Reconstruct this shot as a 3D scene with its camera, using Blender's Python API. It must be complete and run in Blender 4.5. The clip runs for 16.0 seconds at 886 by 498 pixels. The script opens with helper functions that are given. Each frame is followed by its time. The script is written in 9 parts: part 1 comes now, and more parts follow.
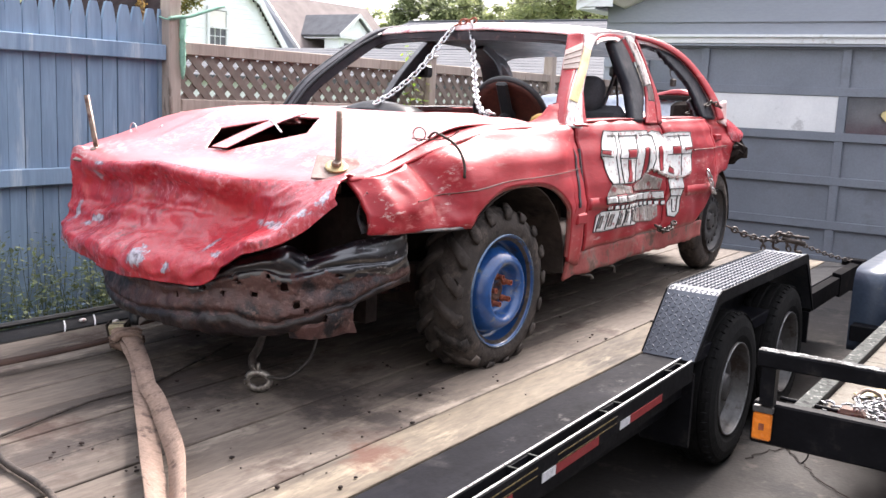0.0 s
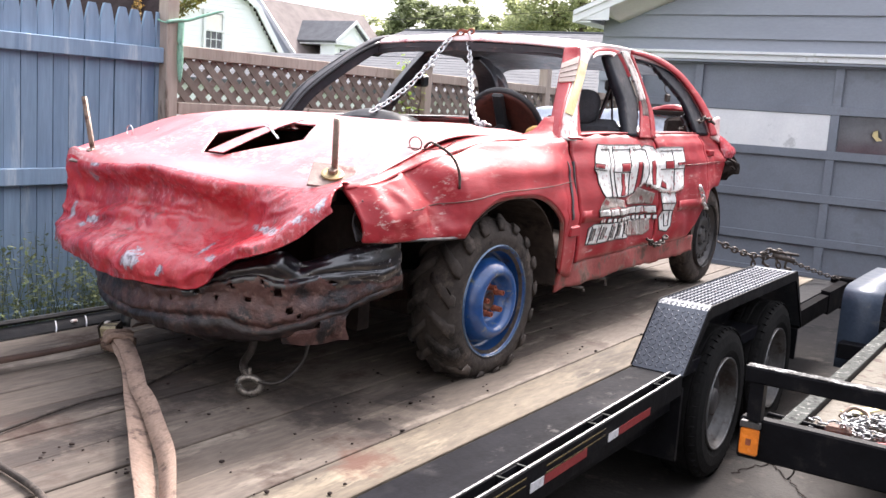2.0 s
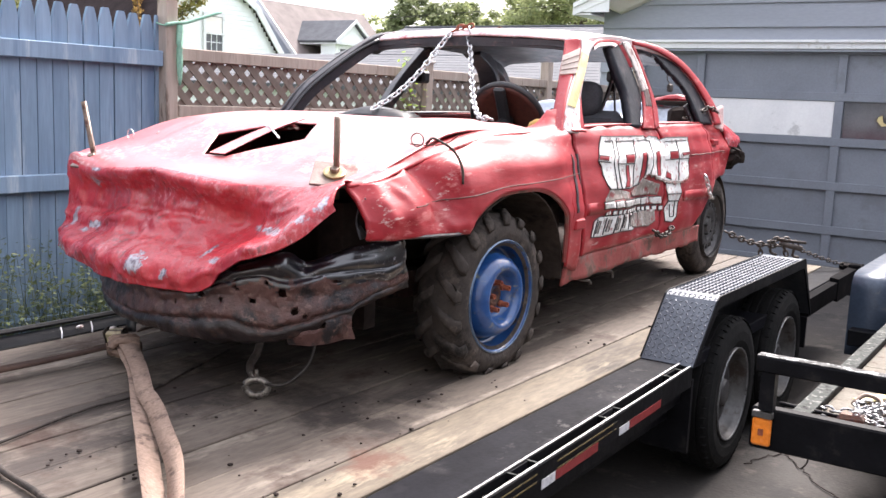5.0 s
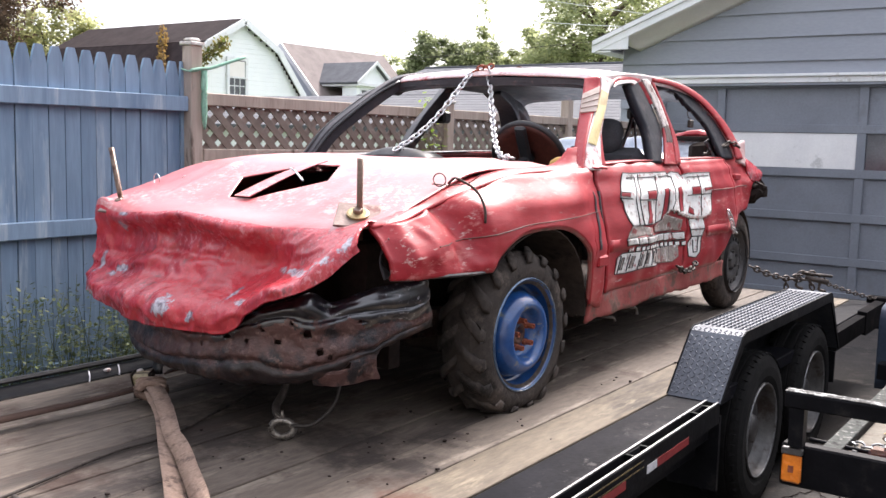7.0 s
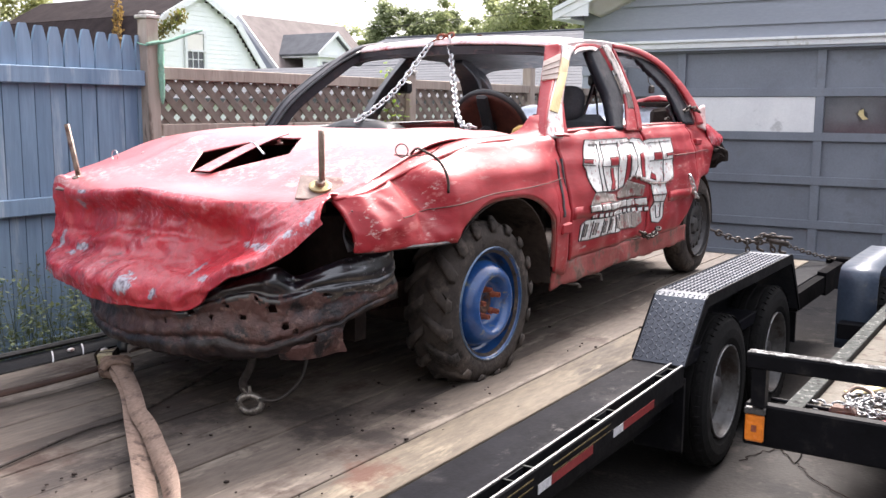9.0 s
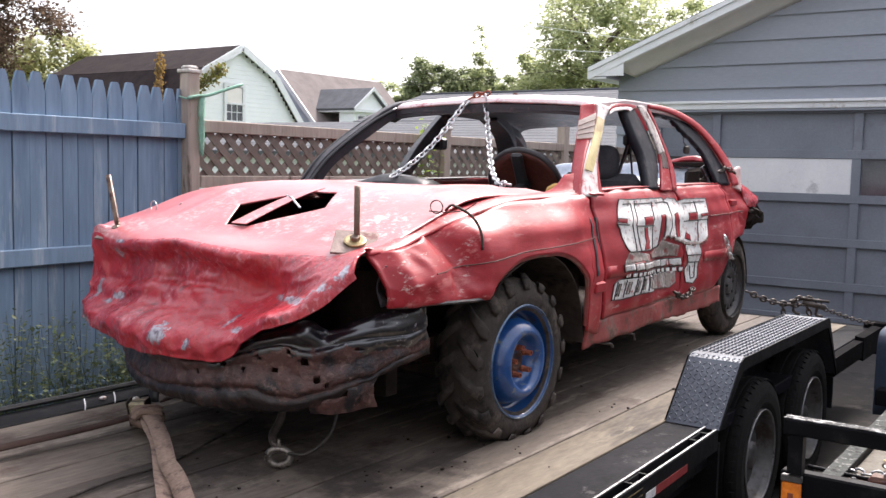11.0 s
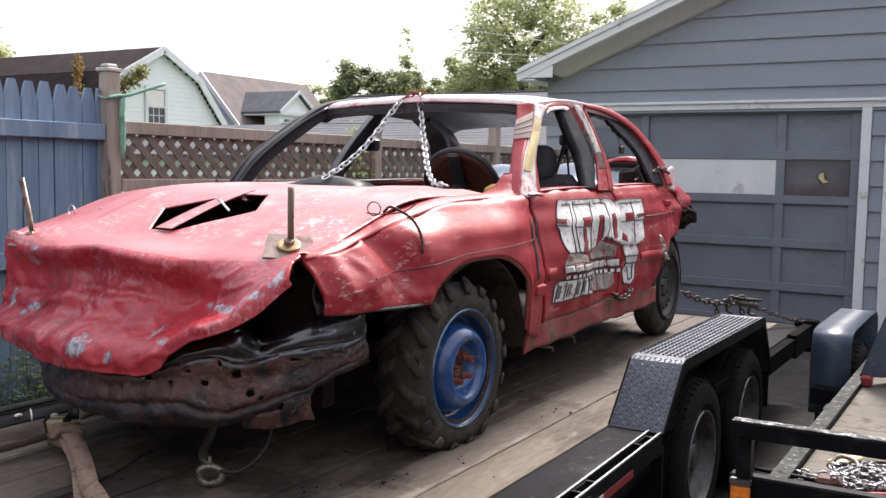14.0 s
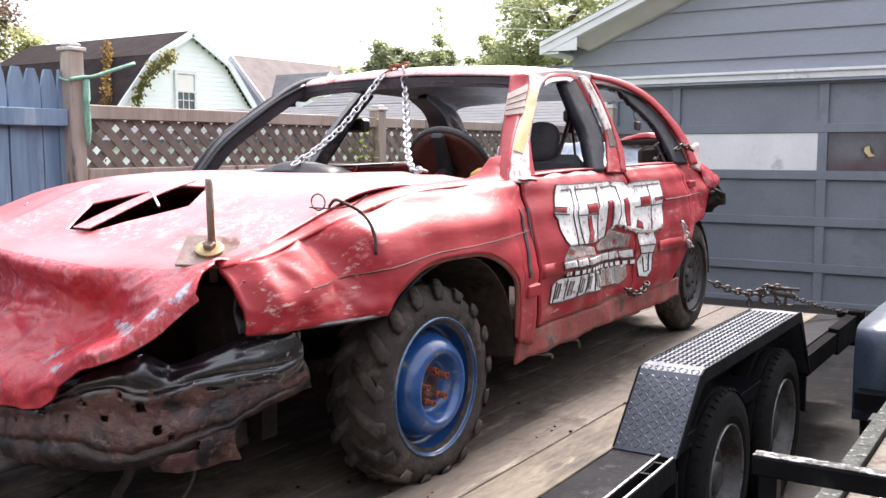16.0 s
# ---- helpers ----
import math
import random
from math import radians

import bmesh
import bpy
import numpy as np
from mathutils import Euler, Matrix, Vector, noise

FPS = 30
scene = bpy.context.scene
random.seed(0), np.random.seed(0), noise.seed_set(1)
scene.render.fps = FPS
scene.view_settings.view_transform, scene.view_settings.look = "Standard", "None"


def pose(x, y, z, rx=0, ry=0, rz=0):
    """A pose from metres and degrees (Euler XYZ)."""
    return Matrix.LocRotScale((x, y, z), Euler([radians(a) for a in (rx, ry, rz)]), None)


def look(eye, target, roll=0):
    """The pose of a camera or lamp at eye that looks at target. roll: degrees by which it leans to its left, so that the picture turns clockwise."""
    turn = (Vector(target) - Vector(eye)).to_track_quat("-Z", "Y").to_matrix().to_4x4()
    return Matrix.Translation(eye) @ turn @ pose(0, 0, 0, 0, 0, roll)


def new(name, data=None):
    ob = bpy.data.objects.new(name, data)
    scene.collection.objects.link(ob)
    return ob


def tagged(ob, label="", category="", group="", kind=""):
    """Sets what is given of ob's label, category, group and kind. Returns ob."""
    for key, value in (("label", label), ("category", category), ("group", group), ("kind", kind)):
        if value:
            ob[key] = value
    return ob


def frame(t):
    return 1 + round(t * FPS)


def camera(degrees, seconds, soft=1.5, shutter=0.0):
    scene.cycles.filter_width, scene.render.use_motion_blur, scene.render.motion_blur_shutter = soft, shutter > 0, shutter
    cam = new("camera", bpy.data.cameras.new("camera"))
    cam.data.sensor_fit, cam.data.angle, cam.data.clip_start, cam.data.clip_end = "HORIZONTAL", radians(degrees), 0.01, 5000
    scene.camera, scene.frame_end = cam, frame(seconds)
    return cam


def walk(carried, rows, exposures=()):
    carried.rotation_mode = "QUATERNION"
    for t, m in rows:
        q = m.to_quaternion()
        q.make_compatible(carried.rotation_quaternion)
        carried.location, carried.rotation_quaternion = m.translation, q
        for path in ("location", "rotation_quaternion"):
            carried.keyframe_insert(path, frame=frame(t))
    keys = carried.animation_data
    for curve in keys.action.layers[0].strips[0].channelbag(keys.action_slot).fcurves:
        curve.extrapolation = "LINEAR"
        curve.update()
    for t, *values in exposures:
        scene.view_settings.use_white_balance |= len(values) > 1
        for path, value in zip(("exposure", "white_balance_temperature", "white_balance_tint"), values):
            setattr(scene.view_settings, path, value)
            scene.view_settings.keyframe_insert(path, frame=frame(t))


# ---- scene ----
cam = camera(49.3, 16.0)
METRES, EYE, TILT, LEAN, TURN = 1.05, 1.6, 0.0, 0.0, 40.0
PATH = [
    (0, (-0.001, -0.007, 1.573), (-1.099, 1.635, 1.259), 2.5),
    (0.5, (0.004, -0.017, 1.575), (-1.093, 1.627, 1.267), 2.4),
    (1, (0.002, -0.017, 1.576), (-1.088, 1.632, 1.275), 2.5),
    (1.5, (0.002, -0.024, 1.583), (-1.085, 1.627, 1.278), 3.6),
    (2, (0.001, -0.027, 1.579), (-1.083, 1.627, 1.283), 3.9),
    (2.5, (0.002, -0.029, 1.579), (-1.079, 1.629, 1.288), 4.2),
    (3, (-0.001, -0.024, 1.577), (-1.08, 1.634, 1.286), 4.3),
    (5.5, (-0.016, -0.005, 1.573), (-1.116, 1.637, 1.271), 2.0),
    (6, (-0.023, -0.005, 1.581), (-1.138, 1.629, 1.289), 2.0),
    (6.5, (-0.013, -0.014, 1.581), (-1.14, 1.621, 1.34), 1.7),
    (7, (-0.003, -0.017, 1.578), (-1.144, 1.611, 1.352), 1.4),
    (7.5, (0.001, -0.014, 1.58), (-1.113, 1.628, 1.326), 0.8),
    (8, (0.004, -0.013, 1.577), (-1.071, 1.649, 1.287), 0.3),
    (10.5, (-0.007, -0.01, 1.582), (-1.115, 1.641, 1.366), 0.9),
    (11, (-0.005, -0.017, 1.584), (-1.144, 1.618, 1.41), 1.3),
    (11.5, (-0.009, -0.017, 1.584), (-1.169, 1.604, 1.421), 1.4),
    (12, (-0.015, -0.017, 1.583), (-1.174, 1.604, 1.415), 1.5),
    (12.5, (-0.026, -0.039, 1.584), (-1.19, 1.578, 1.407), 1.9),
    (13, (-0.061, -0.071, 1.581), (-1.166, 1.589, 1.428), 1.8),
    (13.5, (-0.105, -0.063, 1.575), (-1.134, 1.646, 1.43), 1.3),
    (14, (-0.104, 0.067, 1.572), (-1.118, 1.783, 1.408), 1.0),
    (14.5, (-0.069, 0.264, 1.572), (-1.156, 1.917, 1.278), -0.0),
    (15, (-0.045, 0.37, 1.558), (-1.172, 1.982, 1.198), -1.2),
    (15.5, (-0.104, 0.487, 1.563), (-1.22, 2.116, 1.243), -0.7),
    (16, (-0.181, 0.632, 1.584), (-1.265, 2.3, 1.378), -0.1),
]
# the clip's camera slowly closes down and opens again
EXPOSURES = [(t, e, 6480, 14) for t, e in ((0.0, 1.78), (3.0, 1.74), (5.5, 1.80), (7.0, 1.50), (8.0, 1.58), (10.5, 1.46), (11.0, 1.22), (11.5, 1.06), (13.5, 1.00), (14.0, 0.98), (14.5, 1.30), (15.0, 1.64), (15.5, 1.88), (16.0, 1.62))]
walk(cam, [(t, look(eye, target, roll)) for t, eye, target, roll in PATH], EXPOSURES)

# ---- world, sun ----
world = bpy.data.worlds.new("sky")
scene.world = world
world.use_nodes = True
wn = world.node_tree.nodes
wl = world.node_tree.links
wn.clear()
w_out = wn.new("ShaderNodeOutputWorld")
w_bg = wn.new("ShaderNodeBackground")
w_sky = wn.new("ShaderNodeTexSky")
w_sky.sky_type = "NISHITA"
w_sky.sun_disc = False
SUN_EL, SUN_AZ = 46.0, -6.0      # degrees; azimuth from +y towards +x
w_sky.sun_elevation, w_sky.sun_rotation = radians(SUN_EL), radians(SUN_AZ)
w_sky.dust_density, w_sky.air_density, w_sky.ozone_density = 7.0, 1.0, 1.0
w_haze = wn.new("ShaderNodeMix")      # thin bright cloud over the blue
w_haze.data_type = "RGBA"
w_haze.inputs[0].default_value = 0.45
w_haze.inputs[7].default_value = (12.4, 12.8, 13.6, 1)
wl.new(w_sky.outputs[0], w_haze.inputs[6])
wl.new(w_haze.outputs[2], w_bg.inputs[0])
w_bg.inputs[1].default_value = 0.09
wl.new(w_bg.outputs[0], w_out.inputs[0])
sun_data = bpy.data.lights.new("sun", "SUN")
sun_data.energy, sun_data.angle, sun_data.color = 3.3, radians(18), (1.0, 0.96, 0.92)
sun = new("sun", sun_data)
sd = Vector((math.sin(radians(SUN_AZ)) * math.cos(radians(SUN_EL)), math.cos(radians(SUN_AZ)) * math.cos(radians(SUN_EL)), math.sin(radians(SUN_EL))))
sun.matrix_world = look(tuple(sd * 60), (0, 0, 0))


# ---- materials ----
def surf(name, c1, c2, scale=3.0, rough=0.6, metal=0.0, bump=0.15, grain=60.0, stain=None, stretch=(1, 1, 1), vary=0.0, coat=0.0, fine=0.25, stain2=None, spec=0.5, cluster=0.0, scuffs=(), blot=None, spots=()):
    """A procedural surface: two colours by broad noise, fine grain, up to two stains (colour, amount, scale), relief and uneven gloss."""
    m = bpy.data.materials.new(name)
    m.use_nodes = True
    n, l = m.node_tree.nodes, m.node_tree.links
    b = n["Principled BSDF"]
    tc = n.new("ShaderNodeTexCoord")
    mp = n.new("ShaderNodeMapping")
    mp.inputs["Scale"].default_value = stretch
    l.new(tc.outputs["Object"], mp.inputs[0])
    src = mp.outputs[0]
    oi = n.new("ShaderNodeObjectInfo")
    if vary:
        add = n.new("ShaderNodeVectorMath")
        add.operation = "MULTIPLY_ADD"
        add.inputs[1].default_value = (31, 17, 23)
        l.new(oi.outputs["Random"], add.inputs[0])
        l.new(src, add.inputs[2])
        src = add.outputs[0]

    def tex(s, detail=5, r=0.6):
        t = n.new("ShaderNodeTexNoise")
        t.inputs["Scale"].default_value, t.inputs["Detail"].default_value, t.inputs["Roughness"].default_value = s, detail, r
        l.new(src, t.inputs["Vector"])
        return t.outputs["Fac"]

    def ramp(fac, a, z):
        r = n.new("ShaderNodeMapRange")
        r.inputs[1].default_value, r.inputs[2].default_value = a, z
        l.new(fac, r.inputs[0])
        return r.outputs[0]

    def mix(fac, a, z, mode="MIX"):
        x = n.new("ShaderNodeMix")
        x.data_type, x.blend_type = "RGBA", mode
        for i, v in ((0, fac), (6, a), (7, z)):
            if isinstance(v, (int, float)):
                x.inputs[i].default_value = v
            elif isinstance(v, tuple):
                x.inputs[i].default_value = (*v, 1)
            else:
                l.new(v, x.inputs[i])
        return x.outputs[2]

    col = mix(ramp(tex(scale), 0.35, 0.65), c1, c2)
    g = tex(grain, 3)
    dark = tuple(0.45 * v for v in c1)
    col = mix(fine, col, mix(ramp(g, 0.3, 0.7), dark, tuple(min(1, 1.25 * v) for v in c2)))
    rgh = rough
    for st in (stain, stain2):
        if st:
            mask = ramp(tex(st[2], 6, 0.7), 0.62 - 0.24 * st[1], 0.70 - 0.20 * st[1])
            if cluster:
                both = n.new("ShaderNodeMath")
                both.operation = "MULTIPLY"
                l.new(mask, both.inputs[0])
                l.new(ramp(tex(cluster, 3), 0.46, 0.60), both.inputs[1])
                mask = both.outputs[0]
            col = mix(mask, col, st[0])
    if blot:
        # spilt blotches that ignore the grain's direction
        bt = n.new("ShaderNodeTexNoise")
        bt.inputs["Scale"].default_value, bt.inputs["Detail"].default_value, bt.inputs["Roughness"].default_value = blot[2], 6, 0.65
        l.new(tc.outputs["Object"], bt.inputs["Vector"])
        col = mix(ramp(bt.outputs["Fac"], 0.62 - 0.24 * blot[1], 0.74 - 0.20 * blot[1]), col, blot[0])
    for place, size, tint in spots:
        # ragged patches: spilt oil and rust, and shade painted under the car
        off = n.new("ShaderNodeVectorMath")
        off.operation = "SUBTRACT"
        l.new(tc.outputs["Object"], off.inputs[0])
        off.inputs[1].default_value = place
        div = n.new("ShaderNodeVectorMath")
        div.operation = "DIVIDE"
        l.new(off.outputs[0], div.inputs[0])
        div.inputs[1].default_value = size
        ln = n.new("ShaderNodeVectorMath")
        ln.operation = "LENGTH"
        l.new(div.outputs[0], ln.inputs[0])
        ragged = n.new("ShaderNodeMath")
        ragged.operation = "MULTIPLY_ADD"
        spn = n.new("ShaderNodeTexNoise")
        spn.inputs["Scale"].default_value, spn.inputs["Detail"].default_value, spn.inputs["Roughness"].default_value = 11.0, 6, 0.7
        l.new(tc.outputs["Object"], spn.inputs["Vector"])
        l.new(spn.outputs["Fac"], ragged.inputs[0])
        ragged.inputs[1].default_value = 2.6
        l.new(ln.outputs["Value"], ragged.inputs[2])
        col = mix(ramp(ragged.outputs[0], 2.25, 1.55), col, tint)
    bare = None
    for place, size in scuffs:
        # scrapes down to bare metal, ragged, each with its own place and extent
        off = n.new("ShaderNodeVectorMath")
        off.operation = "SUBTRACT"
        l.new(tc.outputs["Object"], off.inputs[0])
        off.inputs[1].default_value = place
        div = n.new("ShaderNodeVectorMath")
        div.operation = "DIVIDE"
        l.new(off.outputs[0], div.inputs[0])
        div.inputs[1].default_value = size
        ln = n.new("ShaderNodeVectorMath")
        ln.operation = "LENGTH"
        l.new(div.outputs[0], ln.inputs[0])
        near = n.new("ShaderNodeMapRange")
        near.inputs[1].default_value, near.inputs[2].default_value = 0.1, 1.0
        near.inputs[3].default_value, near.inputs[4].default_value = 0.30, -0.25
        l.new(ln.outputs["Value"], near.inputs[0])
        if bare is None:
            bare = near.outputs[0]
        else:
            mx = n.new("ShaderNodeMath")
            mx.operation = "MAXIMUM"
            l.new(bare, mx.inputs[0])
            l.new(near.outputs[0], mx.inputs[1])
            bare = mx.outputs[0]
    if bare is not None:
        sm = n.new("ShaderNodeMath")
        sm.operation = "ADD"
        l.new(bare, sm.inputs[0])
        l.new(tex(55, 7, 0.75), sm.inputs[1])
        bare = ramp(sm.outputs[0], 0.53, 0.61)
        col = mix(bare, col, mix(ramp(tex(90, 4), 0.35, 0.6), (0.10, 0.07, 0.10), (0.44, 0.42, 0.48)))
    if vary:
        tone = n.new("ShaderNodeMapRange")
        tone.inputs[3].default_value, tone.inputs[4].default_value = 1 - vary, 1 + vary
        l.new(oi.outputs["Random"], tone.inputs[0])
        comb = n.new("ShaderNodeCombineXYZ")
        for i in range(3):
            l.new(tone.outputs[0], comb.inputs[i])
        col = mix(1.0, col, comb.outputs[0], "MULTIPLY")
    l.new(col, b.inputs["Base Color"])
    rr = n.new("ShaderNodeMapRange")
    rr.inputs[3].default_value, rr.inputs[4].default_value = max(0.05, rgh - 0.14), min(1, rgh + 0.14)
    l.new(tex(scale * 3.1), rr.inputs[0])
    l.new(rr.outputs[0], b.inputs["Roughness"])
    b.inputs["Metallic"].default_value = metal
    b.inputs["Specular IOR Level"].default_value = spec
    b.inputs["Coat Weight"].default_value = coat
    b.inputs["Coat Roughness"].default_value = 0.3
    if bump:
        bp = n.new("ShaderNodeBump")
        bp.inputs["Strength"].default_value, bp.inputs["Distance"].default_value = bump, 0.01
        l.new(g, bp.inputs["Height"])
        l.new(bp.outputs[0], b.inputs["Normal"])
    return m


SCUFFS = (
    ((-2.553, 2.04, 1.010), (0.085, 0.25, 0.055)), ((-2.406, 2.04, 0.994), (0.045, 0.25, 0.035)), ((-2.163, 2.10, 1.153), (0.10, 0.25, 0.020)), ((-2.06, 2.10, 1.160), (0.10, 0.25, 0.016)),
    ((-2.00, 2.10, 1.168), (0.10, 0.25, 0.020)), ((-1.93, 2.12, 1.190), (0.07, 0.25, 0.030)), ((-1.868, 2.13, 1.222), (0.05, 0.25, 0.036)), ((-1.832, 2.17, 1.262), (0.030, 0.25, 0.06)), ((-3.238, 2.26, 1.074), (0.035, 0.25, 0.08)),
    ((-3.172, 2.20, 0.968), (0.06, 0.25, 0.04)), ((-3.06, 2.20, 1.067), (0.08, 0.25, 0.03)), ((-3.12, 2.30, 1.225), (0.05, 0.25, 0.04)), ((-3.08, 2.31, 1.270), (0.09, 0.25, 0.016)),
    ((-3.340, 2.30, 1.030), (0.030, 0.25, 0.050)), ((-3.271, 2.25, 0.965), (0.035, 0.25, 0.025)), ((-3.101, 2.22, 1.045), (0.055, 0.25, 0.016)), ((-2.204, 2.06, 1.060), (0.060, 0.25, 0.018)), ((-2.30, 2.05, 1.075), (0.020, 0.25, 0.045)),
)
RED = surf("faded_red_paint", (0.27, 0.008, 0.015), (0.385, 0.024, 0.032), 3.0, 0.42, 0, 0.10, 60, ((0.49, 0.165, 0.155), 0.29, 14), (1, 0.30, 1.2), coat=0.07, fine=0.16, stain2=((0.50, 0.34, 0.31), 0.15, 40), cluster=3.2, spec=0.38)
# hood top: dust and flakes, its red also paled to paint in sky glare
HOOD_RED = surf("dusty_red_paint_with_glare", (0.37, 0.038, 0.050), (0.50, 0.100, 0.108), 2.5, 0.44, 0, 0.10, 70, ((0.64, 0.40, 0.38), 0.42, 46), coat=0.55, fine=0.14, stain2=((0.58, 0.33, 0.32), 0.34, 16), cluster=3.0, spec=0.7)
MUD_GREY = surf("grey_mud", (0.20, 0.165, 0.145), (0.32, 0.275, 0.25), 9, 0.85, 0, 0.2, 60, ((0.24, 0.05, 0.05), 0.4, 22), stain2=((0.5, 0.48, 0.46), 0.3, 30))
RED_NOSE = surf(
    "scraped_red_paint", (0.32, 0.012, 0.024), (0.50, 0.038, 0.052), 6.0, 0.26, 0, 0.50, 46, ((0.58, 0.22, 0.25), 0.38, 60), (1, 1, 0.6), coat=0.15, fine=0.22, stain2=((0.17, 0.03, 0.035), 0.36, 24), cluster=5.5, spec=0.5,
    scuffs=SCUFFS,
)
RED_DUSTY = surf("dusty_red_paint", (0.245, 0.034, 0.033), (0.33, 0.085, 0.075), 5.0, 0.75, 0, 0.15, 50, ((0.24, 0.15, 0.125), 0.42, 6), fine=0.24, stain2=((0.12, 0.060, 0.045), 0.32, 12))
WHITE_PAINT = surf("brushed_white_paint", (0.66, 0.65, 0.64), (0.80, 0.79, 0.77), 8, 0.6, 0, 0.1, 60, ((0.36, 0.10, 0.10), 0.30, 30), fine=0.14, stain2=((0.30, 0.25, 0.23), 0.26, 18))
WHITE_CHIPPED = surf("chipped_white_paint", (0.50, 0.48, 0.47), (0.72, 0.70, 0.69), 14, 0.5, 0, 0.3, 60, ((0.10, 0.04, 0.04), 0.44, 40), stain2=((0.30, 0.25, 0.23), 0.36, 24))
BLACK_LINE = surf("black_marker_paint", (0.02, 0.02, 0.022), (0.04, 0.035, 0.035), 12, 0.6, 0, 0.05, 60)
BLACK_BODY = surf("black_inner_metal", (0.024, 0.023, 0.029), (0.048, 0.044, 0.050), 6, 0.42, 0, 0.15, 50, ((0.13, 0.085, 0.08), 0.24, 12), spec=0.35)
BLACK_STEEL = surf("black_painted_steel", (0.004, 0.004, 0.005), (0.009, 0.009, 0.011), 5, 0.52, 0, 0.1, 70, ((0.020, 0.018, 0.018), 0.22, 5), fine=0.2, spec=0.07)
MATT_BLACK = surf("matt_black_paint", (0.005, 0.005, 0.006), (0.011, 0.010, 0.011), 5, 0.85, 0, 0.1, 70, ((0.020, 0.016, 0.015), 0.24, 6), spec=0.03)
# brown scrapes on black; the pale second stain paints small glints
BUMPER = surf("scraped_bumper_with_glints", (0.005, 0.005, 0.008), (0.013, 0.013, 0.020), 6, 0.15, 0, 0.22, 20, ((0.080, 0.050, 0.046), 0.28, 14), stain2=((0.45, 0.45, 0.50), 0.20, 60), coat=1.0, cluster=6.0, spec=0.7)
RUSTY = surf("rusty_muddy_steel", (0.040, 0.015, 0.014), (0.098, 0.044, 0.039), 9, 0.5, 0.1, 0.6, 45, ((0.006, 0.005, 0.008), 0.58, 8), stain2=((0.14, 0.082, 0.07), 0.32, 30), spec=0.6)
GRIMY_STEEL = surf("grimy_black_steel", (0.009, 0.007, 0.008), (0.024, 0.016, 0.017), 9, 0.40, 0.1, 0.4, 40, ((0.060, 0.032, 0.027), 0.36, 14), spec=0.5)
DARK_UNDER = surf("dirty_underbody", (0.015, 0.011, 0.010), (0.032, 0.023, 0.020), 5, 0.9, 0, 0.3, 40, spec=0.1)
MUDDY_BLACK = surf("muddy_wheel_house", (0.030, 0.023, 0.020), (0.068, 0.050, 0.042), 6, 0.9, 0, 0.4, 40, ((0.012, 0.010, 0.010), 0.36, 4), spec=0.2)
WIRE_PALE = surf("bare_aluminium_wire", (0.55, 0.56, 0.54), (0.68, 0.68, 0.66), 8, 0.4, 0.3, 0.05, 80)
RUBBER = surf("dusty_tyre_rubber", (0.028, 0.023, 0.0205), (0.060, 0.048, 0.042), 7, 0.85, 0, 0.5, 40, ((0.105, 0.082, 0.069), 0.38, 5), spec=0.3, stain2=((0.012, 0.010, 0.009), 0.34, 9))
RUBBER_CLEAN = surf("black_tyre_rubber", (0.006, 0.006, 0.0065), (0.012, 0.0115, 0.0115), 9, 0.85, 0, 0.2, 60, spec=0.15)
BLUE_RIM = surf("blue_painted_steel_rim", (0.008, 0.046, 0.175), (0.021, 0.094, 0.29), 7, 0.13, 0.0, 0.03, 50, ((0.30, 0.27, 0.11), 0.24, 14), coat=0.6, fine=0.12, spec=0.5, stain2=((0.02, 0.02, 0.03), 0.30, 12), cluster=8.0)
LIP = surf("worn_rim_lip", (0.05, 0.10, 0.20), (0.20, 0.26, 0.34), 9, 0.22, 0.5, 0.1, 60, ((0.42, 0.42, 0.43), 0.34, 9))
# rim ring: dirt, and a blue darkened as shade so the dome looks lit
BLUE_SHADED = surf("dirty_shaded_blue_rim", (0.008, 0.036, 0.125), (0.020, 0.080, 0.24), 7, 0.16, 0.0, 0.04, 50, ((0.05, 0.042, 0.034), 0.36, 10), coat=0.4, fine=0.12)
GREY_RIM = surf("grey_steel_rim", (0.060, 0.058, 0.058), (0.105, 0.100, 0.098), 8, 0.45, 0.2, 0.10, 60, ((0.035, 0.024, 0.020), 0.34, 9))
RIM_LIP = surf("bright_rim_lip", (0.10, 0.10, 0.105), (0.22, 0.22, 0.225), 12, 0.35, 0.5, 0.05, 60, ((0.04, 0.035, 0.03), 0.36, 12))
DARK_RIM = surf("sooty_steel_rim", (0.040, 0.038, 0.040), (0.085, 0.080, 0.080), 8, 0.5, 0.3, 0.15, 60)
RUST_NUT = surf("rusty_nut", (0.20, 0.045, 0.025), (0.34, 0.10, 0.05), 30, 0.7, 0.1, 0.2, 90)
RUST_DARK = surf("dark_rusty_hub", (0.045, 0.022, 0.016), (0.13, 0.055, 0.032), 20, 0.7, 0.1, 0.4, 60, ((0.02, 0.03, 0.07), 0.34, 14))
CHROME = surf("worn_chain_steel", (0.62, 0.62, 0.63), (0.75, 0.75, 0.76), 30, 0.30, 0.9, 0.05, 80)
RUST_CHAIN = surf("rusty_chain_steel", (0.055, 0.046, 0.042), (0.11, 0.09, 0.08), 30, 0.55, 0.6, 0.2, 80)
ROD = surf("dull_steel_rod", (0.16, 0.115, 0.09), (0.27, 0.20, 0.16), 14, 0.42, 0.6, 0.1, 90, ((0.09, 0.04, 0.03), 0.3, 16))
PLATE = surf("raw_steel_plate", (0.15, 0.105, 0.092), (0.25, 0.185, 0.165), 12, 0.42, 0.5, 0.15, 70, ((0.13, 0.05, 0.045), 0.3, 14))
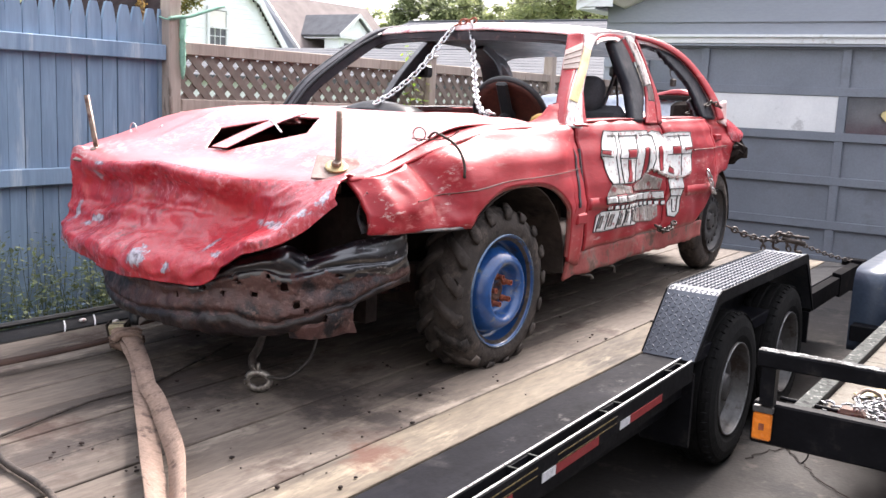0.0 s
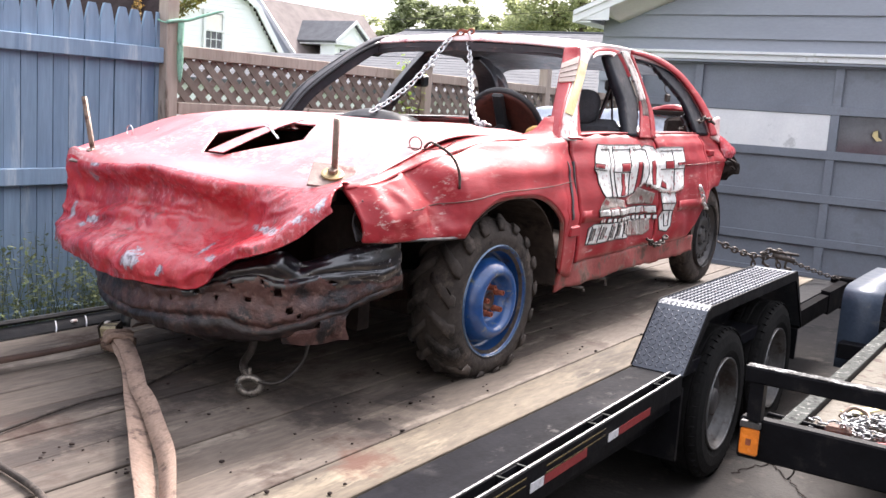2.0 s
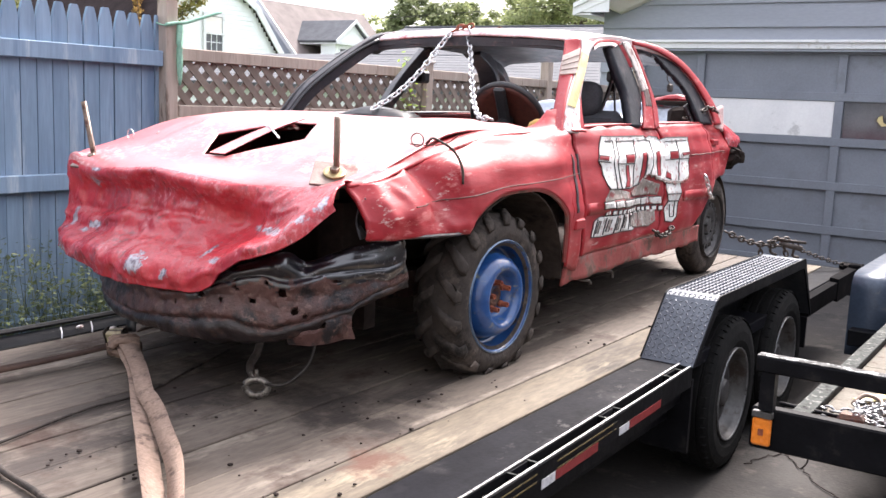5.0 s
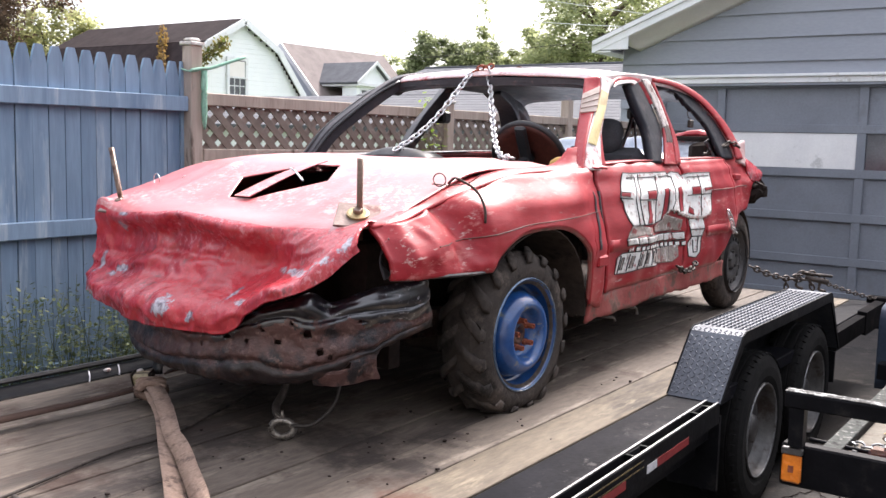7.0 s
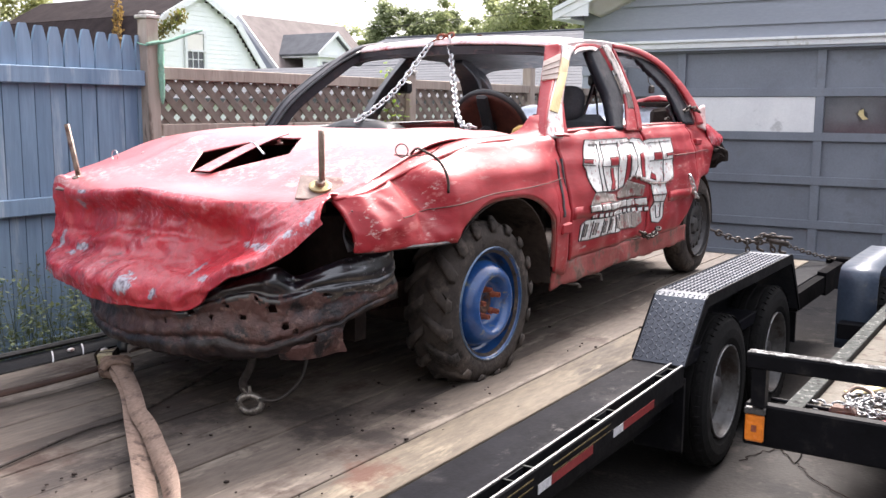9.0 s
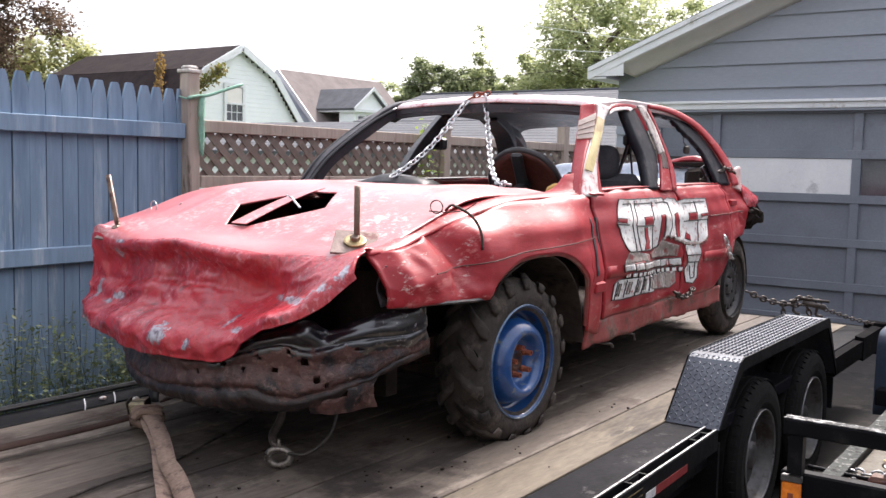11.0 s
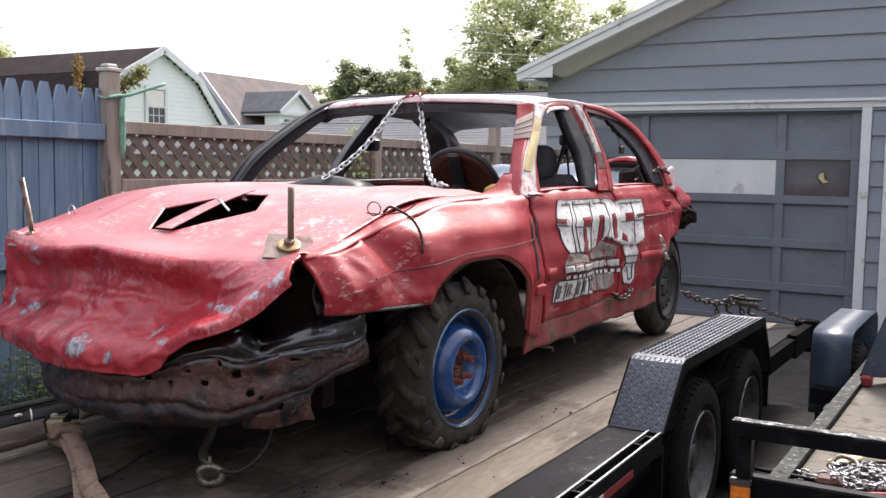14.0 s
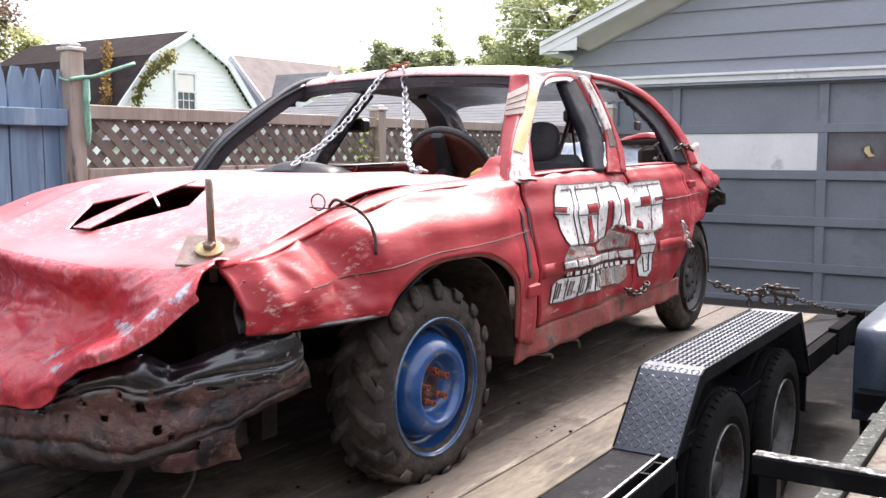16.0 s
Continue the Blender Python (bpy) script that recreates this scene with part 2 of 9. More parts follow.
PALE_PINK = surf("chalky_pale_pink_paint", (0.58, 0.36, 0.35), (0.70, 0.52, 0.50), 9, 0.45, 0, 0.1, 50, ((0.38, 0.05, 0.055), 0.30, 16))
# pale white for scraped lip and stones; on the pillar skin it paints sun glare
CHALK_GLARE = surf("chalk_and_glare_white", (0.70, 0.62, 0.61), (0.80, 0.75, 0.74), 9, 0.42, 0, 0.1, 50, ((0.46, 0.13, 0.13), 0.34, 14), coat=0.3)
# faded red roof paint, whitened to carry the sky's glare in its colour
ROOF_GLARE = surf("roof_paint_with_glare", (0.62, 0.40, 0.40), (0.78, 0.66, 0.65), 2.2, 0.34, 0, 0.08, 60, ((0.78, 0.70, 0.69), 0.42, 9), coat=0.8, fine=0.10, stain2=((0.45, 0.10, 0.11), 0.20, 6), spec=0.7)
WASHER = surf("brassy_washer", (0.30, 0.22, 0.10), (0.42, 0.32, 0.17), 20, 0.4, 0.6, 0.1, 80)
VINYL = surf("dark_grey_cloth", (0.035, 0.036, 0.042), (0.06, 0.06, 0.07), 12, 0.9, 0, 0.3, 120)
PLASTIC = surf("black_plastic", (0.015, 0.015, 0.017), (0.03, 0.03, 0.033), 10, 0.4, 0, 0.1, 80)
SOOT_RED = surf("brown_steering_cover", (0.055, 0.016, 0.013), (0.12, 0.035, 0.024), 8, 0.45, 0, 0.1, 60, ((0.02, 0.012, 0.012), 0.36, 5))
TAN_WOOD = surf("raw_plywood_strip", (0.55, 0.42, 0.24), (0.68, 0.55, 0.34), 6, 0.75, 0, 0.1, 60, stretch=(1, 1, 0.3))
TAPE = surf("tan_packing_tape", (0.40, 0.32, 0.275), (0.52, 0.43, 0.38), 10, 0.5, 0, 0.1, 70)
YELLOW = surf("yellow_tape", (0.58, 0.47, 0.22), (0.68, 0.57, 0.30), 10, 0.5, 0, 0.1, 70)
TAPE_OLIVE = surf("olive_tan_tape", (0.30, 0.25, 0.15), (0.40, 0.34, 0.22), 10, 0.5, 0, 0.1, 70, ((0.18, 0.13, 0.08), 0.3, 14))
HEAP_STEEL = surf("dull_chain_steel", (0.20, 0.20, 0.205), (0.42, 0.42, 0.43), 40, 0.38, 0.8, 0.05, 80, ((0.05, 0.04, 0.035), 0.36, 30))
CAST = surf("rusty_cast_ring", (0.07, 0.055, 0.045), (0.34, 0.31, 0.28), 40, 0.30, 0.6, 0.2, 60)
FOAM = surf("ochre_foam", (0.42, 0.24, 0.06), (0.52, 0.32, 0.10), 12, 0.95, 0, 0.3, 60)
PALE_BLUE = surf("pale_blue_paint", (0.50, 0.57, 0.68), (0.70, 0.74, 0.80), 4, 0.35, 0.1, 0.05, 40, coat=0.3)
OIL_SHADE, RUST_SPILL = (0.030, 0.021, 0.017), (0.085, 0.036, 0.022)
# the dark patches deepen the car's shade on the planks as well as oil
DECK_SPOTS = (
    ((-1.53, 1.98, 0.6), (0.11, 0.16, 1), RUST_SPILL), ((-1.66, 2.23, 0.6), (0.10, 0.14, 1), OIL_SHADE), ((-1.83, 2.20, 0.6), (0.09, 0.20, 1), OIL_SHADE), ((-2.00, 2.30, 0.6), (0.22, 0.24, 1), OIL_SHADE),
    ((-2.20, 1.50, 0.6), (0.14, 0.42, 1), OIL_SHADE), ((-2.35, 2.05, 0.6), (0.30, 0.26, 1), OIL_SHADE), ((-1.75, 2.52, 0.6), (0.12, 0.16, 1), OIL_SHADE), ((-2.5, 2.40, 0.6), (0.35, 0.30, 1), OIL_SHADE),
)
DECK = surf("weathered_deck_wood", (0.090, 0.069, 0.055), (0.148, 0.118, 0.095), 2.6, 0.85, 0, 0.4, 50, ((0.040, 0.029, 0.023), 0.36, 2.4), (1, 0.2, 1), 0.13, fine=0.38, stain2=((0.235, 0.195, 0.158), 0.24, 8), blot=((0.045, 0.024, 0.017), 0.32, 4.2), spots=DECK_SPOTS)
DECK_EDGE = surf("yellowed_edge_plank", (0.092, 0.071, 0.051), (0.160, 0.129, 0.092), 2.6, 0.85, 0, 0.4, 50, ((0.040, 0.030, 0.023), 0.38, 2.4), (1, 0.2, 1), 0.13, fine=0.36, stain2=((0.215, 0.176, 0.125), 0.26, 8), spots=DECK_SPOTS)
FENCE_BLUE = surf("blue_stained_pine", (0.178, 0.262, 0.372), (0.235, 0.33, 0.445), 2.5, 0.85, 0, 0.25, 30, ((0.13, 0.20, 0.30), 0.36, 2), (1, 1, 0.12), 0.055, stain2=((0.34, 0.41, 0.49), 0.28, 7))
LATTICE = surf("weathered_lattice", (0.145, 0.115, 0.096), (0.235, 0.192, 0.163), 3, 0.9, 0, 0.3, 30, ((0.27, 0.23, 0.20), 0.28, 4), (0.4, 0.4, 0.4), 0.14)
FENCE_WOOD = surf("weathered_grey_brown_wood", (0.31, 0.255, 0.215), (0.44, 0.38, 0.33), 3, 0.9, 0, 0.3, 30, ((0.18, 0.14, 0.118), 0.3, 4), (0.4, 0.4, 0.4), 0.10)
CAP_WOOD = surf("bleached_cap_wood", (0.55, 0.52, 0.49), (0.68, 0.65, 0.62), 5, 0.9, 0, 0.3, 40, ((0.30, 0.26, 0.23), 0.25, 9))
POST_WOOD = surf("weathered_post_wood", (0.32, 0.262, 0.222), (0.44, 0.37, 0.32), 3, 0.9, 0, 0.35, 30, ((0.10, 0.07, 0.055), 0.22, 9), (1, 1, 0.15))
SIDING = surf("slate_grey_siding", (0.25, 0.27, 0.315), (0.29, 0.312, 0.36), 1.2, 0.65, 0, 0.06, 60, stretch=(0.3, 1, 1), fine=0.12)
DOOR_GREY = surf("slate_grey_door_paint", (0.158, 0.174, 0.207), (0.192, 0.211, 0.248), 1.6, 0.6, 0, 0.08, 50, ((0.155, 0.168, 0.195), 0.25, 3), fine=0.14)
TRIM_WHITE = surf("white_trim_paint", (0.68, 0.70, 0.72), (0.76, 0.77, 0.78), 3, 0.55, 0, 0.06, 50, ((0.50, 0.49, 0.46), 0.15, 5), fine=0.08)
SOFFIT = surf("cream_soffit_paint", (0.74, 0.70, 0.665), (0.80, 0.765, 0.73), 3, 0.6, 0, 0.06, 50, fine=0.08)
BOARD_WHITE = surf("white_board", (0.70, 0.70, 0.71), (0.77, 0.77, 0.77), 3, 0.6, 0, 0.05, 50, ((0.5, 0.5, 0.5), 0.15, 4), fine=0.08)
GLASS_DARK = surf("dim_window_glass", (0.05, 0.055, 0.065), (0.085, 0.09, 0.10), 5, 0.08, 0, 0.0, 50)
PILLAR_BLACK = surf("navy_black_pillar", (0.007, 0.008, 0.013), (0.016, 0.017, 0.026), 8, 0.5, 0, 0.15, 50, ((0.05, 0.04, 0.045), 0.22, 12), spec=0.3)
SCRAPED = surf("scraped_frame_edge", (0.40, 0.34, 0.32), (0.66, 0.60, 0.58), 14, 0.5, 0.2, 0.25, 60, ((0.10, 0.03, 0.03), 0.40, 24), (1, 1, 0.5), stain2=((0.03, 0.03, 0.035), 0.36, 30))
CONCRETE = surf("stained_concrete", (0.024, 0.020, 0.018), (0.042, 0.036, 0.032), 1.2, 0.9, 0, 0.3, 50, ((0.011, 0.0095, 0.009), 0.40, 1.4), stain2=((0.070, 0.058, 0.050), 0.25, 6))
GRASS = surf("dry_lawn", (0.05, 0.085, 0.03), (0.10, 0.13, 0.05), 1.5, 1.0, 0, 0.6, 30)
SHINGLE = surf("grey_shingles", (0.095, 0.098, 0.108), (0.135, 0.138, 0.150), 3, 0.9, 0, 0.3, 60, vary=0.05, spec=0.15)
SHINGLE_BROWN = surf("dark_brown_shingles", (0.022, 0.016, 0.017), (0.042, 0.031, 0.031), 2, 0.95, 0, 0.3, 50, spec=0.1)
SHINGLE_TAN = surf("weathered_brown_shingles", (0.11, 0.088, 0.085), (0.165, 0.135, 0.13), 2, 0.9, 0, 0.3, 50)
PALE_SIDING = surf("pale_blue_grey_siding", (0.40, 0.45, 0.52), (0.46, 0.51, 0.58), 2, 0.7, 0, 0.05, 40, fine=0.06)
REAR_WALL = surf("grey_blocker_wall", (0.24, 0.25, 0.26), (0.30, 0.31, 0.32), 2, 0.7, 0, 0.08, 40)
HOUSE_WHITE = surf("white_clapboard", (0.80, 0.83, 0.84), (0.86, 0.88, 0.88), 1.5, 0.7, 0, 0.05, 40, fine=0.06)
BARK = surf("tree_bark", (0.075, 0.055, 0.042), (0.12, 0.09, 0.07), 6, 0.95, 0, 0.5, 40)
STRAP = surf("tan_ratchet_strap", (0.185, 0.122, 0.095), (0.275, 0.19, 0.145), 5, 0.9, 0, 0.3, 90, ((0.10, 0.062, 0.047), 0.36, 16), fine=0.35)
STRAP_BROWN = surf("brown_strap", (0.030, 0.016, 0.012), (0.055, 0.031, 0.023), 5, 0.9, 0, 0.3, 90, spec=0.2)
ROPE_GREEN = surf("green_nylon_rope", (0.20, 0.42, 0.31), (0.32, 0.55, 0.43), 20, 0.7, 0, 0.2, 90)
ORANGE = surf("orange_marker_lens", (0.85, 0.20, 0.02), (0.95, 0.27, 0.03), 14, 0.25, 0, 0.05, 60, coat=0.5)
TAPE_RED = surf("red_reflective_tape", (0.20, 0.018, 0.022), (0.27, 0.035, 0.036), 14, 0.35, 0, 0.05, 90)
TAPE_WHITE = surf("white_reflective_tape", (0.52, 0.52, 0.55), (0.62, 0.62, 0.65), 14, 0.3, 0, 0.05, 90)
GOLD_LINE = surf("gold_pinstripe", (0.10, 0.072, 0.03), (0.16, 0.12, 0.055), 14, 0.6, 0, 0.05, 90, ((0.02, 0.02, 0.02), 0.4, 30), spec=0.2)
DIAMOND = surf("dull_diamond_plate", (0.058, 0.065, 0.080), (0.110, 0.120, 0.140), 6, 0.40, 0.6, 0.08, 70)
NAVY_STEEL = surf("navy_painted_steel", (0.035, 0.05, 0.08), (0.06, 0.08, 0.115), 4, 0.42, 0.1, 0.1, 60, ((0.12, 0.12, 0.125), 0.22, 5))
SIDE_PLATE = surf("scuffed_black_plate", (0.005, 0.005, 0.007), (0.013, 0.013, 0.017), 5, 0.55, 0, 0.08, 70, ((0.034, 0.032, 0.034), 0.36, 4.5), (1, 0.6, 1), spec=0.04, stain2=((0.07, 0.066, 0.066), 0.16, 26), cluster=4.0)
WORN_EDGE = surf("paint_worn_angle_iron", (0.03, 0.03, 0.031), (0.08, 0.08, 0.08), 9, 0.75, 0, 0.3, 60, ((0.42, 0.42, 0.41), 0.48, 30), spec=0.2, stain2=((0.005, 0.005, 0.005), 0.3, 24))
WORN_ANGLE = surf("paint_worn_dull_iron", (0.030, 0.034, 0.032), (0.065, 0.07, 0.065), 14, 0.8, 0, 0.2, 60, ((0.008, 0.008, 0.008), 0.34, 26), stain2=((0.25, 0.25, 0.235), 0.25, 40), spec=0.15)
PLYWOOD = surf("worn_plywood", (0.095, 0.082, 0.062), (0.15, 0.133, 0.105), 4, 0.85, 0, 0.2, 40, ((0.060, 0.034, 0.024), 0.38, 9))
CORD_RED = surf("red_cord", (0.45, 0.03, 0.04), (0.55, 0.06, 0.06), 20, 0.5, 0, 0.1, 80)
WIRE = surf("dark_wire", (0.03, 0.026, 0.024), (0.07, 0.06, 0.055), 30, 0.5, 0.4, 0.1, 80)


def leaf_mat(name, c1, c2):
    m = bpy.data.materials.new(name)
    m.use_nodes = True
    n, l = m.node_tree.nodes, m.node_tree.links
    b = n["Principled BSDF"]
    g = n.new("ShaderNodeNewGeometry")
    x = n.new("ShaderNodeMix")
    x.data_type = "RGBA"
    x.inputs[6].default_value, x.inputs[7].default_value = (*c1, 1), (*c2, 1)
    l.new(g.outputs["Random Per Island"], x.inputs[0])
    l.new(x.outputs[2], b.inputs["Base Color"])
    b.inputs["Roughness"].default_value = 0.65
    tr = n.new("ShaderNodeBsdfTranslucent")
    l.new(x.outputs[2], tr.inputs[0])
    ms = n.new("ShaderNodeMixShader")
    ms.inputs[0].default_value = 0.6
    l.new(b.outputs[0], ms.inputs[1])
    l.new(tr.outputs[0], ms.inputs[2])
    l.new(ms.outputs[0], n["Material Output"].inputs[0])
    return m


LEAF = leaf_mat("tree_leaf", (0.26, 0.30, 0.15), (0.50, 0.53, 0.28))
LEAF_DARK = leaf_mat("dark_tree_leaf", (0.085, 0.060, 0.045), (0.17, 0.115, 0.08))
LEAF_PALE = leaf_mat("pale_tree_leaf", (0.33, 0.36, 0.18), (0.55, 0.54, 0.28))
WEED = leaf_mat("weed_leaf", (0.045, 0.075, 0.035), (0.20, 0.23, 0.115))
VINE_RUST = leaf_mat("rusty_vine_leaf", (0.16, 0.09, 0.035), (0.24, 0.16, 0.05))
LEAF_DEEP = leaf_mat("deep_green_leaf", (0.15, 0.18, 0.095), (0.30, 0.335, 0.18))
LEAF_BRIGHT = leaf_mat("bright_green_leaf", (0.16, 0.26, 0.04), (0.34, 0.44, 0.09))
VINE = leaf_mat("vine_leaf", (0.10, 0.14, 0.03), (0.26, 0.20, 0.07))


# ---- mesh helpers ----
def bm_box(bm, x0, y0, z0, x1, y1, z1, bevel=0.0, m=None):
    r = bmesh.ops.create_cube(bm, size=1)
    vs = r["verts"]
    for v in vs:
        v.co = Vector((x0 + (v.co.x + 0.5) * (x1 - x0), y0 + (v.co.y + 0.5) * (y1 - y0), z0 + (v.co.z + 0.5) * (z1 - z0)))
    if bevel:
        es = list({e for v in vs for e in v.link_edges})
        r2 = bmesh.ops.bevel(bm, geom=es, offset=bevel, segments=1, affect="EDGES")
        vs = list({v for f in r2["faces"] for v in f.verts} | {v for v in vs if v.is_valid})
    if m is not None:
        bmesh.ops.transform(bm, matrix=m, verts=[v for v in vs if v.is_valid])
    return vs


def box(x0, y0, z0, x1, y1, z1, bevel=0.0, m=None):
    bm = bmesh.new()
    bm_box(bm, x0, y0, z0, x1, y1, z1, bevel, m)
    return bm


def finish(name, bm, mat, smooth=False, normals=True):
    if normals:
        bmesh.ops.recalc_face_normals(bm, faces=bm.faces)
    me = bpy.data.meshes.new(name)
    bm.to_mesh(me)
    bm.free()
    if smooth:
        me.shade_smooth()
    for m in mat if isinstance(mat, (list, tuple)) else [mat]:
        me.materials.append(m)
    return new(name, me)


def part(name, bm, mat, parent, label="", smooth=False, normals=True):
    ob = finish(name, bm, mat, smooth, normals)
    ob.parent = parent
    if label:
        ob["label"] = label
    return ob


def thing(name, label, category, group="", at=(0, 0, 0), kind=""):
    ob = new(name)
    ob.location = at
    ob.empty_display_size = 0.1
    return tagged(ob, label, category, group, kind)


def solo(name, bm, mat, label="", category="", group="", kind="", smooth=False, normals=True):
    return tagged(finish(name, bm, mat, smooth, normals), label, category, group, kind)


def thick(ob, t, offset=-1.0):
    md = ob.modifiers.new("thickness", "SOLIDIFY")
    md.thickness, md.offset = t, offset
    return ob


def tube(bm, pts, r, n=8, closed=False, flat=None):
    """A round (or, with flat=(w, h), rectangular) bar along points."""
    pts = [Vector(p) for p in pts]
    rings = []
    for i, p in enumerate(pts):
        a = pts[i - 1] if i or closed else p
        b = pts[(i + 1) % len(pts)] if i + 1 < len(pts) or closed else p
        d = (b - a).normalized()
        side = d.cross(Vector((0, 0, 1)))
        side = side.normalized() if side.length > 1e-3 else Vector((1, 0, 0))
        up = side.cross(d).normalized()
        rr = r[i] if isinstance(r, (list, tuple)) else r
        if flat:
            w, h = flat
            ring = [bm.verts.new(p + side * (sx * w / 2) + up * (sy * h / 2)) for sx, sy in ((-1, -1), (1, -1), (1, 1), (-1, 1))]
        else:
            ring = [bm.verts.new(p + (side * math.cos(2 * math.pi * k / n) + up * math.sin(2 * math.pi * k / n)) * rr) for k in range(n)]
        rings.append(ring)
    k = len(rings[0])
    for i in range(len(rings) - (0 if closed else 1)):
        a, b = rings[i], rings[(i + 1) % len(rings)]
        for j in range(k):
            bm.faces.new((a[j], a[(j + 1) % k], b[(j + 1) % k], b[j]))
    if not closed:
        bm.faces.new(rings[0][::-1])
        bm.faces.new(rings[-1])
    return bm


def curve_pts(ctrl, n):
    """n + 1 points of a Catmull-Rom curve through ctrl."""
    c = [Vector(p) for p in ctrl]
    c = [c[0] * 2 - c[1]] + c + [c[-1] * 2 - c[-2]]
    out = []
    for i in range(n + 1):
        t = i / n * (len(c) - 3)
        k = min(int(t), len(c) - 4)
        u = t - k
        p0, p1, p2, p3 = c[k : k + 4]
        out.append(0.5 * (2 * p1 + (p2 - p0) * u + (2 * p0 - 5 * p1 + 4 * p2 - p3) * u * u + (3 * p1 - p0 - 3 * p2 + p3) * u ** 3))
    return out


def loft(secs, nu, nv, shape=None):
    """A smooth sheet through cross-sections (each a list of points); shape(v) may move every point."""
    rows = [curve_pts(s, nv) for s in secs]
    cols = [curve_pts([r[j] for r in rows], nu) for j in range(nv + 1)]
    bm = bmesh.new()
    grid = [[bm.verts.new(shape(cols[j][i].copy()) if shape else cols[j][i]) for j in range(nv + 1)] for i in range(nu + 1)]
    for i in range(nu):
        for j in range(nv):
            bm.faces.new((grid[i][j], grid[i + 1][j], grid[i + 1][j + 1], grid[i][j + 1]))
    return bm, grid


def lathe(bm, prof, n, axis="x", at=(0, 0, 0), closed=False):
    """Turns a profile of (along, radius) round an axis through at."""
    rings = []
    for a, r in prof:
        ring = []
        for k in range(n):
            c, s = math.cos(2 * math.pi * k / n) * r, math.sin(2 * math.pi * k / n) * r
            p = {"x": (a, c, s), "y": (c, a, s), "z": (c, s, a)}[axis]
            ring.append(bm.verts.new(Vector(p) + Vector(at)))
        rings.append(ring)
    for i in range(len(rings) - (0 if closed else 1)):
        a, b = rings[i], rings[(i + 1) % len(rings)]
        for j in range(n):
            bm.faces.new((a[j], a[(j + 1) % n], b[(j + 1) % n], b[j]))
    return rings


def disc(bm, x, r, n, at, axis="x"):
    ring = lathe(bm, [(x, r)], n, axis, at)[0]
    bm.faces.new(ring)


def inside(poly, x, y):
    hit = False
    for i in range(len(poly)):
        (x0, y0), (x1, y1) = poly[i - 1], poly[i]
        if (y0 > y) != (y1 > y) and x < (x1 - x0) * (y - y0) / (y1 - y0) + x0:
            hit = not hit
    return hit


def snap_to(poly, x, y, reach):
    best = None
    for i in range(len(poly)):
        a, b = Vector(poly[i - 1]), Vector(poly[i])
        p = Vector((x, y))
        t = max(0, min(1, (p - a).dot(b - a) / (b - a).length_squared))
        q = a + (b - a) * t
        d = (p - q).length
        if d < reach and (best is None or d < best[0]):
            best = (d, q)
    return best[1] if best else None


def ease(x, pts):
    """Smooth curve value through (x, value) pairs."""
    if x <= pts[0][0]:
        return pts[0][1]
    for (a, va), (b, vb) in zip(pts, pts[1:]):
        if x <= b:
            u = (x - a) / (b - a)
            u = u * u * (3 - 2 * u)
            return va + (vb - va) * u
    return pts[-1][1]


def chain(bm, pts, link=0.045, r=0.005, sag=0.0):
    """Chain links along points, every other one turned."""
    path = curve_pts(pts, 60)
    lens = [0]
    for a, b in zip(path, path[1:]):
        lens.append(lens[-1] + (b - a).length)
    step, k, d = link * 0.72, 0, link * 0.36
    while d < lens[-1]:
        i = next(i for i in range(1, len(lens)) if lens[i] >= d)
        u = (d - lens[i - 1]) / max(1e-6, lens[i] - lens[i - 1])
        p = path[i - 1].lerp(path[i], u)
        t = (path[i] - path[i - 1]).normalized()
        side = t.cross(Vector((0.3, 0.2, 1))).normalized()
        up = side.cross(t)
        if k % 2:
            side, up = up, side
        ring = []
        for a in range(8):
            c, s = math.cos(a * math.pi / 4), math.sin(a * math.pi / 4)
            ring.append(p + t * (c * link * 0.5) + side * (s * link * 0.30))
        tube(bm, ring, r, 5, closed=True)
        d += step
        k += 1


def chain_links(parent, pts, link, r, mat, name="link"):
    """A chain whose links are parts of their own, sharing one mesh."""
    bm = bmesh.new()
    ring = [Vector((math.cos(a * math.pi / 5) * link * 0.5, math.sin(a * math.pi / 5) * link * 0.30, 0)) for a in range(10)]
    tube(bm, ring, r, 6, closed=True)
    me = None
    path = curve_pts(pts, 80)
    lens = [0]
    for a, b in zip(path, path[1:]):
        lens.append(lens[-1] + (b - a).length)
    d, k = link * 0.36, 0
    while d < lens[-1]:
        i = next(i for i in range(1, len(lens)) if lens[i] >= d)
        p = path[i - 1].lerp(path[i], (d - lens[i - 1]) / max(1e-6, lens[i] - lens[i - 1]))
        t = (path[i] - path[i - 1]).normalized()
        side = t.cross(Vector((0.3, 0.2, 1))).normalized()
        up = t.cross(side)
        if k % 2:
            side, up = up, -side
        if me is None:
            ob = part(name, bm, mat, parent, smooth=True)
            me = ob.data
        else:
            ob = new(name, me)
            ob.parent = parent
        ob.matrix_local = Matrix.Translation(p) @ Matrix((t, side, up)).transposed().to_4x4()
        d += link * 0.74
        k += 1


# ---- setting ----
bm = bmesh.new()
N = 40
vs = [[bm.verts.new((-220 + 440 * i / N, -120 + 440 * j / N, -0.03)) for j in range(N + 1)] for i in range(N + 1)]
for i in range(N):
    for j in range(N):
        bm.faces.new((vs[i][j], vs[i + 1][j], vs[i + 1][j + 1], vs[i][j + 1]))
solo("ground", bm, GRASS, "dry green lawn stretching past the fences", "ground", kind="structure")

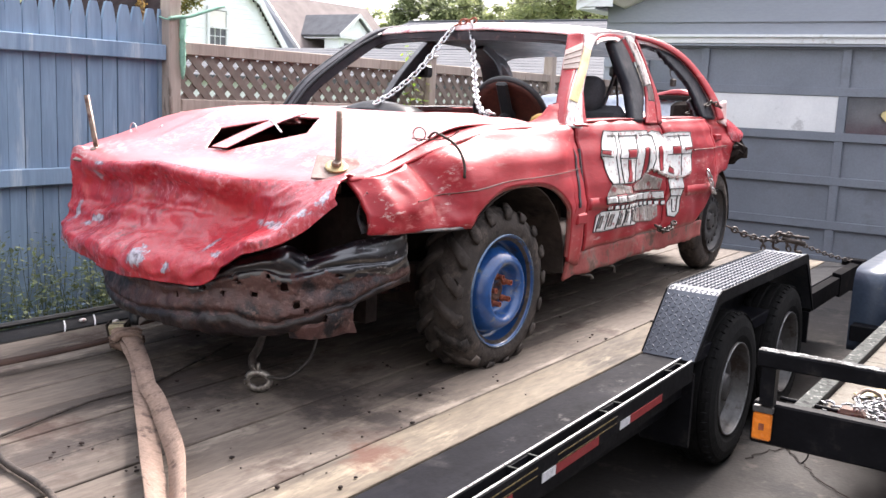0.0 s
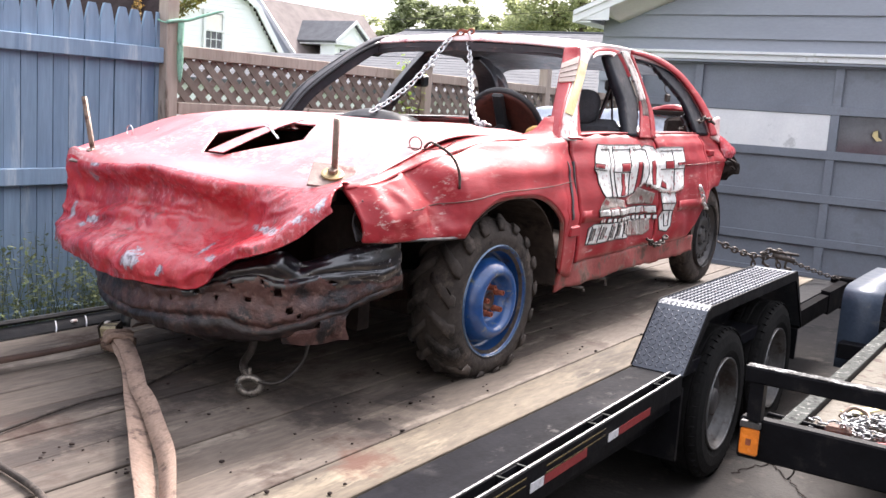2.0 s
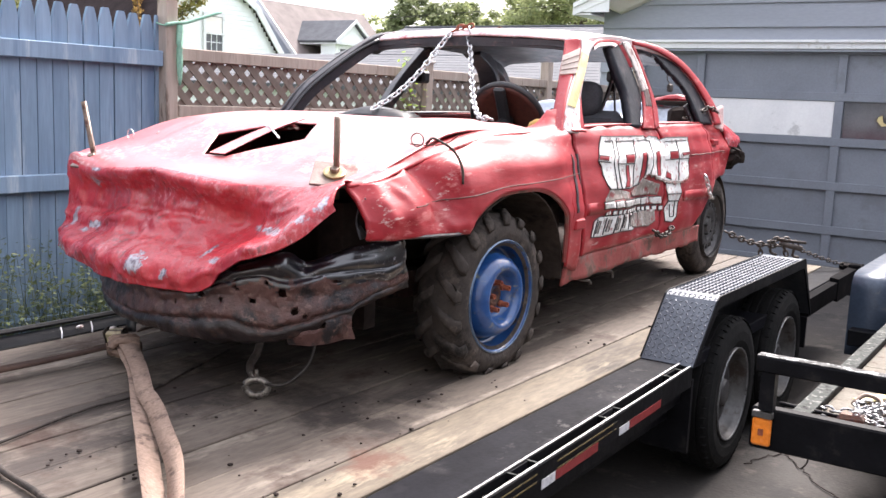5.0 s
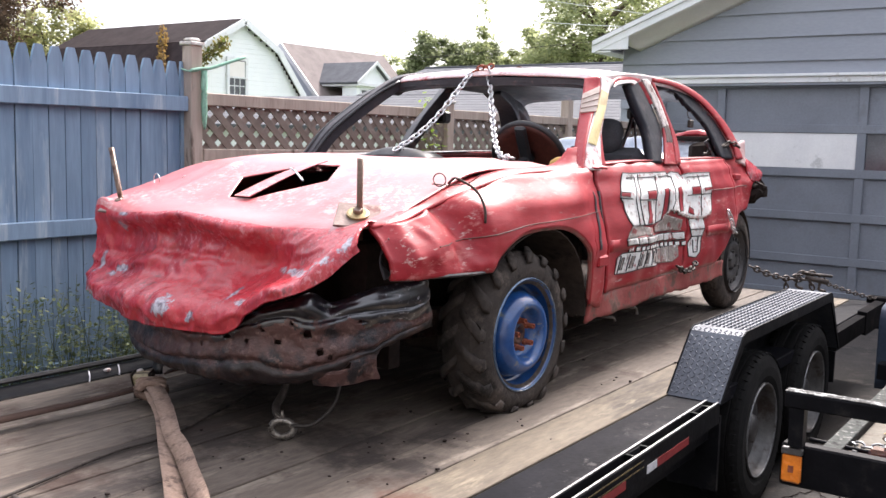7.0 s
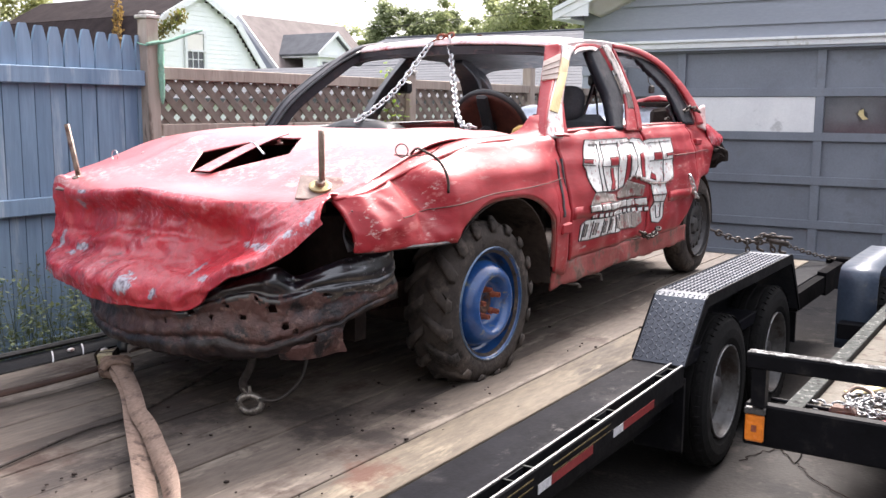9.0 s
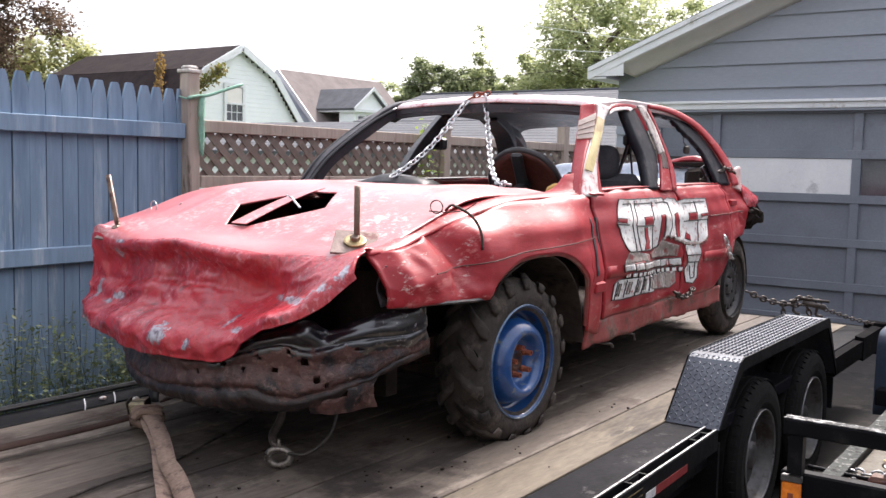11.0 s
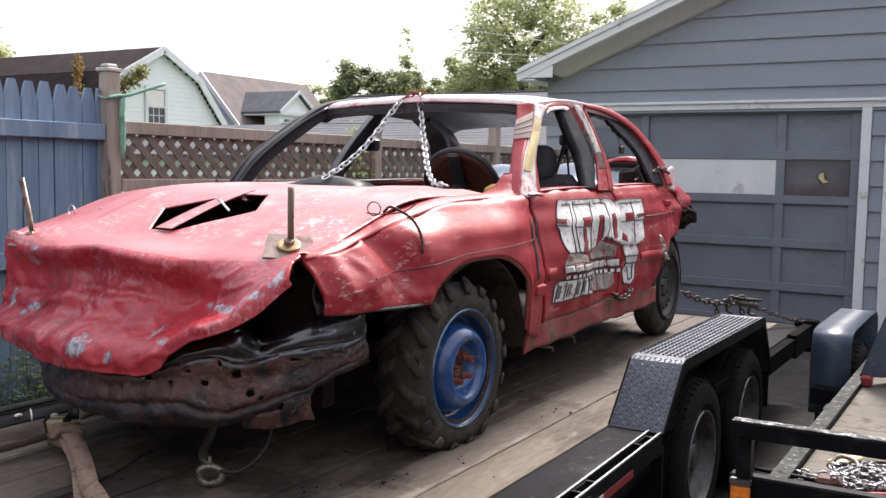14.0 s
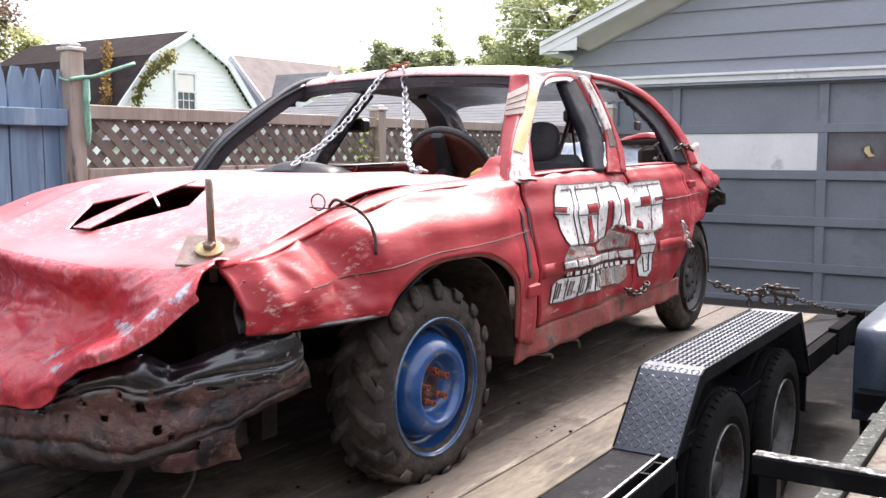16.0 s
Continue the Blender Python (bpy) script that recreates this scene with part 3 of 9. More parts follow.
bm = bmesh.new()
nx, ny = 40, 70
vs = [[bm.verts.new((-4.3 + 10.3 * i / nx, -6 + 16.8 * j / ny, 0.006 * noise.noise((i * 0.35, j * 0.3, 3)))) for j in range(ny + 1)] for i in range(nx + 1)]
for i in range(nx):
    for j in range(ny):
        bm.faces.new((vs[i][j], vs[i + 1][j], vs[i + 1][j + 1], vs[i][j + 1]))
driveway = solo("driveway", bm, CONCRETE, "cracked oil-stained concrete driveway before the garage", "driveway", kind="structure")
bm = bmesh.new()
random.seed(4)
for ends in (((-1.16, 4.66), (-1.053, 4.526), (-0.984, 4.44), (-0.901, 4.325), (-0.821, 4.218), (-0.69, 4.103), (-0.40, 3.92)), ((-1.053, 4.526), (-1.12, 4.40), (-1.15, 4.25))):
    pts = []
    for (xa, ya), (xb, yb) in zip(ends, ends[1:]):
        for k in range(6):
            pts.append(Vector((xa + (xb - xa) * k / 6 + random.uniform(-0.012, 0.012), ya + (yb - ya) * k / 6 + random.uniform(-0.012, 0.012), 0.0055)))
    tube(bm, pts, 0.004, 4, flat=(random.uniform(0.004, 0.007), 0.003))
part("crack", bm, DARK_UNDER, driveway, "dark wandering crack")

# unseen plain wall, added behind the walk to hold back the front sky's light
solo("wall_south", box(-12.0, -5.8, -0.02, 9.0, -5.5, 8.0), REAR_WALL, "unseen grey wall added behind the driveway to block sky light", "wall", kind="structure")

# a second unseen wall, added to close off low sky on the right
solo("wall_east", box(7.0, -5.4, -0.02, 7.3, 16.0, 5.6), REAR_WALL, "unseen grey wall added beside the driveway to block sky light", "wall", kind="structure")

# -- garage --
GY, GL, GR, EAVE, RX = 10.72, -4.98, 2.28, 2.68, -1.35
PITCH = 0.405
RIDGE = EAVE + PITCH * (RX - GL)
garage = thing("garage", "slate grey lap-sided garage with white trim and a panelled door", "garage", at=(-1.35, 14, 0))
garage.location = (0, 0, 0)
DOORS = ((-4.54, -1.485), (-1.16, 1.46))
DTOP = 2.272


def prism(bm, outline, y0, y1):
    a = [bm.verts.new((x, y0, z)) for x, z in outline]
    b = [bm.verts.new((x, y1, z)) for x, z in outline]
    n = len(outline)
    bm.faces.new(a[::-1])
    bm.faces.new(b)
    for i in range(n):
        bm.faces.new((a[i], a[(i + 1) % n], b[(i + 1) % n], b[i]))


bm = bmesh.new()
for x0, x1, z0, z1 in ((GL, DOORS[0][0], 0, DTOP), (DOORS[0][1], DOORS[1][0], 0, DTOP), (DOORS[1][1], GR, 0, DTOP), (GL, GR, DTOP, EAVE)):
    bm_box(bm, x0, GY, z0, x1, GY + 0.15, z1)
prism(bm, [(GL, EAVE), (GR, EAVE), (RX, RIDGE)], GY, GY + 0.15)
bm_box(bm, GL, GY + 0.15, 0, GL + 0.15, 17.5, EAVE)
bm_box(bm, GR - 0.15, GY + 0.15, 0, GR, 17.5, EAVE)
bm_box(bm, GL, 17.5, 0, GR, 17.65, EAVE)
part("wall", bm, SIDING, garage)
# lap siding boards, each leaning out at its lower edge
k = 0
for z in [0.02] + [0.2025 + 0.2555 * i for i in range(17)]:
    spans = [(GL, DOORS[0][0] - 0.1), (DOORS[0][1] + 0.1, DOORS[1][0] - 0.1), (DOORS[1][1] + 0.1, GR)] if z < DTOP - 0.05 else [(GL, GR)]
    for a, b in spans:
        z0, z1 = z, z + (0.1825 if z < 0.1 else 0.2605)
        if z1 > EAVE:
            a, b = max(a, GL + (z0 - EAVE) / PITCH), min(b, GR - (z0 - EAVE) / PITCH)
        if z < DTOP - 0.05 < z1 and len(spans) == 1:
            z0 = DTOP
        if b - a < 0.1:
            continue
        bm = bmesh.new()
        cut = max(0, (z1 - EAVE) / PITCH) if z1 > EAVE else 0
        a2, b2 = max(a, GL + cut), min(b, GR - cut)
        if b2 <= a2:
            a2 = b2 = (a + b) / 2
        q = [bm.verts.new(p) for p in ((a, GY - 0.030, z0), (b, GY - 0.030, z0), (b2, GY - 0.004, z1), (a2, GY - 0.004, z1), (a, GY + 0.002, z0), (b, GY + 0.002, z0))]
        bm.faces.new((q[0], q[1], q[2], q[3]))
        bm.faces.new((q[4], q[5], q[1], q[0]))
        part("siding_board", bm, SIDING, garage)
# roof with overhang, rake board and canted soffit
OV = 0.36


def rake_z(x, lift):
    return EAVE + lift + PITCH * (min(x, 2 * RX - x) - GL)


for s in (-1, 1):
    e = GL - 0.22 if s < 0 else GR + 0.22
    for nm, y0, y1, lo, hi, mt in (("roof", GY - OV, 17.8, 0.135, 0.185, SHINGLE), ("rake_board", GY - OV - 0.02, GY - OV, 0.028, 0.112, TRIM_WHITE), ("drip_edge", GY - OV - 0.04, GY - OV - 0.001, 0.114, 0.165, TRIM_WHITE)):
        bm = bmesh.new()
        prism(bm, [(e, rake_z(e, lo)), (RX, RIDGE + lo), (RX, RIDGE + hi), (e, rake_z(e, hi))], y0, y1)
        part(nm, bm, mt, garage)
    bm = bmesh.new()
    inner = GL + 0.22 if s < 0 else GR - 0.22
    pts = []
    for k in range(13):
        x = inner + (RX - inner) * k / 12
        row = []
        for j in range(7):
            a = j / 6
            row.append(bm.verts.new((x, GY - OV + 0.002 + (OV - 0.02) * a, rake_z(x, 0.03 - 0.005 * a - 0.135 * a ** 1.6))))
        pts.append(row)
    for p, q in zip(pts, pts[1:]):
        for j in range(6):
            bm.faces.new((p[j], q[j], q[j + 1], p[j + 1]))
    # rounded end of the cove
    tip = bm.verts.new((inner + s * 0.09, GY - OV + 0.06, rake_z(inner, -0.05)))
    for j in range(6):
        bm.faces.new((pts[0][j], pts[0][j + 1], tip))
    thick(part("soffit", bm, SOFFIT, garage, smooth=True), 0.008, 0.0)
    # boxed eave with a level bottom
    bm = bmesh.new()
    prism(bm, [(e, rake_z(e, 0.065)), (inner, rake_z(e, 0.060)), (inner, rake_z(inner, 0.027)), (e + s * -0.02, rake_z(e + s * -0.02, 0.075))], GY - OV - 0.012, GY - OV)
    x0, x1 = (e, GL - 0.002) if s < 0 else (GR + 0.002, e)
    bm_box(bm, x0, GY - OV, EAVE - 0.055, x1, 17.6, EAVE - 0.035)
    bm_box(bm, e - 0.02 * (s < 0), GY - OV, EAVE - 0.055, e + 0.02 * (s > 0), 17.7, EAVE + 0.06)
    part("eave_box", bm, TRIM_WHITE, garage)
# white trim round the doors
bm = bmesh.new()
bm_box(bm, DOORS[0][0] - 0.1, GY - 0.045, DTOP, DOORS[1][1] + 0.1, GY - 0.019, DTOP + 0.064, 0.004)
bm_box(bm, DOORS[0][0] - 0.12, GY - 0.075, DTOP + 0.064, DOORS[1][1] + 0.12, GY - 0.019, DTOP + 0.094, 0.003)
part("door_head_trim", bm, TRIM_WHITE, garage)
for a, b in DOORS:
    for x in (a - 0.095, b):
        part("door_side_trim", box(x, GY - 0.045, 0, x + 0.095, GY - 0.019, DTOP, 0.004), TRIM_WHITE, garage)
# panelled doors: stiles and rails proud of recessed panels
ROWZ = (0.02, 0.383, 0.851, 1.317, 1.785, 2.25)


def garage_door(x0, x1, cols, name, glazed):
    d = tagged(thing(name, "slate grey wooden panel garage door with a white board over one window", "garage door"), kind="structure")
    y = GY + 0.055
    part("panel_backing", box(x0, y + 0.02, 0.01, x1, y + 0.05, DTOP), DOOR_GREY, d)
    for z in ROWZ:
        hh = 0.045 if 0.1 < z < 2.2 else 0.03
        part("rail", box(x0, y - 0.018, z - hh, x1, y + 0.02, z + hh, 0.004), DOOR_GREY, d)
    for x in (x0 + 0.05, *cols, x1 - 0.05):
        part("stile", box(x - 0.045, y - 0.0145, 0.012, x + 0.045, y + 0.018, DTOP - 0.005, 0.004), DOOR_GREY, d)
    if glazed:
        part("covered_pane", box(cols[0] + 0.052, y - 0.006, 1.364, cols[1] - 0.047, y + 0.016, 1.738, 0.003), BOARD_WHITE, d, "white board over the window")
        part("window_pane", box(cols[1] + 0.052, y + 0.004, 1.364, x1 - 0.102, y + 0.016, 1.738), GLASS_DARK, d, "dark glass pane with a hole")
        bm = bmesh.new()
        cx, cz = -1.86, 1.565
        pts = [(cx + 0.07 * math.cos(a) * random.uniform(0.4, 1.1), cz + 0.09 * math.sin(a) * random.uniform(0.5, 1.1)) for a in [i * math.pi / 5 for i in range(10)]]
        bm.faces.new([bm.verts.new((px, y + 0.002, pz)) for px, pz in pts])
        thick(part("broken_hole", bm, BLACK_LINE, d, "jagged black hole in the pane"), 0.003)
        bm = bmesh.new()
        bm.faces.new([bm.verts.new((cx + px, y - 0.002, cz + pz)) for px, pz in ((-0.02, 0.03), (0.02, 0.045), (0.03, -0.02), (0.075, -0.055), (0.02, -0.065), (-0.03, -0.01))])
        thick(part("bright_shard", bm, YELLOW, d, "bright shard in the broken pane"), 0.002)
    return d


garage_door(DOORS[0][0], DOORS[0][1], (-3.78, -2.272), "door_1", True)
garage_door(DOORS[1][0], DOORS[1][1], (-0.30, 0.60), "door_2", False)
part("gable_vent", box(RX - 0.2, GY - 0.03, 3.55, RX + 0.2, GY - 0.019, 3.85, 0.005), TRIM_WHITE, garage)

# -- blue picket fence --
FX = -4.42
blue = tagged(thing("picket_fence", "tall blue-stained wooden picket fence with pointed boards", "fence"))
bm = bmesh.new()
w = 0.0430
prof = [(-w, 0.0), (w, 0.0), (w, 1.820), (w * 0.93, 1.852), (w * 0.76, 1.892), (w * 0.48, 1.932), (w * 0.36, 1.938), (-w * 0.36, 1.938), (-w * 0.48, 1.932), (-w * 0.76, 1.892), (-w * 0.93, 1.852), (-w, 1.820)]
a = [bm.verts.new((-0.009, y, z)) for y, z in prof]
b = [bm.verts.new((0.009, y, z)) for y, z in prof]
bm.faces.new(a)
bm.faces.new(b[::-1])
for i in range(len(prof)):
    bm.faces.new((a[i], b[i], b[(i + 1) % len(prof)], a[(i + 1) % len(prof)]))
random.seed(7)
first = None
y = 3.625
while y > 0.2:
    if first is None:
        first = part("picket", bm, FENCE_BLUE, blue)
        ob = first
    else:
        ob = first.copy()
        scene.collection.objects.link(ob)
    if y == 3.625:
        narrow = first.copy()
        scene.collection.objects.link(narrow)
        narrow.location, narrow.scale = (FX - 0.031, 3.683, 0.044), (1, 0.27, 1)
    ob.location = (FX - 0.03 + random.uniform(-0.003, 0.003), y, 0.046 + 0.016 * (3.6 - y) / 0.9 * (y > 2.2) + random.uniform(-0.006, 0.006))
    ob.rotation_euler = (random.uniform(-0.0022, 0.0022), random.uniform(-0.005, 0.005), random.uniform(-0.03, 0.03))
    y -= 0.0925
# made-up sheet behind the pickets, blocks light so the gaps stay dark
part("backing_board", box(FX - 0.060, 0.15, 0.06, FX - 0.048, 3.69, 1.83), LATTICE, blue, "added sheet behind the pickets that keeps the joints dark")
for z0 in (1.700, 1.035, 0.30):
    part("rail", box(FX - 0.018, 0.15, z0, FX + 0.022, 3.692, z0 + 0.086, 0.004), FENCE_BLUE, blue)

# -- grey-brown lattice fence --
lat = tagged(thing("lattice_fence", "weathered brown board fence with a lattice top", "fence"))
LAT_PITCH, LAT_SLOPE = 0.1235, 0.915
PY = (3.738, 6.29, 8.30, 10.5)
for i, y in enumerate(PY):
    top = 2.075 if i == 0 else 1.86 if i == 1 else 2.02
    bm = bmesh.new()
    h = 0.042 if i == 0 else 0.045
    bm_box(bm, FX - h, y - h, 0, FX + h, y + h, top, 0.006)
    p = part("post", bm, POST_WOOD, lat)
    bm = bmesh.new()
    bm_box(bm, FX - h - 0.010, y - h - 0.010, top, FX + h + 0.010, y + h + 0.010, top + 0.020, 0.004)
    bm_box(bm, FX - h + 0.002, y - h + 0.002, top + 0.0202, FX + h - 0.002, y + h - 0.002, top + 0.042, 0.014)
    part("post_cap", bm, CAP_WOOD, p, "pale weathered cap")
for ya, yb in zip(PY, PY[1:]):
    a, b = ya + 0.06, yb - 0.045
    part("top_rail", box(FX - 0.03, a, 1.74, FX + 0.03, b, 1.812, 0.004), POST_WOOD, lat)
    part("middle_rail", box(FX - 0.025, a, 1.418, FX + 0.025, b, 1.488, 0.004), POST_WOOD, lat)
    part("bottom_rail", box(FX - 0.025, a, 0.15, FX + 0.025, b, 0.22, 0.004), POST_WOOD, lat)
    n = int((b - a) / 0.118)
    for k in range(n + 1):
        y = a + 0.06 + k * 0.118
        if y + 0.055 < b:
            part("board", box(FX - 0.012, y - 0.056, 0.05, FX + 0.006, y + 0.056, 1.40), FENCE_WOOD, lat)
    z0, z1, pitch, sw = 1.484, 1.744, LAT_PITCH, 0.056
    run = (z1 - z0) / LAT_SLOPE
    for sgn, dx in ((1, 0.0), (-1, 0.007)):
        y = (3.667 if sgn > 0 else 4.119) + pitch * int((a - 5.0) / pitch)
        while y < b + run:
            c = [(y, z0), (y + sw * 1.2, z0), (y + sgn * run + sw * 1.2, z1), (y + sgn * run, z1)]
            lo, hi = min(p[0] for p in c), max(p[0] for p in c)
            if hi > a and lo < b:
                # trim the slat to the bay
                poly = c
                out = []
                for (lim, keep) in ((a, 1), (b, -1)):
                    out = []
                    for q in range(len(poly)):
                        (y0c, z0c), (y1c, z1c) = poly[q - 1], poly[q]
                        in0, in1 = keep * (y0c - lim) >= 0, keep * (y1c - lim) >= 0
                        if in0 != in1:
                            u = (lim - y0c) / (y1c - y0c)
                            out.append((lim, z0c + u * (z1c - z0c)))
                        if in1:
                            out.append((y1c, z1c))
                    poly = out
                    if not poly:
                        break
                if len(poly) >= 3:
                    bm = bmesh.new()
                    fa = [bm.verts.new((FX - 0.004 + dx, py, pz)) for py, pz in poly]
                    fb = [bm.verts.new((FX + 0.002 + dx, py, pz)) for py, pz in poly]
                    bm.faces.new(fa)
                    bm.faces.new(fb[::-1])
                    for q in range(len(poly)):
                        bm.faces.new((fa[q], fb[q], fb[(q + 1) % len(poly)], fa[(q + 1) % len(poly)]))
                    part("lattice_slat", bm, LATTICE, lat)
            y += pitch
rope = thing("rope", "green nylon rope tied round a fence post", "rope")
bm = bmesh.new()
tube(bm, curve_pts([(FX + 0.055, 3.68, 1.93), (FX + 0.066, 3.75, 1.945), (FX + 0.08, 3.80, 1.95), (FX + 0.10, 3.90, 1.985), (FX + 0.12, 4.03, 2.03)], 16), 0.010, 6)
part("end", bm, ROPE_GREEN, rope, smooth=True)
bm = bmesh.new()
tube(bm, curve_pts([(FX + 0.060, 3.775, 1.94), (FX + 0.064, 3.77, 1.80), (FX + 0.060, 3.775, 1.68), (FX + 0.056, 3.78, 1.60)], 12), [0.017, 0.018, 0.019, 0.019, 0.019, 0.018, 0.018, 0.017, 0.016, 0.014, 0.012, 0.009, 0.005], 6)
part("tail", bm, ROPE_GREEN, rope, smooth=True)
bm = bmesh.new()
tube(bm, [(FX + 0.062 * math.cos(a), 3.738 + 0.062 * math.sin(a), 1.935 + 0.01 * math.sin(2 * a)) for a in [i * math.pi / 8 for i in range(16)]], 0.005, 5, closed=True)
part("loop", bm, ROPE_GREEN, rope, smooth=True)

# weeds along the blue fence
random.seed(21)
bm = bmesh.new()
for _ in range(130):
    y0 = random.choice((2.32, 2.62, 2.85, 3.05, 3.28, 3.5)) + random.gauss(0, 0.11)
    x0 = FX + random.uniform(0.05, 0.32)
    h = random.uniform(0.35, 0.92)
    lean = Vector((random.uniform(-0.14, 0.14), random.uniform(-0.14, 0.14), 0))
    tube(bm, [Vector((x0, y0, 0)), Vector((x0, y0, h * 0.5)) + lean * 0.4, Vector((x0, y0, h)) + lean], [0.003, 0.002, 0.001], 3)
    for k in range(random.randint(34, 56)):
        u = random.uniform(0.08, 1.0)
        p = Vector((x0, y0, h * u)) + lean * u + Vector((random.gauss(0, 0.028), random.gauss(0, 0.028), random.gauss(0, 0.02)))
        d = Vector((random.uniform(-1, 1), random.uniform(-1, 1), random.uniform(-0.4, 0.6))).normalized()
        s = random.uniform(0.014, 0.040)
        side = d.cross(Vector((0, 0, 1))).normalized() * s * 0.32
        bm.faces.new([bm.verts.new(q) for q in (p, p + d * s * 0.5 + side, p + d * s, p + d * s * 0.5 - side)])
solo("weeds", bm, WEED, "leafy dull green weeds growing along the blue fence", "weeds", kind="stuff", normals=False)


# bright green climber beside the second fence post
random.seed(61)
climber = thing("climbing_plant", "bright green climbing weed beside the lattice fence post", "plant")
bm = bmesh.new()
stems = [curve_pts([(FX + 0.08, 6.06, 0.0), (FX + 0.10, 6.10, 0.8), (FX + 0.07, 6.04, 1.4), (FX + 0.06, 5.95, 1.86)], 14), curve_pts([(FX + 0.10, 6.15, 0.0), (FX + 0.12, 6.14, 0.9), (FX + 0.09, 6.10, 1.55)], 12)]
for st in stems:
    tube(bm, st, 0.004, 4)
part("stem", bm, BARK, climber)
bm = bmesh.new()
for k in range(190):
    st = stems[0] if k % 3 else stems[1]
    q = random.choice(st[len(st) // 2:]) + Vector((random.gauss(0, 0.035), random.gauss(0, 0.05), random.gauss(0, 0.05)))
    d = Vector((random.uniform(-0.3, 1), random.uniform(-1, 1), random.uniform(-0.8, 0.5))).normalized()
    w = d.cross(Vector((0.2, 0.1, 1))).normalized()
    ln = random.uniform(0.03, 0.065)
    bm.faces.new([bm.verts.new(v) for v in (q, q + d * ln * 0.45 + w * ln * 0.34, q + d * ln, q + d * ln * 0.45 - w * ln * 0.34)])
part("leaves", bm, LEAF_BRIGHT, climber, normals=False)

# ---- distance: houses, roof, trees ----
# low neighbouring building beyond the lattice fence, grey shingled roofs sloping this way
low = thing("neighbour_garage", "low building with a grey shingled roof beyond the fence", "garage")


def shingled(parent, x0, x1, ya, za, yb, zb, rows_n, name):
    """One roof slope with lapped shingle courses, from eave (ya, za) to top (yb, zb)."""
    bm = bmesh.new()
    bm.faces.new([bm.verts.new(p) for p in ((x0, ya, za), (x1, ya, za), (x1, yb, zb), (x0, yb, zb))])
    r = thick(part(name, bm, SHINGLE, parent), 0.09, 0.0)
    for k in range(rows_n):
        u0, u1 = k / rows_n, (k + 1.06) / rows_n
        y0, y1 = ya + u0 * (yb - ya), ya + u1 * (yb - ya)
        z0, z1 = za + u0 * (zb - za) + 0.05, za + u1 * (zb - za) + 0.05
        bm = bmesh.new()
        q = [bm.verts.new(p) for p in ((x0, y0, z0 + 0.007), (x1, y0, z0 + 0.007), (x1, y1, z1 + 0.003), (x0, y1, z1 + 0.003), (x0, y0, z0), (x1, y0, z0))]
        bm.faces.new(q[:4])
        bm.faces.new((q[4], q[5], q[1], q[0]))
        part("shingle_course", bm, SHINGLE, r)


part("wall", box(-15.0, 12.2, 0, -5.7, 19.6, 1.72), HOUSE_WHITE, low)
shingled(low, -15.3, -5.55, 11.95, 1.70, 14.65, 2.33, 12, "front_roof")
shingled(low, -12.45, -5.55, 14.66, 2.34, 17.0, 3.04, 11, "roof")
bm = bmesh.new()
bm.faces.new([bm.verts.new(p) for p in ((-12.45, 17.0, 3.04), (-5.55, 17.0, 3.04), (-5.55, 19.8, 2.0), (-12.45, 19.8, 2.0))])
thick(part("back_roof", bm, SHINGLE, low), 0.09, 0.0)
part("ridge_cap", box(-12.47, 16.92, 3.075, -5.55, 17.08, 3.11, 0.01), SHINGLE, low)
bm = bmesh.new()
bm.faces.new([bm.verts.new(p) for p in ((-12.3, 14.6, 1.7), (-12.3, 14.7, 2.26), (-12.3, 17.0, 2.97), (-12.3, 19.6, 1.95), (-12.3, 19.6, 1.7))])
thick(part("gable", bm, HOUSE_WHITE, low), 0.1)


# white gambrel house: its gable end faces the garage, the ridge runs away along x
barn = thing("gambrel_house", "white clapboard house with a dark brown gambrel roof", "house")
BX, BX2, BY = -24.4, -32.8, 22.96
GAM = [(-3.75, 1.9), (-2.97, 2.83), (-1.61, 4.45), (0, 5.33), (1.61, 4.45), (2.97, 2.83), (3.75, 1.9)]


def prism_x(bm, outline, x0, x1):
    a = [bm.verts.new((x0, y, z)) for y, z in outline]
    b = [bm.verts.new((x1, y, z)) for y, z in outline]
    n = len(outline)
    bm.faces.new(a[::-1])
    bm.faces.new(b)
    for i in range(n):
        bm.faces.new((a[i], a[(i + 1) % n], b[(i + 1) % n], b[i]))


def gam_w(z):
    for (ya, za), (yb, zb) in zip(GAM[3:], GAM[4:]):
        if zb <= z <= za:
            return ya + (za - z) / (za - zb) * (yb - ya) - 0.05
    return 3.6


bm = bmesh.new()
prism_x(bm, [(BY - 3.55, 0), (BY + 3.55, 0)] + [(BY + y * 0.97, z - 0.08) for y, z in GAM[::-1]], BX2 + 0.2, BX - 0.2)
part("wall", bm, HOUSE_WHITE, barn)
z = 1.6
while z < 5.2:
    h = gam_w(z + 0.08)
    bm = bmesh.new()
    q = [bm.verts.new(p) for p in ((BX - 0.176, BY - h, z), (BX - 0.176, BY + h, z), (BX - 0.19, BY + h, z + 0.15), (BX - 0.19, BY - h, z + 0.15), (BX - 0.2, BY - h, z), (BX - 0.2, BY + h, z))]
    bm.faces.new(q[:4])
    bm.faces.new((q[4], q[5], q[1], q[0]))
    part("clapboard", bm, HOUSE_WHITE, barn)
    z += 0.15
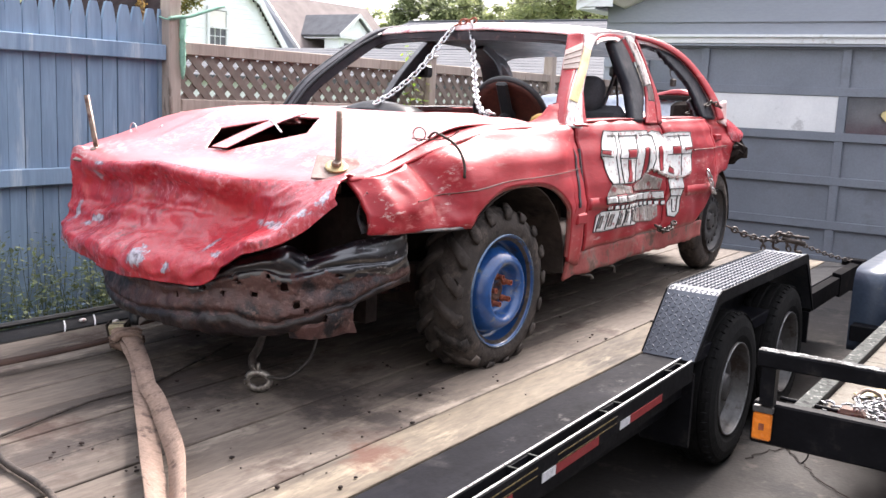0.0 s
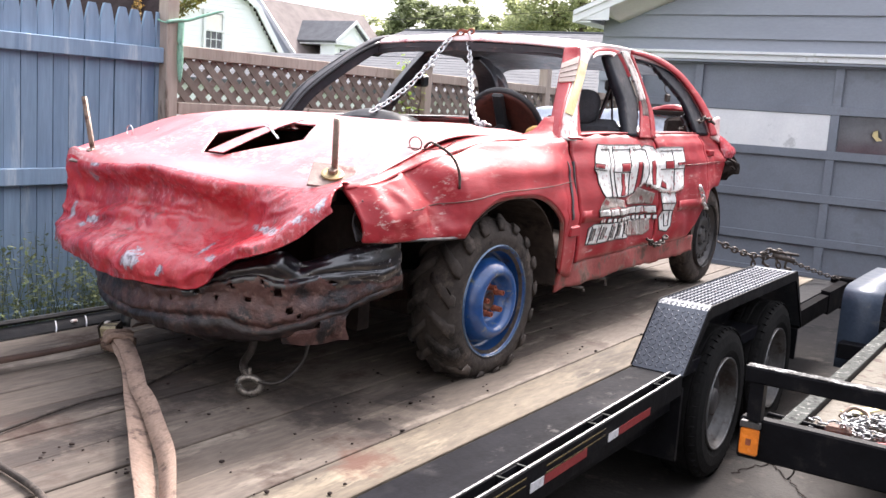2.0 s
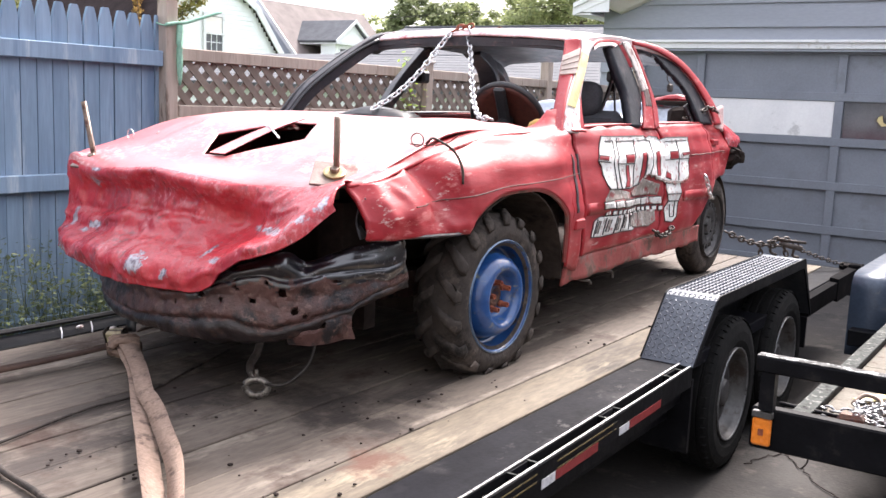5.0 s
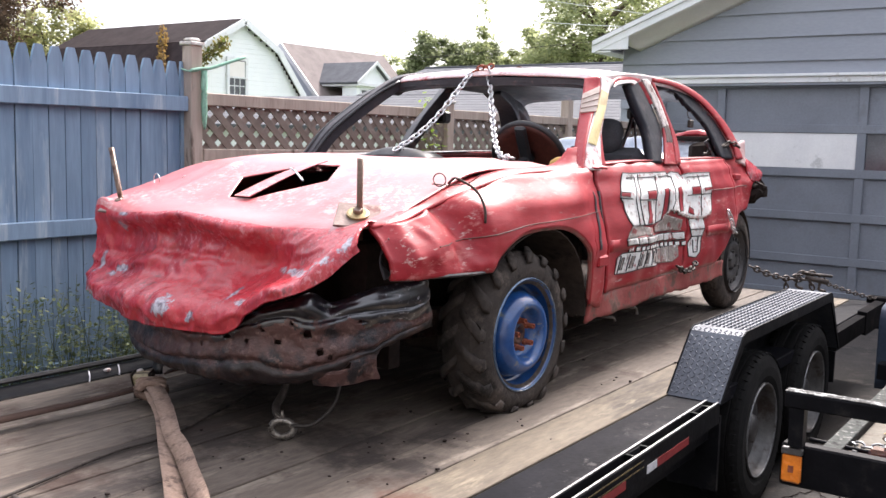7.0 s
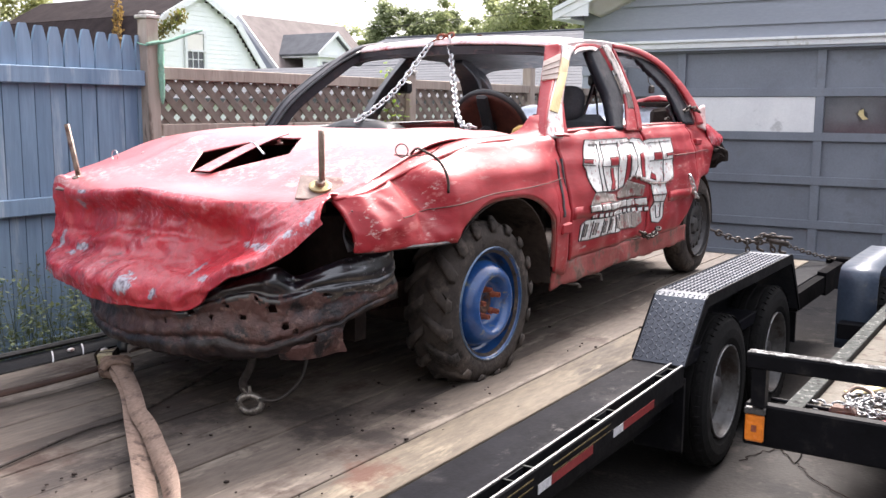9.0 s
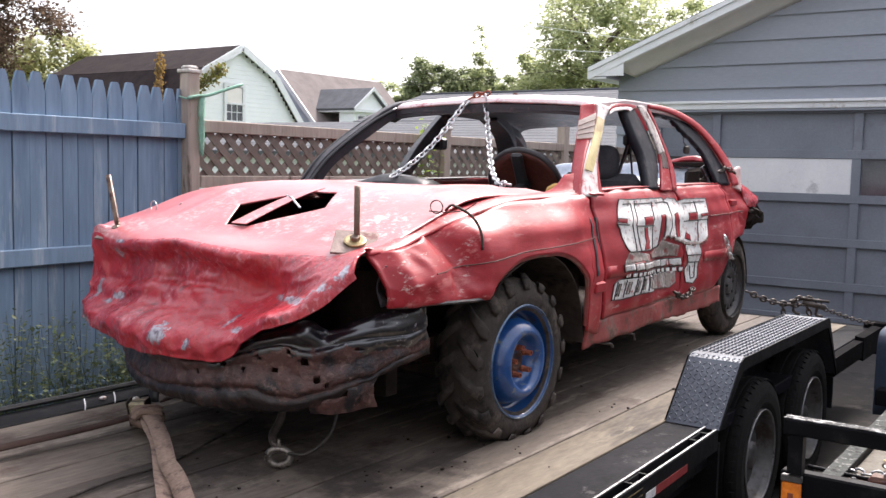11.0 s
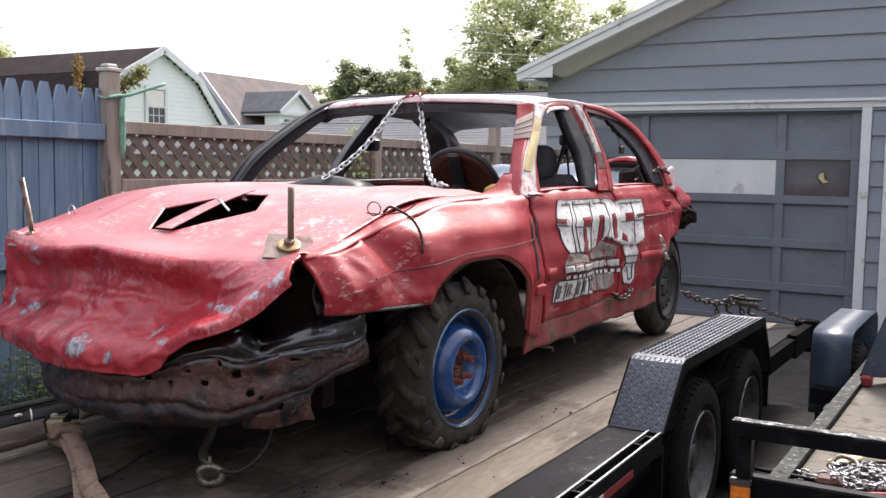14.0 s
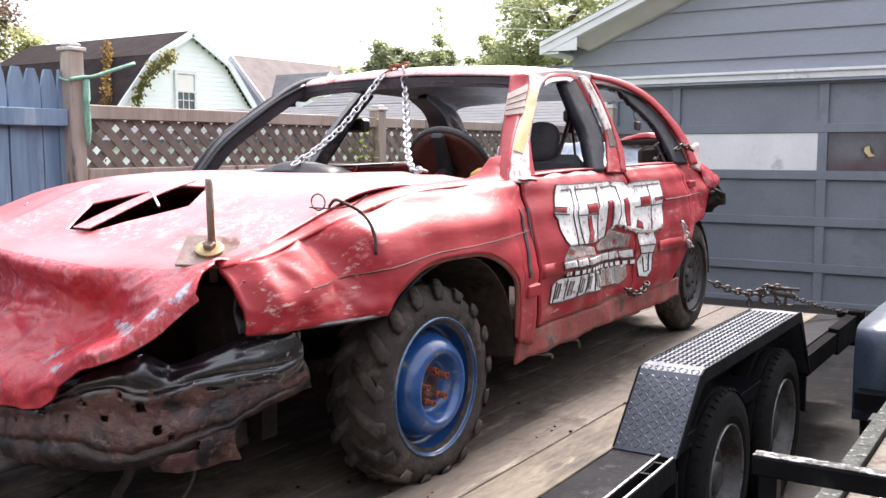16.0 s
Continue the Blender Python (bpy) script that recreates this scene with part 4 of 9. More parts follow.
for (ya, za), (yb, zb) in zip(GAM, GAM[1:]):
    n = Vector((0, -(zb - za), yb - ya)).normalized() * 0.10
    bm = bmesh.new()
    prism_x(bm, [(BY + ya, za), (BY + yb, zb), (BY + yb + n.y, zb + n.z), (BY + ya + n.y, za + n.z)], BX2 - 0.1, BX - 0.0)
    part("roof", bm, SHINGLE_BROWN, barn)
    bm = bmesh.new()
    prism_x(bm, [(BY + ya - n.y * 1.1, za - n.z * 1.1), (BY + yb - n.y * 1.1, zb - n.z * 1.1), (BY + yb + n.y * 1.06, zb + n.z * 1.06), (BY + ya + n.y * 1.06, za + n.z * 1.06)], BX + 0.002, BX + 0.06)
    part("rake_board", bm, TRIM_WHITE, barn)


def sash_window(house, x, y, z, w, h):
    """A sash window in a wall facing +x."""
    fr = part("window", box(x - 0.02, y - w / 2, z, x + 0.02, y + w / 2, z + h), GLASS_DARK, house, "dark sash window with white frame")
    bm = bmesh.new()
    t = 0.10
    for b in ((-w / 2 - t, -t, -w / 2, h + t), (w / 2, -t, w / 2 + t, h + t), (-w / 2, -t, w / 2, 0), (-w / 2, h, w / 2, h + t), (-w / 2, h / 2 - 0.03, w / 2, h / 2 + 0.03)):
        bm_box(bm, x - 0.01, y + b[0], z + b[1], x + 0.07, y + b[2], z + b[3])
    part("frame", bm, TRIM_WHITE, fr)
    bm = bmesh.new()
    for k in (1, 2):
        bm_box(bm, x + 0.022, y - w / 2 + k * w / 3 - 0.012, z, x + 0.045, y - w / 2 + k * w / 3 + 0.012, z + h / 2)
    bm_box(bm, x + 0.022, y - w / 2, z + h / 4 - 0.012, x + 0.044, y + w / 2, z + h / 4 + 0.012)
    part("muntin", bm, TRIM_WHITE, fr)
    part("shade", box(x + 0.022, y - w / 2 + 0.02, z + h * 0.53, x + 0.04, y + w / 2 - 0.02, z + h * 0.98), SOFFIT, fr, "drawn cream blind")


sash_window(barn, BX - 0.16, 22.74, 2.90, 0.72, 1.12)

# brown-roofed house whose ridge runs away from the fence, with a white gabled dormer
h2 = thing("brown_roofed_house", "house with a steep brown roof and white gabled dormer", "house")
HX, HY, HZ, HS = -26.66, 27.0, 4.97, 1.05


def h2_x(z):
    return HX + (HZ - z) / HS


bm = bmesh.new()
prism(bm, [(2 * HX - h2_x(1.9), 0), (h2_x(1.9), 0), (h2_x(1.9), 1.9), (HX, HZ - 0.08), (2 * HX - h2_x(1.9), 1.9)], HY, HY + 6.0)
part("wall", bm, PALE_SIDING, h2)
for s in (1, -1):
    bm = bmesh.new()
    e = h2_x(1.6)
    prism(bm, [(HX, HZ), (HX + s * (e - HX), 1.6), (HX + s * (e - HX), 1.72), (HX, HZ + 0.12)], HY - 0.05, HY + 6.2)
    part("roof", bm, SHINGLE_TAN, h2)
    bm = bmesh.new()
    prism(bm, [(HX, HZ - 0.10), (HX + s * (e - HX), 1.5), (HX + s * (e - HX), 1.735), (HX, HZ + 0.135)], HY - 0.10, HY - 0.053)
    part("rake_board", bm, TRIM_WHITE, h2)
DY, DXF = 28.66, -23.5
dormer = part("dormer", box(h2_x(2.4), DY - 0.95, 1.4, DXF, DY + 0.95, 3.58), HOUSE_WHITE, h2, "white dormer with a gabled roof")
bm = bmesh.new()
prism_x(bm, [(DY - 0.95, 3.58), (DY + 0.95, 3.58), (DY, 4.30)], -26.2, DXF)
part("gable", bm, HOUSE_WHITE, dormer)
for s in (-1, 1):
    bm = bmesh.new()
    prism_x(bm, [(DY, 4.32), (DY + s * 1.10, 3.52), (DY + s * 1.12, 3.60), (DY, 4.42)], -26.3, DXF + 0.15)
    part("dormer_roof", bm, SHINGLE, dormer)
    bm = bmesh.new()
    prism_x(bm, [(DY, 4.30), (DY + s * 1.10, 3.51), (DY + s * 1.125, 3.61), (DY, 4.43)], DXF + 0.152, DXF + 0.20)
    part("dormer_rake", bm, TRIM_WHITE, dormer)
part("dormer_cornice", box(-25.4, DY - 1.08, 3.47, DXF + 0.18, DY + 1.08, 3.57), TRIM_WHITE, dormer)
for k in (-0.55, 0.0, 0.55):
    wdw = part("dormer_window", box(DXF - 0.01, DY + k - 0.19, 2.5, DXF + 0.01, DY + k + 0.19, 3.32), GLASS_DARK, dormer)
    bm = bmesh.new()
    for a, b, c, d in ((-0.24, 2.45, -0.19, 3.37), (0.19, 2.45, 0.24, 3.37), (-0.19, 3.32, 0.19, 3.37), (-0.19, 2.93, 0.19, 2.97)):
        bm_box(bm, DXF + 0.001, DY + k + a, b, DXF + 0.04, DY + k + c, d)
    part("frame", bm, TRIM_WHITE, wdw)


def tree(x, y, h, r, trunk_h, leaves, mat, seed, label, lean=0.0, squash=0.8, size=0.32, spread=0.50):
    """A tapered trunk with limbs and a ragged crown of leaf clumps."""
    random.seed(seed)
    t = thing("tree", label, "tree", "garden trees")
    bm = bmesh.new()
    base = Vector((x, y, -0.05))
    top = Vector((x + lean, y, trunk_h + (h - trunk_h) * 0.55))
    tube(bm, curve_pts([base, base.lerp(top, 0.4) + Vector((0.15, 0, 0)), top], 8), [h * 0.032 * (1 - 0.085 * i) for i in range(9)], 7)
    ends = []
    for k in range(11):
        u = random.uniform(0.35, 1)
        p = base.lerp(top, u)
        a = k * 2.4 + random.uniform(-0.4, 0.4)
        d = Vector((math.cos(a), math.sin(a), random.uniform(0.1, 0.9)))
        e = p + d * r * random.uniform(0.55, 0.95)
        tube(bm, curve_pts([p, p.lerp(e, 0.5) + Vector((0, 0, 0.15 * r)), e], 5), [h * 0.012 * (1 - 0.17 * i) for i in range(6)], 5)
        ends += [e, p.lerp(e, 0.6)]
    part("trunk", bm, BARK, t)
    ends.append(top)
    verts, faces = [], []
    c = Vector((x + lean, y, (trunk_h + h) / 2))
    clumps = []
    for k in range(80):
        d = Vector((random.gauss(0, 1), random.gauss(0, 1), random.gauss(0, 1))).normalized() * random.uniform(0.45, 1.0)
        q = c + Vector((d.x * r, d.y * r, d.z * (h - trunk_h) / 2 * squash / 0.8))
        clumps.append((q, r * random.uniform(0.12, 0.25)))
    clumps += [(e, r * random.uniform(0.16, 0.26)) for e in ends]
    for k in range(leaves):
        q, cr = random.choice(clumps)
        d = Vector((random.gauss(0, 1), random.gauss(0, 1), random.gauss(0, 0.8))) * cr * spread
        p = q + d
        a = Vector((random.uniform(-1, 1), random.uniform(-1, 1), random.uniform(-0.7, 0.4))).normalized()
        b = a.cross(Vector((random.uniform(-1, 1), random.uniform(-1, 1), 1))).normalized()
        s = size * random.uniform(0.7, 1.6)
        i = len(verts)
        verts += [p, p + a * s * 0.5 + b * s * 0.32, p + a * s, p + a * s * 0.5 - b * s * 0.32]
        faces.append((i, i + 1, i + 2, i + 3))
    me = bpy.data.meshes.new("crown")
    me.from_pydata([tuple(v) for v in verts], [], faces)
    me.materials.append(mat)
    ob = new("crown", me)
    ob.parent = t
    return t


tree(-28.6, 40.0, 6.9, 2.1, 1.8, 20700, LEAF_DEEP, 1, "round dense green tree behind the roofs", size=0.175)
tree(-26.9, 41.0, 7.0, 1.5, 1.8, 13799, LEAF_DEEP, 11, "rounded green tree behind the roofs", size=0.175)
tree(-26.0, 40.0, 7.7, 0.5, 2.6, 2400, LEAF, 12, "thin spire-like young tree behind the roofs", squash=1.0, size=0.14, spread=0.9)
tree(-34.6, 40.0, 6.5, 0.9, 1.8, 2989, LEAF, 2, "small tree top above the roof ridge", size=0.16)
tree(-31.9, 40.5, 6.0, 1.5, 1.8, 10350, LEAF, 9, "small green tree beside the brown roof", size=0.175)
tree(-23.4, 41.0, 7.0, 1.9, 1.8, 14949, LEAF, 3, "low green tree behind the roofs", size=0.175)
tree(-21.2, 40.0, 6.6, 1.8, 1.6, 11500, LEAF, 13, "low green tree behind the tall one", size=0.175)
tree(-19.6, 40.0, 10.2, 3.6, 3.2, 19000, LEAF, 4, "tall airy green tree behind the garage", size=0.165, spread=0.46)
tree(-15.7, 41.0, 9.4, 2.6, 3.2, 10000, LEAF, 5, "airy green tree behind the garage", size=0.165, spread=0.46)
tree(-41.2, 21.5, 13.0, 5.2, 3.5, 55199, LEAF_DARK, 6, "large dark reddish-brown tree beyond the blue fence", size=0.16)
tree(-41.2, 26.6, 7.2, 2.9, 2.0, 18400, LEAF_PALE, 7, "pale yellow-green tree beside the dark one", size=0.175)
tree(-34.9, 28.4, 6.0, 0.8, 1.6, 2070, LEAF, 8, "small tree above the house roofs", size=0.124)

VINE_PATH = [(-24.6, 19.5, 0.0), (-24.75, 19.7, 2.6), (-24.95, 20.0, 3.2), (-25.55, 20.5, 3.8), (-26.1, 20.95, 4.38), (-26.5, 21.3, 4.85)]
# vines on the gambrel house: at the gable's front edge, and climbing over the roof's lower slope
for pts, n, sd_, mat in (([(-24.1, 19.6, 0.0), (-24.1, 20.3, 2.6), (-24.15, 20.9, 3.8), (-24.12, 21.9, 4.55)], 900, 31, VINE), (VINE_PATH, 700, 32, VINE_RUST)):
    random.seed(sd_)
    v = thing("vine", "yellow-green climbing vine on the house", "vine", "vines")
    bm = bmesh.new()
    path = curve_pts(pts, 16)
    tube(bm, path, 0.03, 5)
    part("stem", bm, BARK, v)
    verts, faces = [], []
    for k in range(n):
        p = random.choice(path) + Vector((random.gauss(0, 0.065), random.gauss(0, 0.065), random.gauss(0, 0.14)))
        a = Vector((random.uniform(-1, 1), random.uniform(-1, 0.2), random.uniform(-1, 0.5))).normalized()
        b = a.cross(Vector((0.2, 1, 0.3))).normalized()
        s = random.uniform(0.08, 0.16)
        i = len(verts)
        verts += [tuple(q) for q in (p, p + a * s * 0.5 + b * s * 0.35, p + a * s, p + a * s * 0.5 - b * s * 0.35)]
        faces.append((i, i + 1, i + 2, i + 3))
    me = bpy.data.meshes.new("leaves")
    me.from_pydata(verts, [], faces)
    me.materials.append(mat)
    ob = new("leaves", me)
    ob.parent = v
# power lines before the tall trees
for (xa, za), (xb, zb), r_, mat in (((-19.0, 6.86), (-11.0, 5.42), 0.013, WIRE_PALE), ((-18.2, 5.84), (-12.6, 5.32), 0.014, WIRE_PALE), ((-13.6, 6.46), (-10.0, 5.90), 0.010, WIRE_PALE), ((-24.0, 4.56), (-12.0, 5.16), 0.009, WIRE)):
    bm = bmesh.new()
    tube(bm, curve_pts([(xa, 30, za), ((xa + xb) / 2, 30, (za + zb) / 2 - 0.03), (xb, 30, zb)], 16), r_, 5)
    solo("power_line", bm, mat, "thin power line hanging before the trees", "power line", "power lines")



# ---- car trailer ----
DZ = 0.60
TL, TR = -3.42, -1.18
trailer = thing("car_trailer", "black tandem-axle flatbed car trailer with a worn wooden deck", "trailer")
random.seed(11)
nb, wx0, wx1 = 10, -3.25, -1.405
bw = (wx1 - wx0) / nb
for k in range(nb):
    x0 = wx0 + k * bw
    bm = box(x0 + 0.0022, -0.9, DZ - 0.045, x0 + bw - 0.0022, 6.62 + random.uniform(-0.012, 0.012), DZ + random.uniform(-0.002, 0.002), 0.0025)
    part("deck_plank", bm, DECK_EDGE if k == nb - 1 else DECK, trailer)
part("deck_subframe", box(wx0, -0.85, DZ - 0.14, wx1, 6.5, DZ - 0.06), BLACK_STEEL, trailer)
bm = box(wx1 + 0.002, -0.9, DZ - 0.06, -1.2505, 3.56, DZ - 0.004, 0.003)
for v in bm.verts:
    if v.co.x > -1.3:
        v.co.x += -0.024 * (v.co.y - 3.5)
bm_box(bm, wx1 + 0.002, 3.562, DZ - 0.06, -1.2505, 6.62, DZ - 0.004, 0.003)
part("side_plate", bm, SIDE_PLATE, trailer, "scuffed black steel strip beside the planks")
SKEW = -0.024


def skewed(bm, y0=3.5):
    """The outer rail is not quite in line with the planks."""
    for v in bm.verts:
        v.co.x += SKEW * (v.co.y - y0)
    return bm


part("side_channel", skewed(box(-1.250, -0.9, DZ - 0.16, -1.239, 3.60, DZ + 0.004, 0.002)), BLACK_STEEL, trailer)
part("rub_rail", skewed(box(-1.205, -0.9, DZ - 0.082, -1.193, 3.56, DZ + 0.002, 0.003)), BLACK_STEEL, trailer)
for x, z in ((-1.2445, 0.0042), (-1.199, 0.0022)):
    part("worn_edge", skewed(box(x - 0.0034, -0.9, DZ + z, x + 0.0034, 3.55, DZ + z + 0.002)), CHROME, trailer, "bright worn steel edge")
for k in range(8):
    y = 3.417 - 0.603 * k
    for a, b in ((y - 0.062, y - 0.055), (y + 0.055, y + 0.062)):
        part("stake_pocket_wall", skewed(box(-1.239, a, DZ - 0.080, -1.205, b, DZ - 0.001)), BLACK_STEEL, trailer)
        part("pocket_edge", skewed(box(-1.2395, a, DZ - 0.0006, -1.2045, b, DZ + 0.0012)), WORN_ANGLE, trailer, "scuffed top edge of a stake pocket")
    part("stake_pocket_back", skewed(box(-1.2386, y - 0.054, DZ - 0.076, -1.2350, y + 0.054, DZ - 0.0012)), SIDE_PLATE, trailer)
part("side_beam", box(-1.36, -0.9, 0.36, -1.29, 3.62, DZ - 0.062, 0.004), BLACK_STEEL, trailer)
for k in range(7):
    y = 2.83 - 0.557 * k
    for z in (0.020, 0.042):
        part("pinstripe", skewed(box(-1.1930, max(y - 0.46, -0.9), DZ - z - 0.004, -1.1916, y - 0.03, DZ - z)), GOLD_LINE, trailer)
    part("reflective_tape", skewed(box(-1.1930, max(y, -0.9), DZ - 0.076, -1.1914, y + 0.085, DZ - 0.048)), TAPE_WHITE, trailer)
    part("reflective_tape", skewed(box(-1.1930, y + 0.088, DZ - 0.076, -1.1914, y + 0.385, DZ - 0.048)), TAPE_RED, trailer)
part("left_frame", box(TL, -0.9, DZ - 0.16, wx0 - 0.004, 6.6, DZ + 0.004, 0.004), BLACK_STEEL, trailer)
bm = bmesh.new()
tube(bm, curve_pts([(TL + 0.02, -0.5, DZ + 0.02), (TL + 0.01, 1.5, DZ + 0.025), (TL + 0.02, 3.0, DZ + 0.02), (TL + 0.0, 4.6, DZ + 0.022)], 20), 0.012, 6)
part("edge_cable", bm, PLASTIC, trailer)
for (xa, ya), (xb, yb) in (((-3.385, 2.314), (-3.238, 2.216)), ((-3.394, 2.461), (-3.246, 2.359))):
    bm = bmesh.new()
    tube(bm, curve_pts([(xa, ya, DZ + 0.005), ((xa + xb) / 2 + 0.010, (ya + yb) / 2 - 0.004, DZ + 0.006), (xb, yb, DZ + 0.004)], 8), 0.003, 5, flat=(0.005, 0.003))
    part("chalk_mark", bm, TAPE_WHITE, trailer, "short white chalk mark")
# rear end behind the wheels
bm = bmesh.new()
prism(bm, [(-1.243, DZ - 0.11), (-1.196, DZ - 0.11), (-1.196, DZ - 0.010), (-1.243, DZ - 0.006)], 5.42, 6.10)
prism(bm, [(-1.243, DZ - 0.12), (-1.190, DZ - 0.13), (-1.190, DZ + 0.010), (-1.243, DZ + 0.016)], 6.102, 6.62)
part("rear_beam", bm, MATT_BLACK, trailer)
part("end_bracket", box(-1.30, 6.62, DZ - 0.17, -1.16, 6.72, DZ + 0.035, 0.006), MATT_BLACK, trailer, "bent black end bracket")
part("rear_bumper", box(TL, 6.63, DZ - 0.17, -1.305, 6.72, DZ - 0.012, 0.004), BLACK_STEEL, trailer)
# dovetail lip
part("dovetail", box(TL + 0.2, 6.725, DZ - 0.20, -1.35, 7.2, DZ - 0.14, 0.004, None), BLACK_STEEL, trailer)


def diamonds(pts_fn, nu, nv, s=0.013, hgt=0.0045):
    """Rows of raised lozenges on a flat sheet given by pts_fn(u, v) -> (place, along, across, normal)."""
    verts, faces = [], []
    for i in range(nu):
        for j in range(nv):
            p, a, b, n = pts_fn((i + 0.5) / nu, (j + 0.5) / nv)
            if (i + j) % 2:
                a, b = (a + b).normalized(), (a - b).normalized()
            else:
                a, b = (a - b).normalized(), (a + b).normalized()
            k = len(verts)
            verts += [tuple(p + a * s), tuple(p + b * s * 0.32), tuple(p - a * s), tuple(p - b * s * 0.32), tuple(p + n * hgt + a * s * 0.4), tuple(p + n * hgt - a * s * 0.4)]
            faces += [(k, k + 1, k + 4), (k + 1, k + 2, k + 5), (k + 1, k + 5, k + 4), (k + 2, k + 3, k + 5), (k + 3, k, k + 4), (k + 3, k + 4, k + 5)]
    me = bpy.data.meshes.new("raised_tread")
    me.from_pydata(verts, [], faces)
    me.materials.append(DIAMOND)
    return me


FP = [(3.545, DZ), (3.77, 0.826), (3.80, 0.838), (5.17, 0.838), (5.20, 0.826), (5.43, DZ - 0.10)]


def wheel_fender(x0, x1, name="wheel_fender"):
    fd = part(name, bmesh.new(), DIAMOND, trailer, "bright diamond-plate tandem fender")
    bm = bmesh.new()
    for (ya, za), (yb, zb) in zip(FP, FP[1:]):
        bm.faces.new([bm.verts.new(p) for p in ((x0, ya, za), (x1, ya, za), (x1, yb, zb), (x0, yb, zb))])
    bmesh.ops.remove_doubles(bm, verts=bm.verts, dist=0.001)
    bm.to_mesh(fd.data)
    bm.free()
    thick(fd, 0.004, -1)
    for (ya, za), (yb, zb), nu, nv in ((FP[2], FP[3], 56, 9), (FP[0], FP[1], 15, 10), (FP[1], FP[2], 2, 10)):
        a, b = Vector((0, yb - ya, zb - za)), Vector((x1 - x0, 0, 0))
        n = Vector((0, -(zb - za), yb - ya)).normalized()
        o = Vector((x0, ya, za)) + n * 0.001
        me = diamonds(lambda u, v: (o + a * (0.03 + 0.92 * u) + b * v, a.normalized(), b.normalized(), n), nu, nv, 0.012 if nu > 20 else 0.0095, 0.004 if nu > 20 else 0.0016)
        d = new("raised_tread", me)
        d.parent = fd
        d["kind"] = "stuff"
    # rolled black edge and side cheeks
    for x in (x0, x1):
        bm = bmesh.new()
        t = 0.006 if x == x1 else -0.006
        outer = [(y, z + 0.004) for y, z in FP]
        inner = [(y + (0.012 if i < 3 else -0.012), z - (0.045 if 0 < i < 5 else 0.0)) for i, (y, z) in enumerate(FP)]
        for i in range(len(FP) - 1):
            q = [(outer[i]), (outer[i + 1]), (inner[i + 1]), (inner[i])]
            f0 = [bm.verts.new((x, *p)) for p in q]
            f1 = [bm.verts.new((x + t, *p)) for p in q]
            bm.faces.new(f0)
            bm.faces.new(f1[::-1])
            for j in range(4):
                bm.faces.new((f0[j], f1[j], f1[(j + 1) % 4], f0[(j + 1) % 4]))
        part("fender_edge", bm, BLACK_STEEL, fd)
    return fd


wheel_fender(-1.402, -1.190)
part("fender_back", box(-1.404, 3.62, 0.30, -1.4005, 5.40, 0.60), BLACK_STEEL, trailer)
part("fender_back", box(-1.4038, 3.80, 0.601, -1.4005, 5.17, 0.835), BLACK_STEEL, trailer)
part("front_gusset", box(-1.40, 3.58, 0.24, -1.20, 3.60, DZ - 0.06), BLACK_STEEL, trailer, "black mud guard plate")
part("rear_gusset", box(-1.40, 5.40, 0.32, -1.20, 5.42, DZ - 0.11), BLACK_STEEL, trailer)


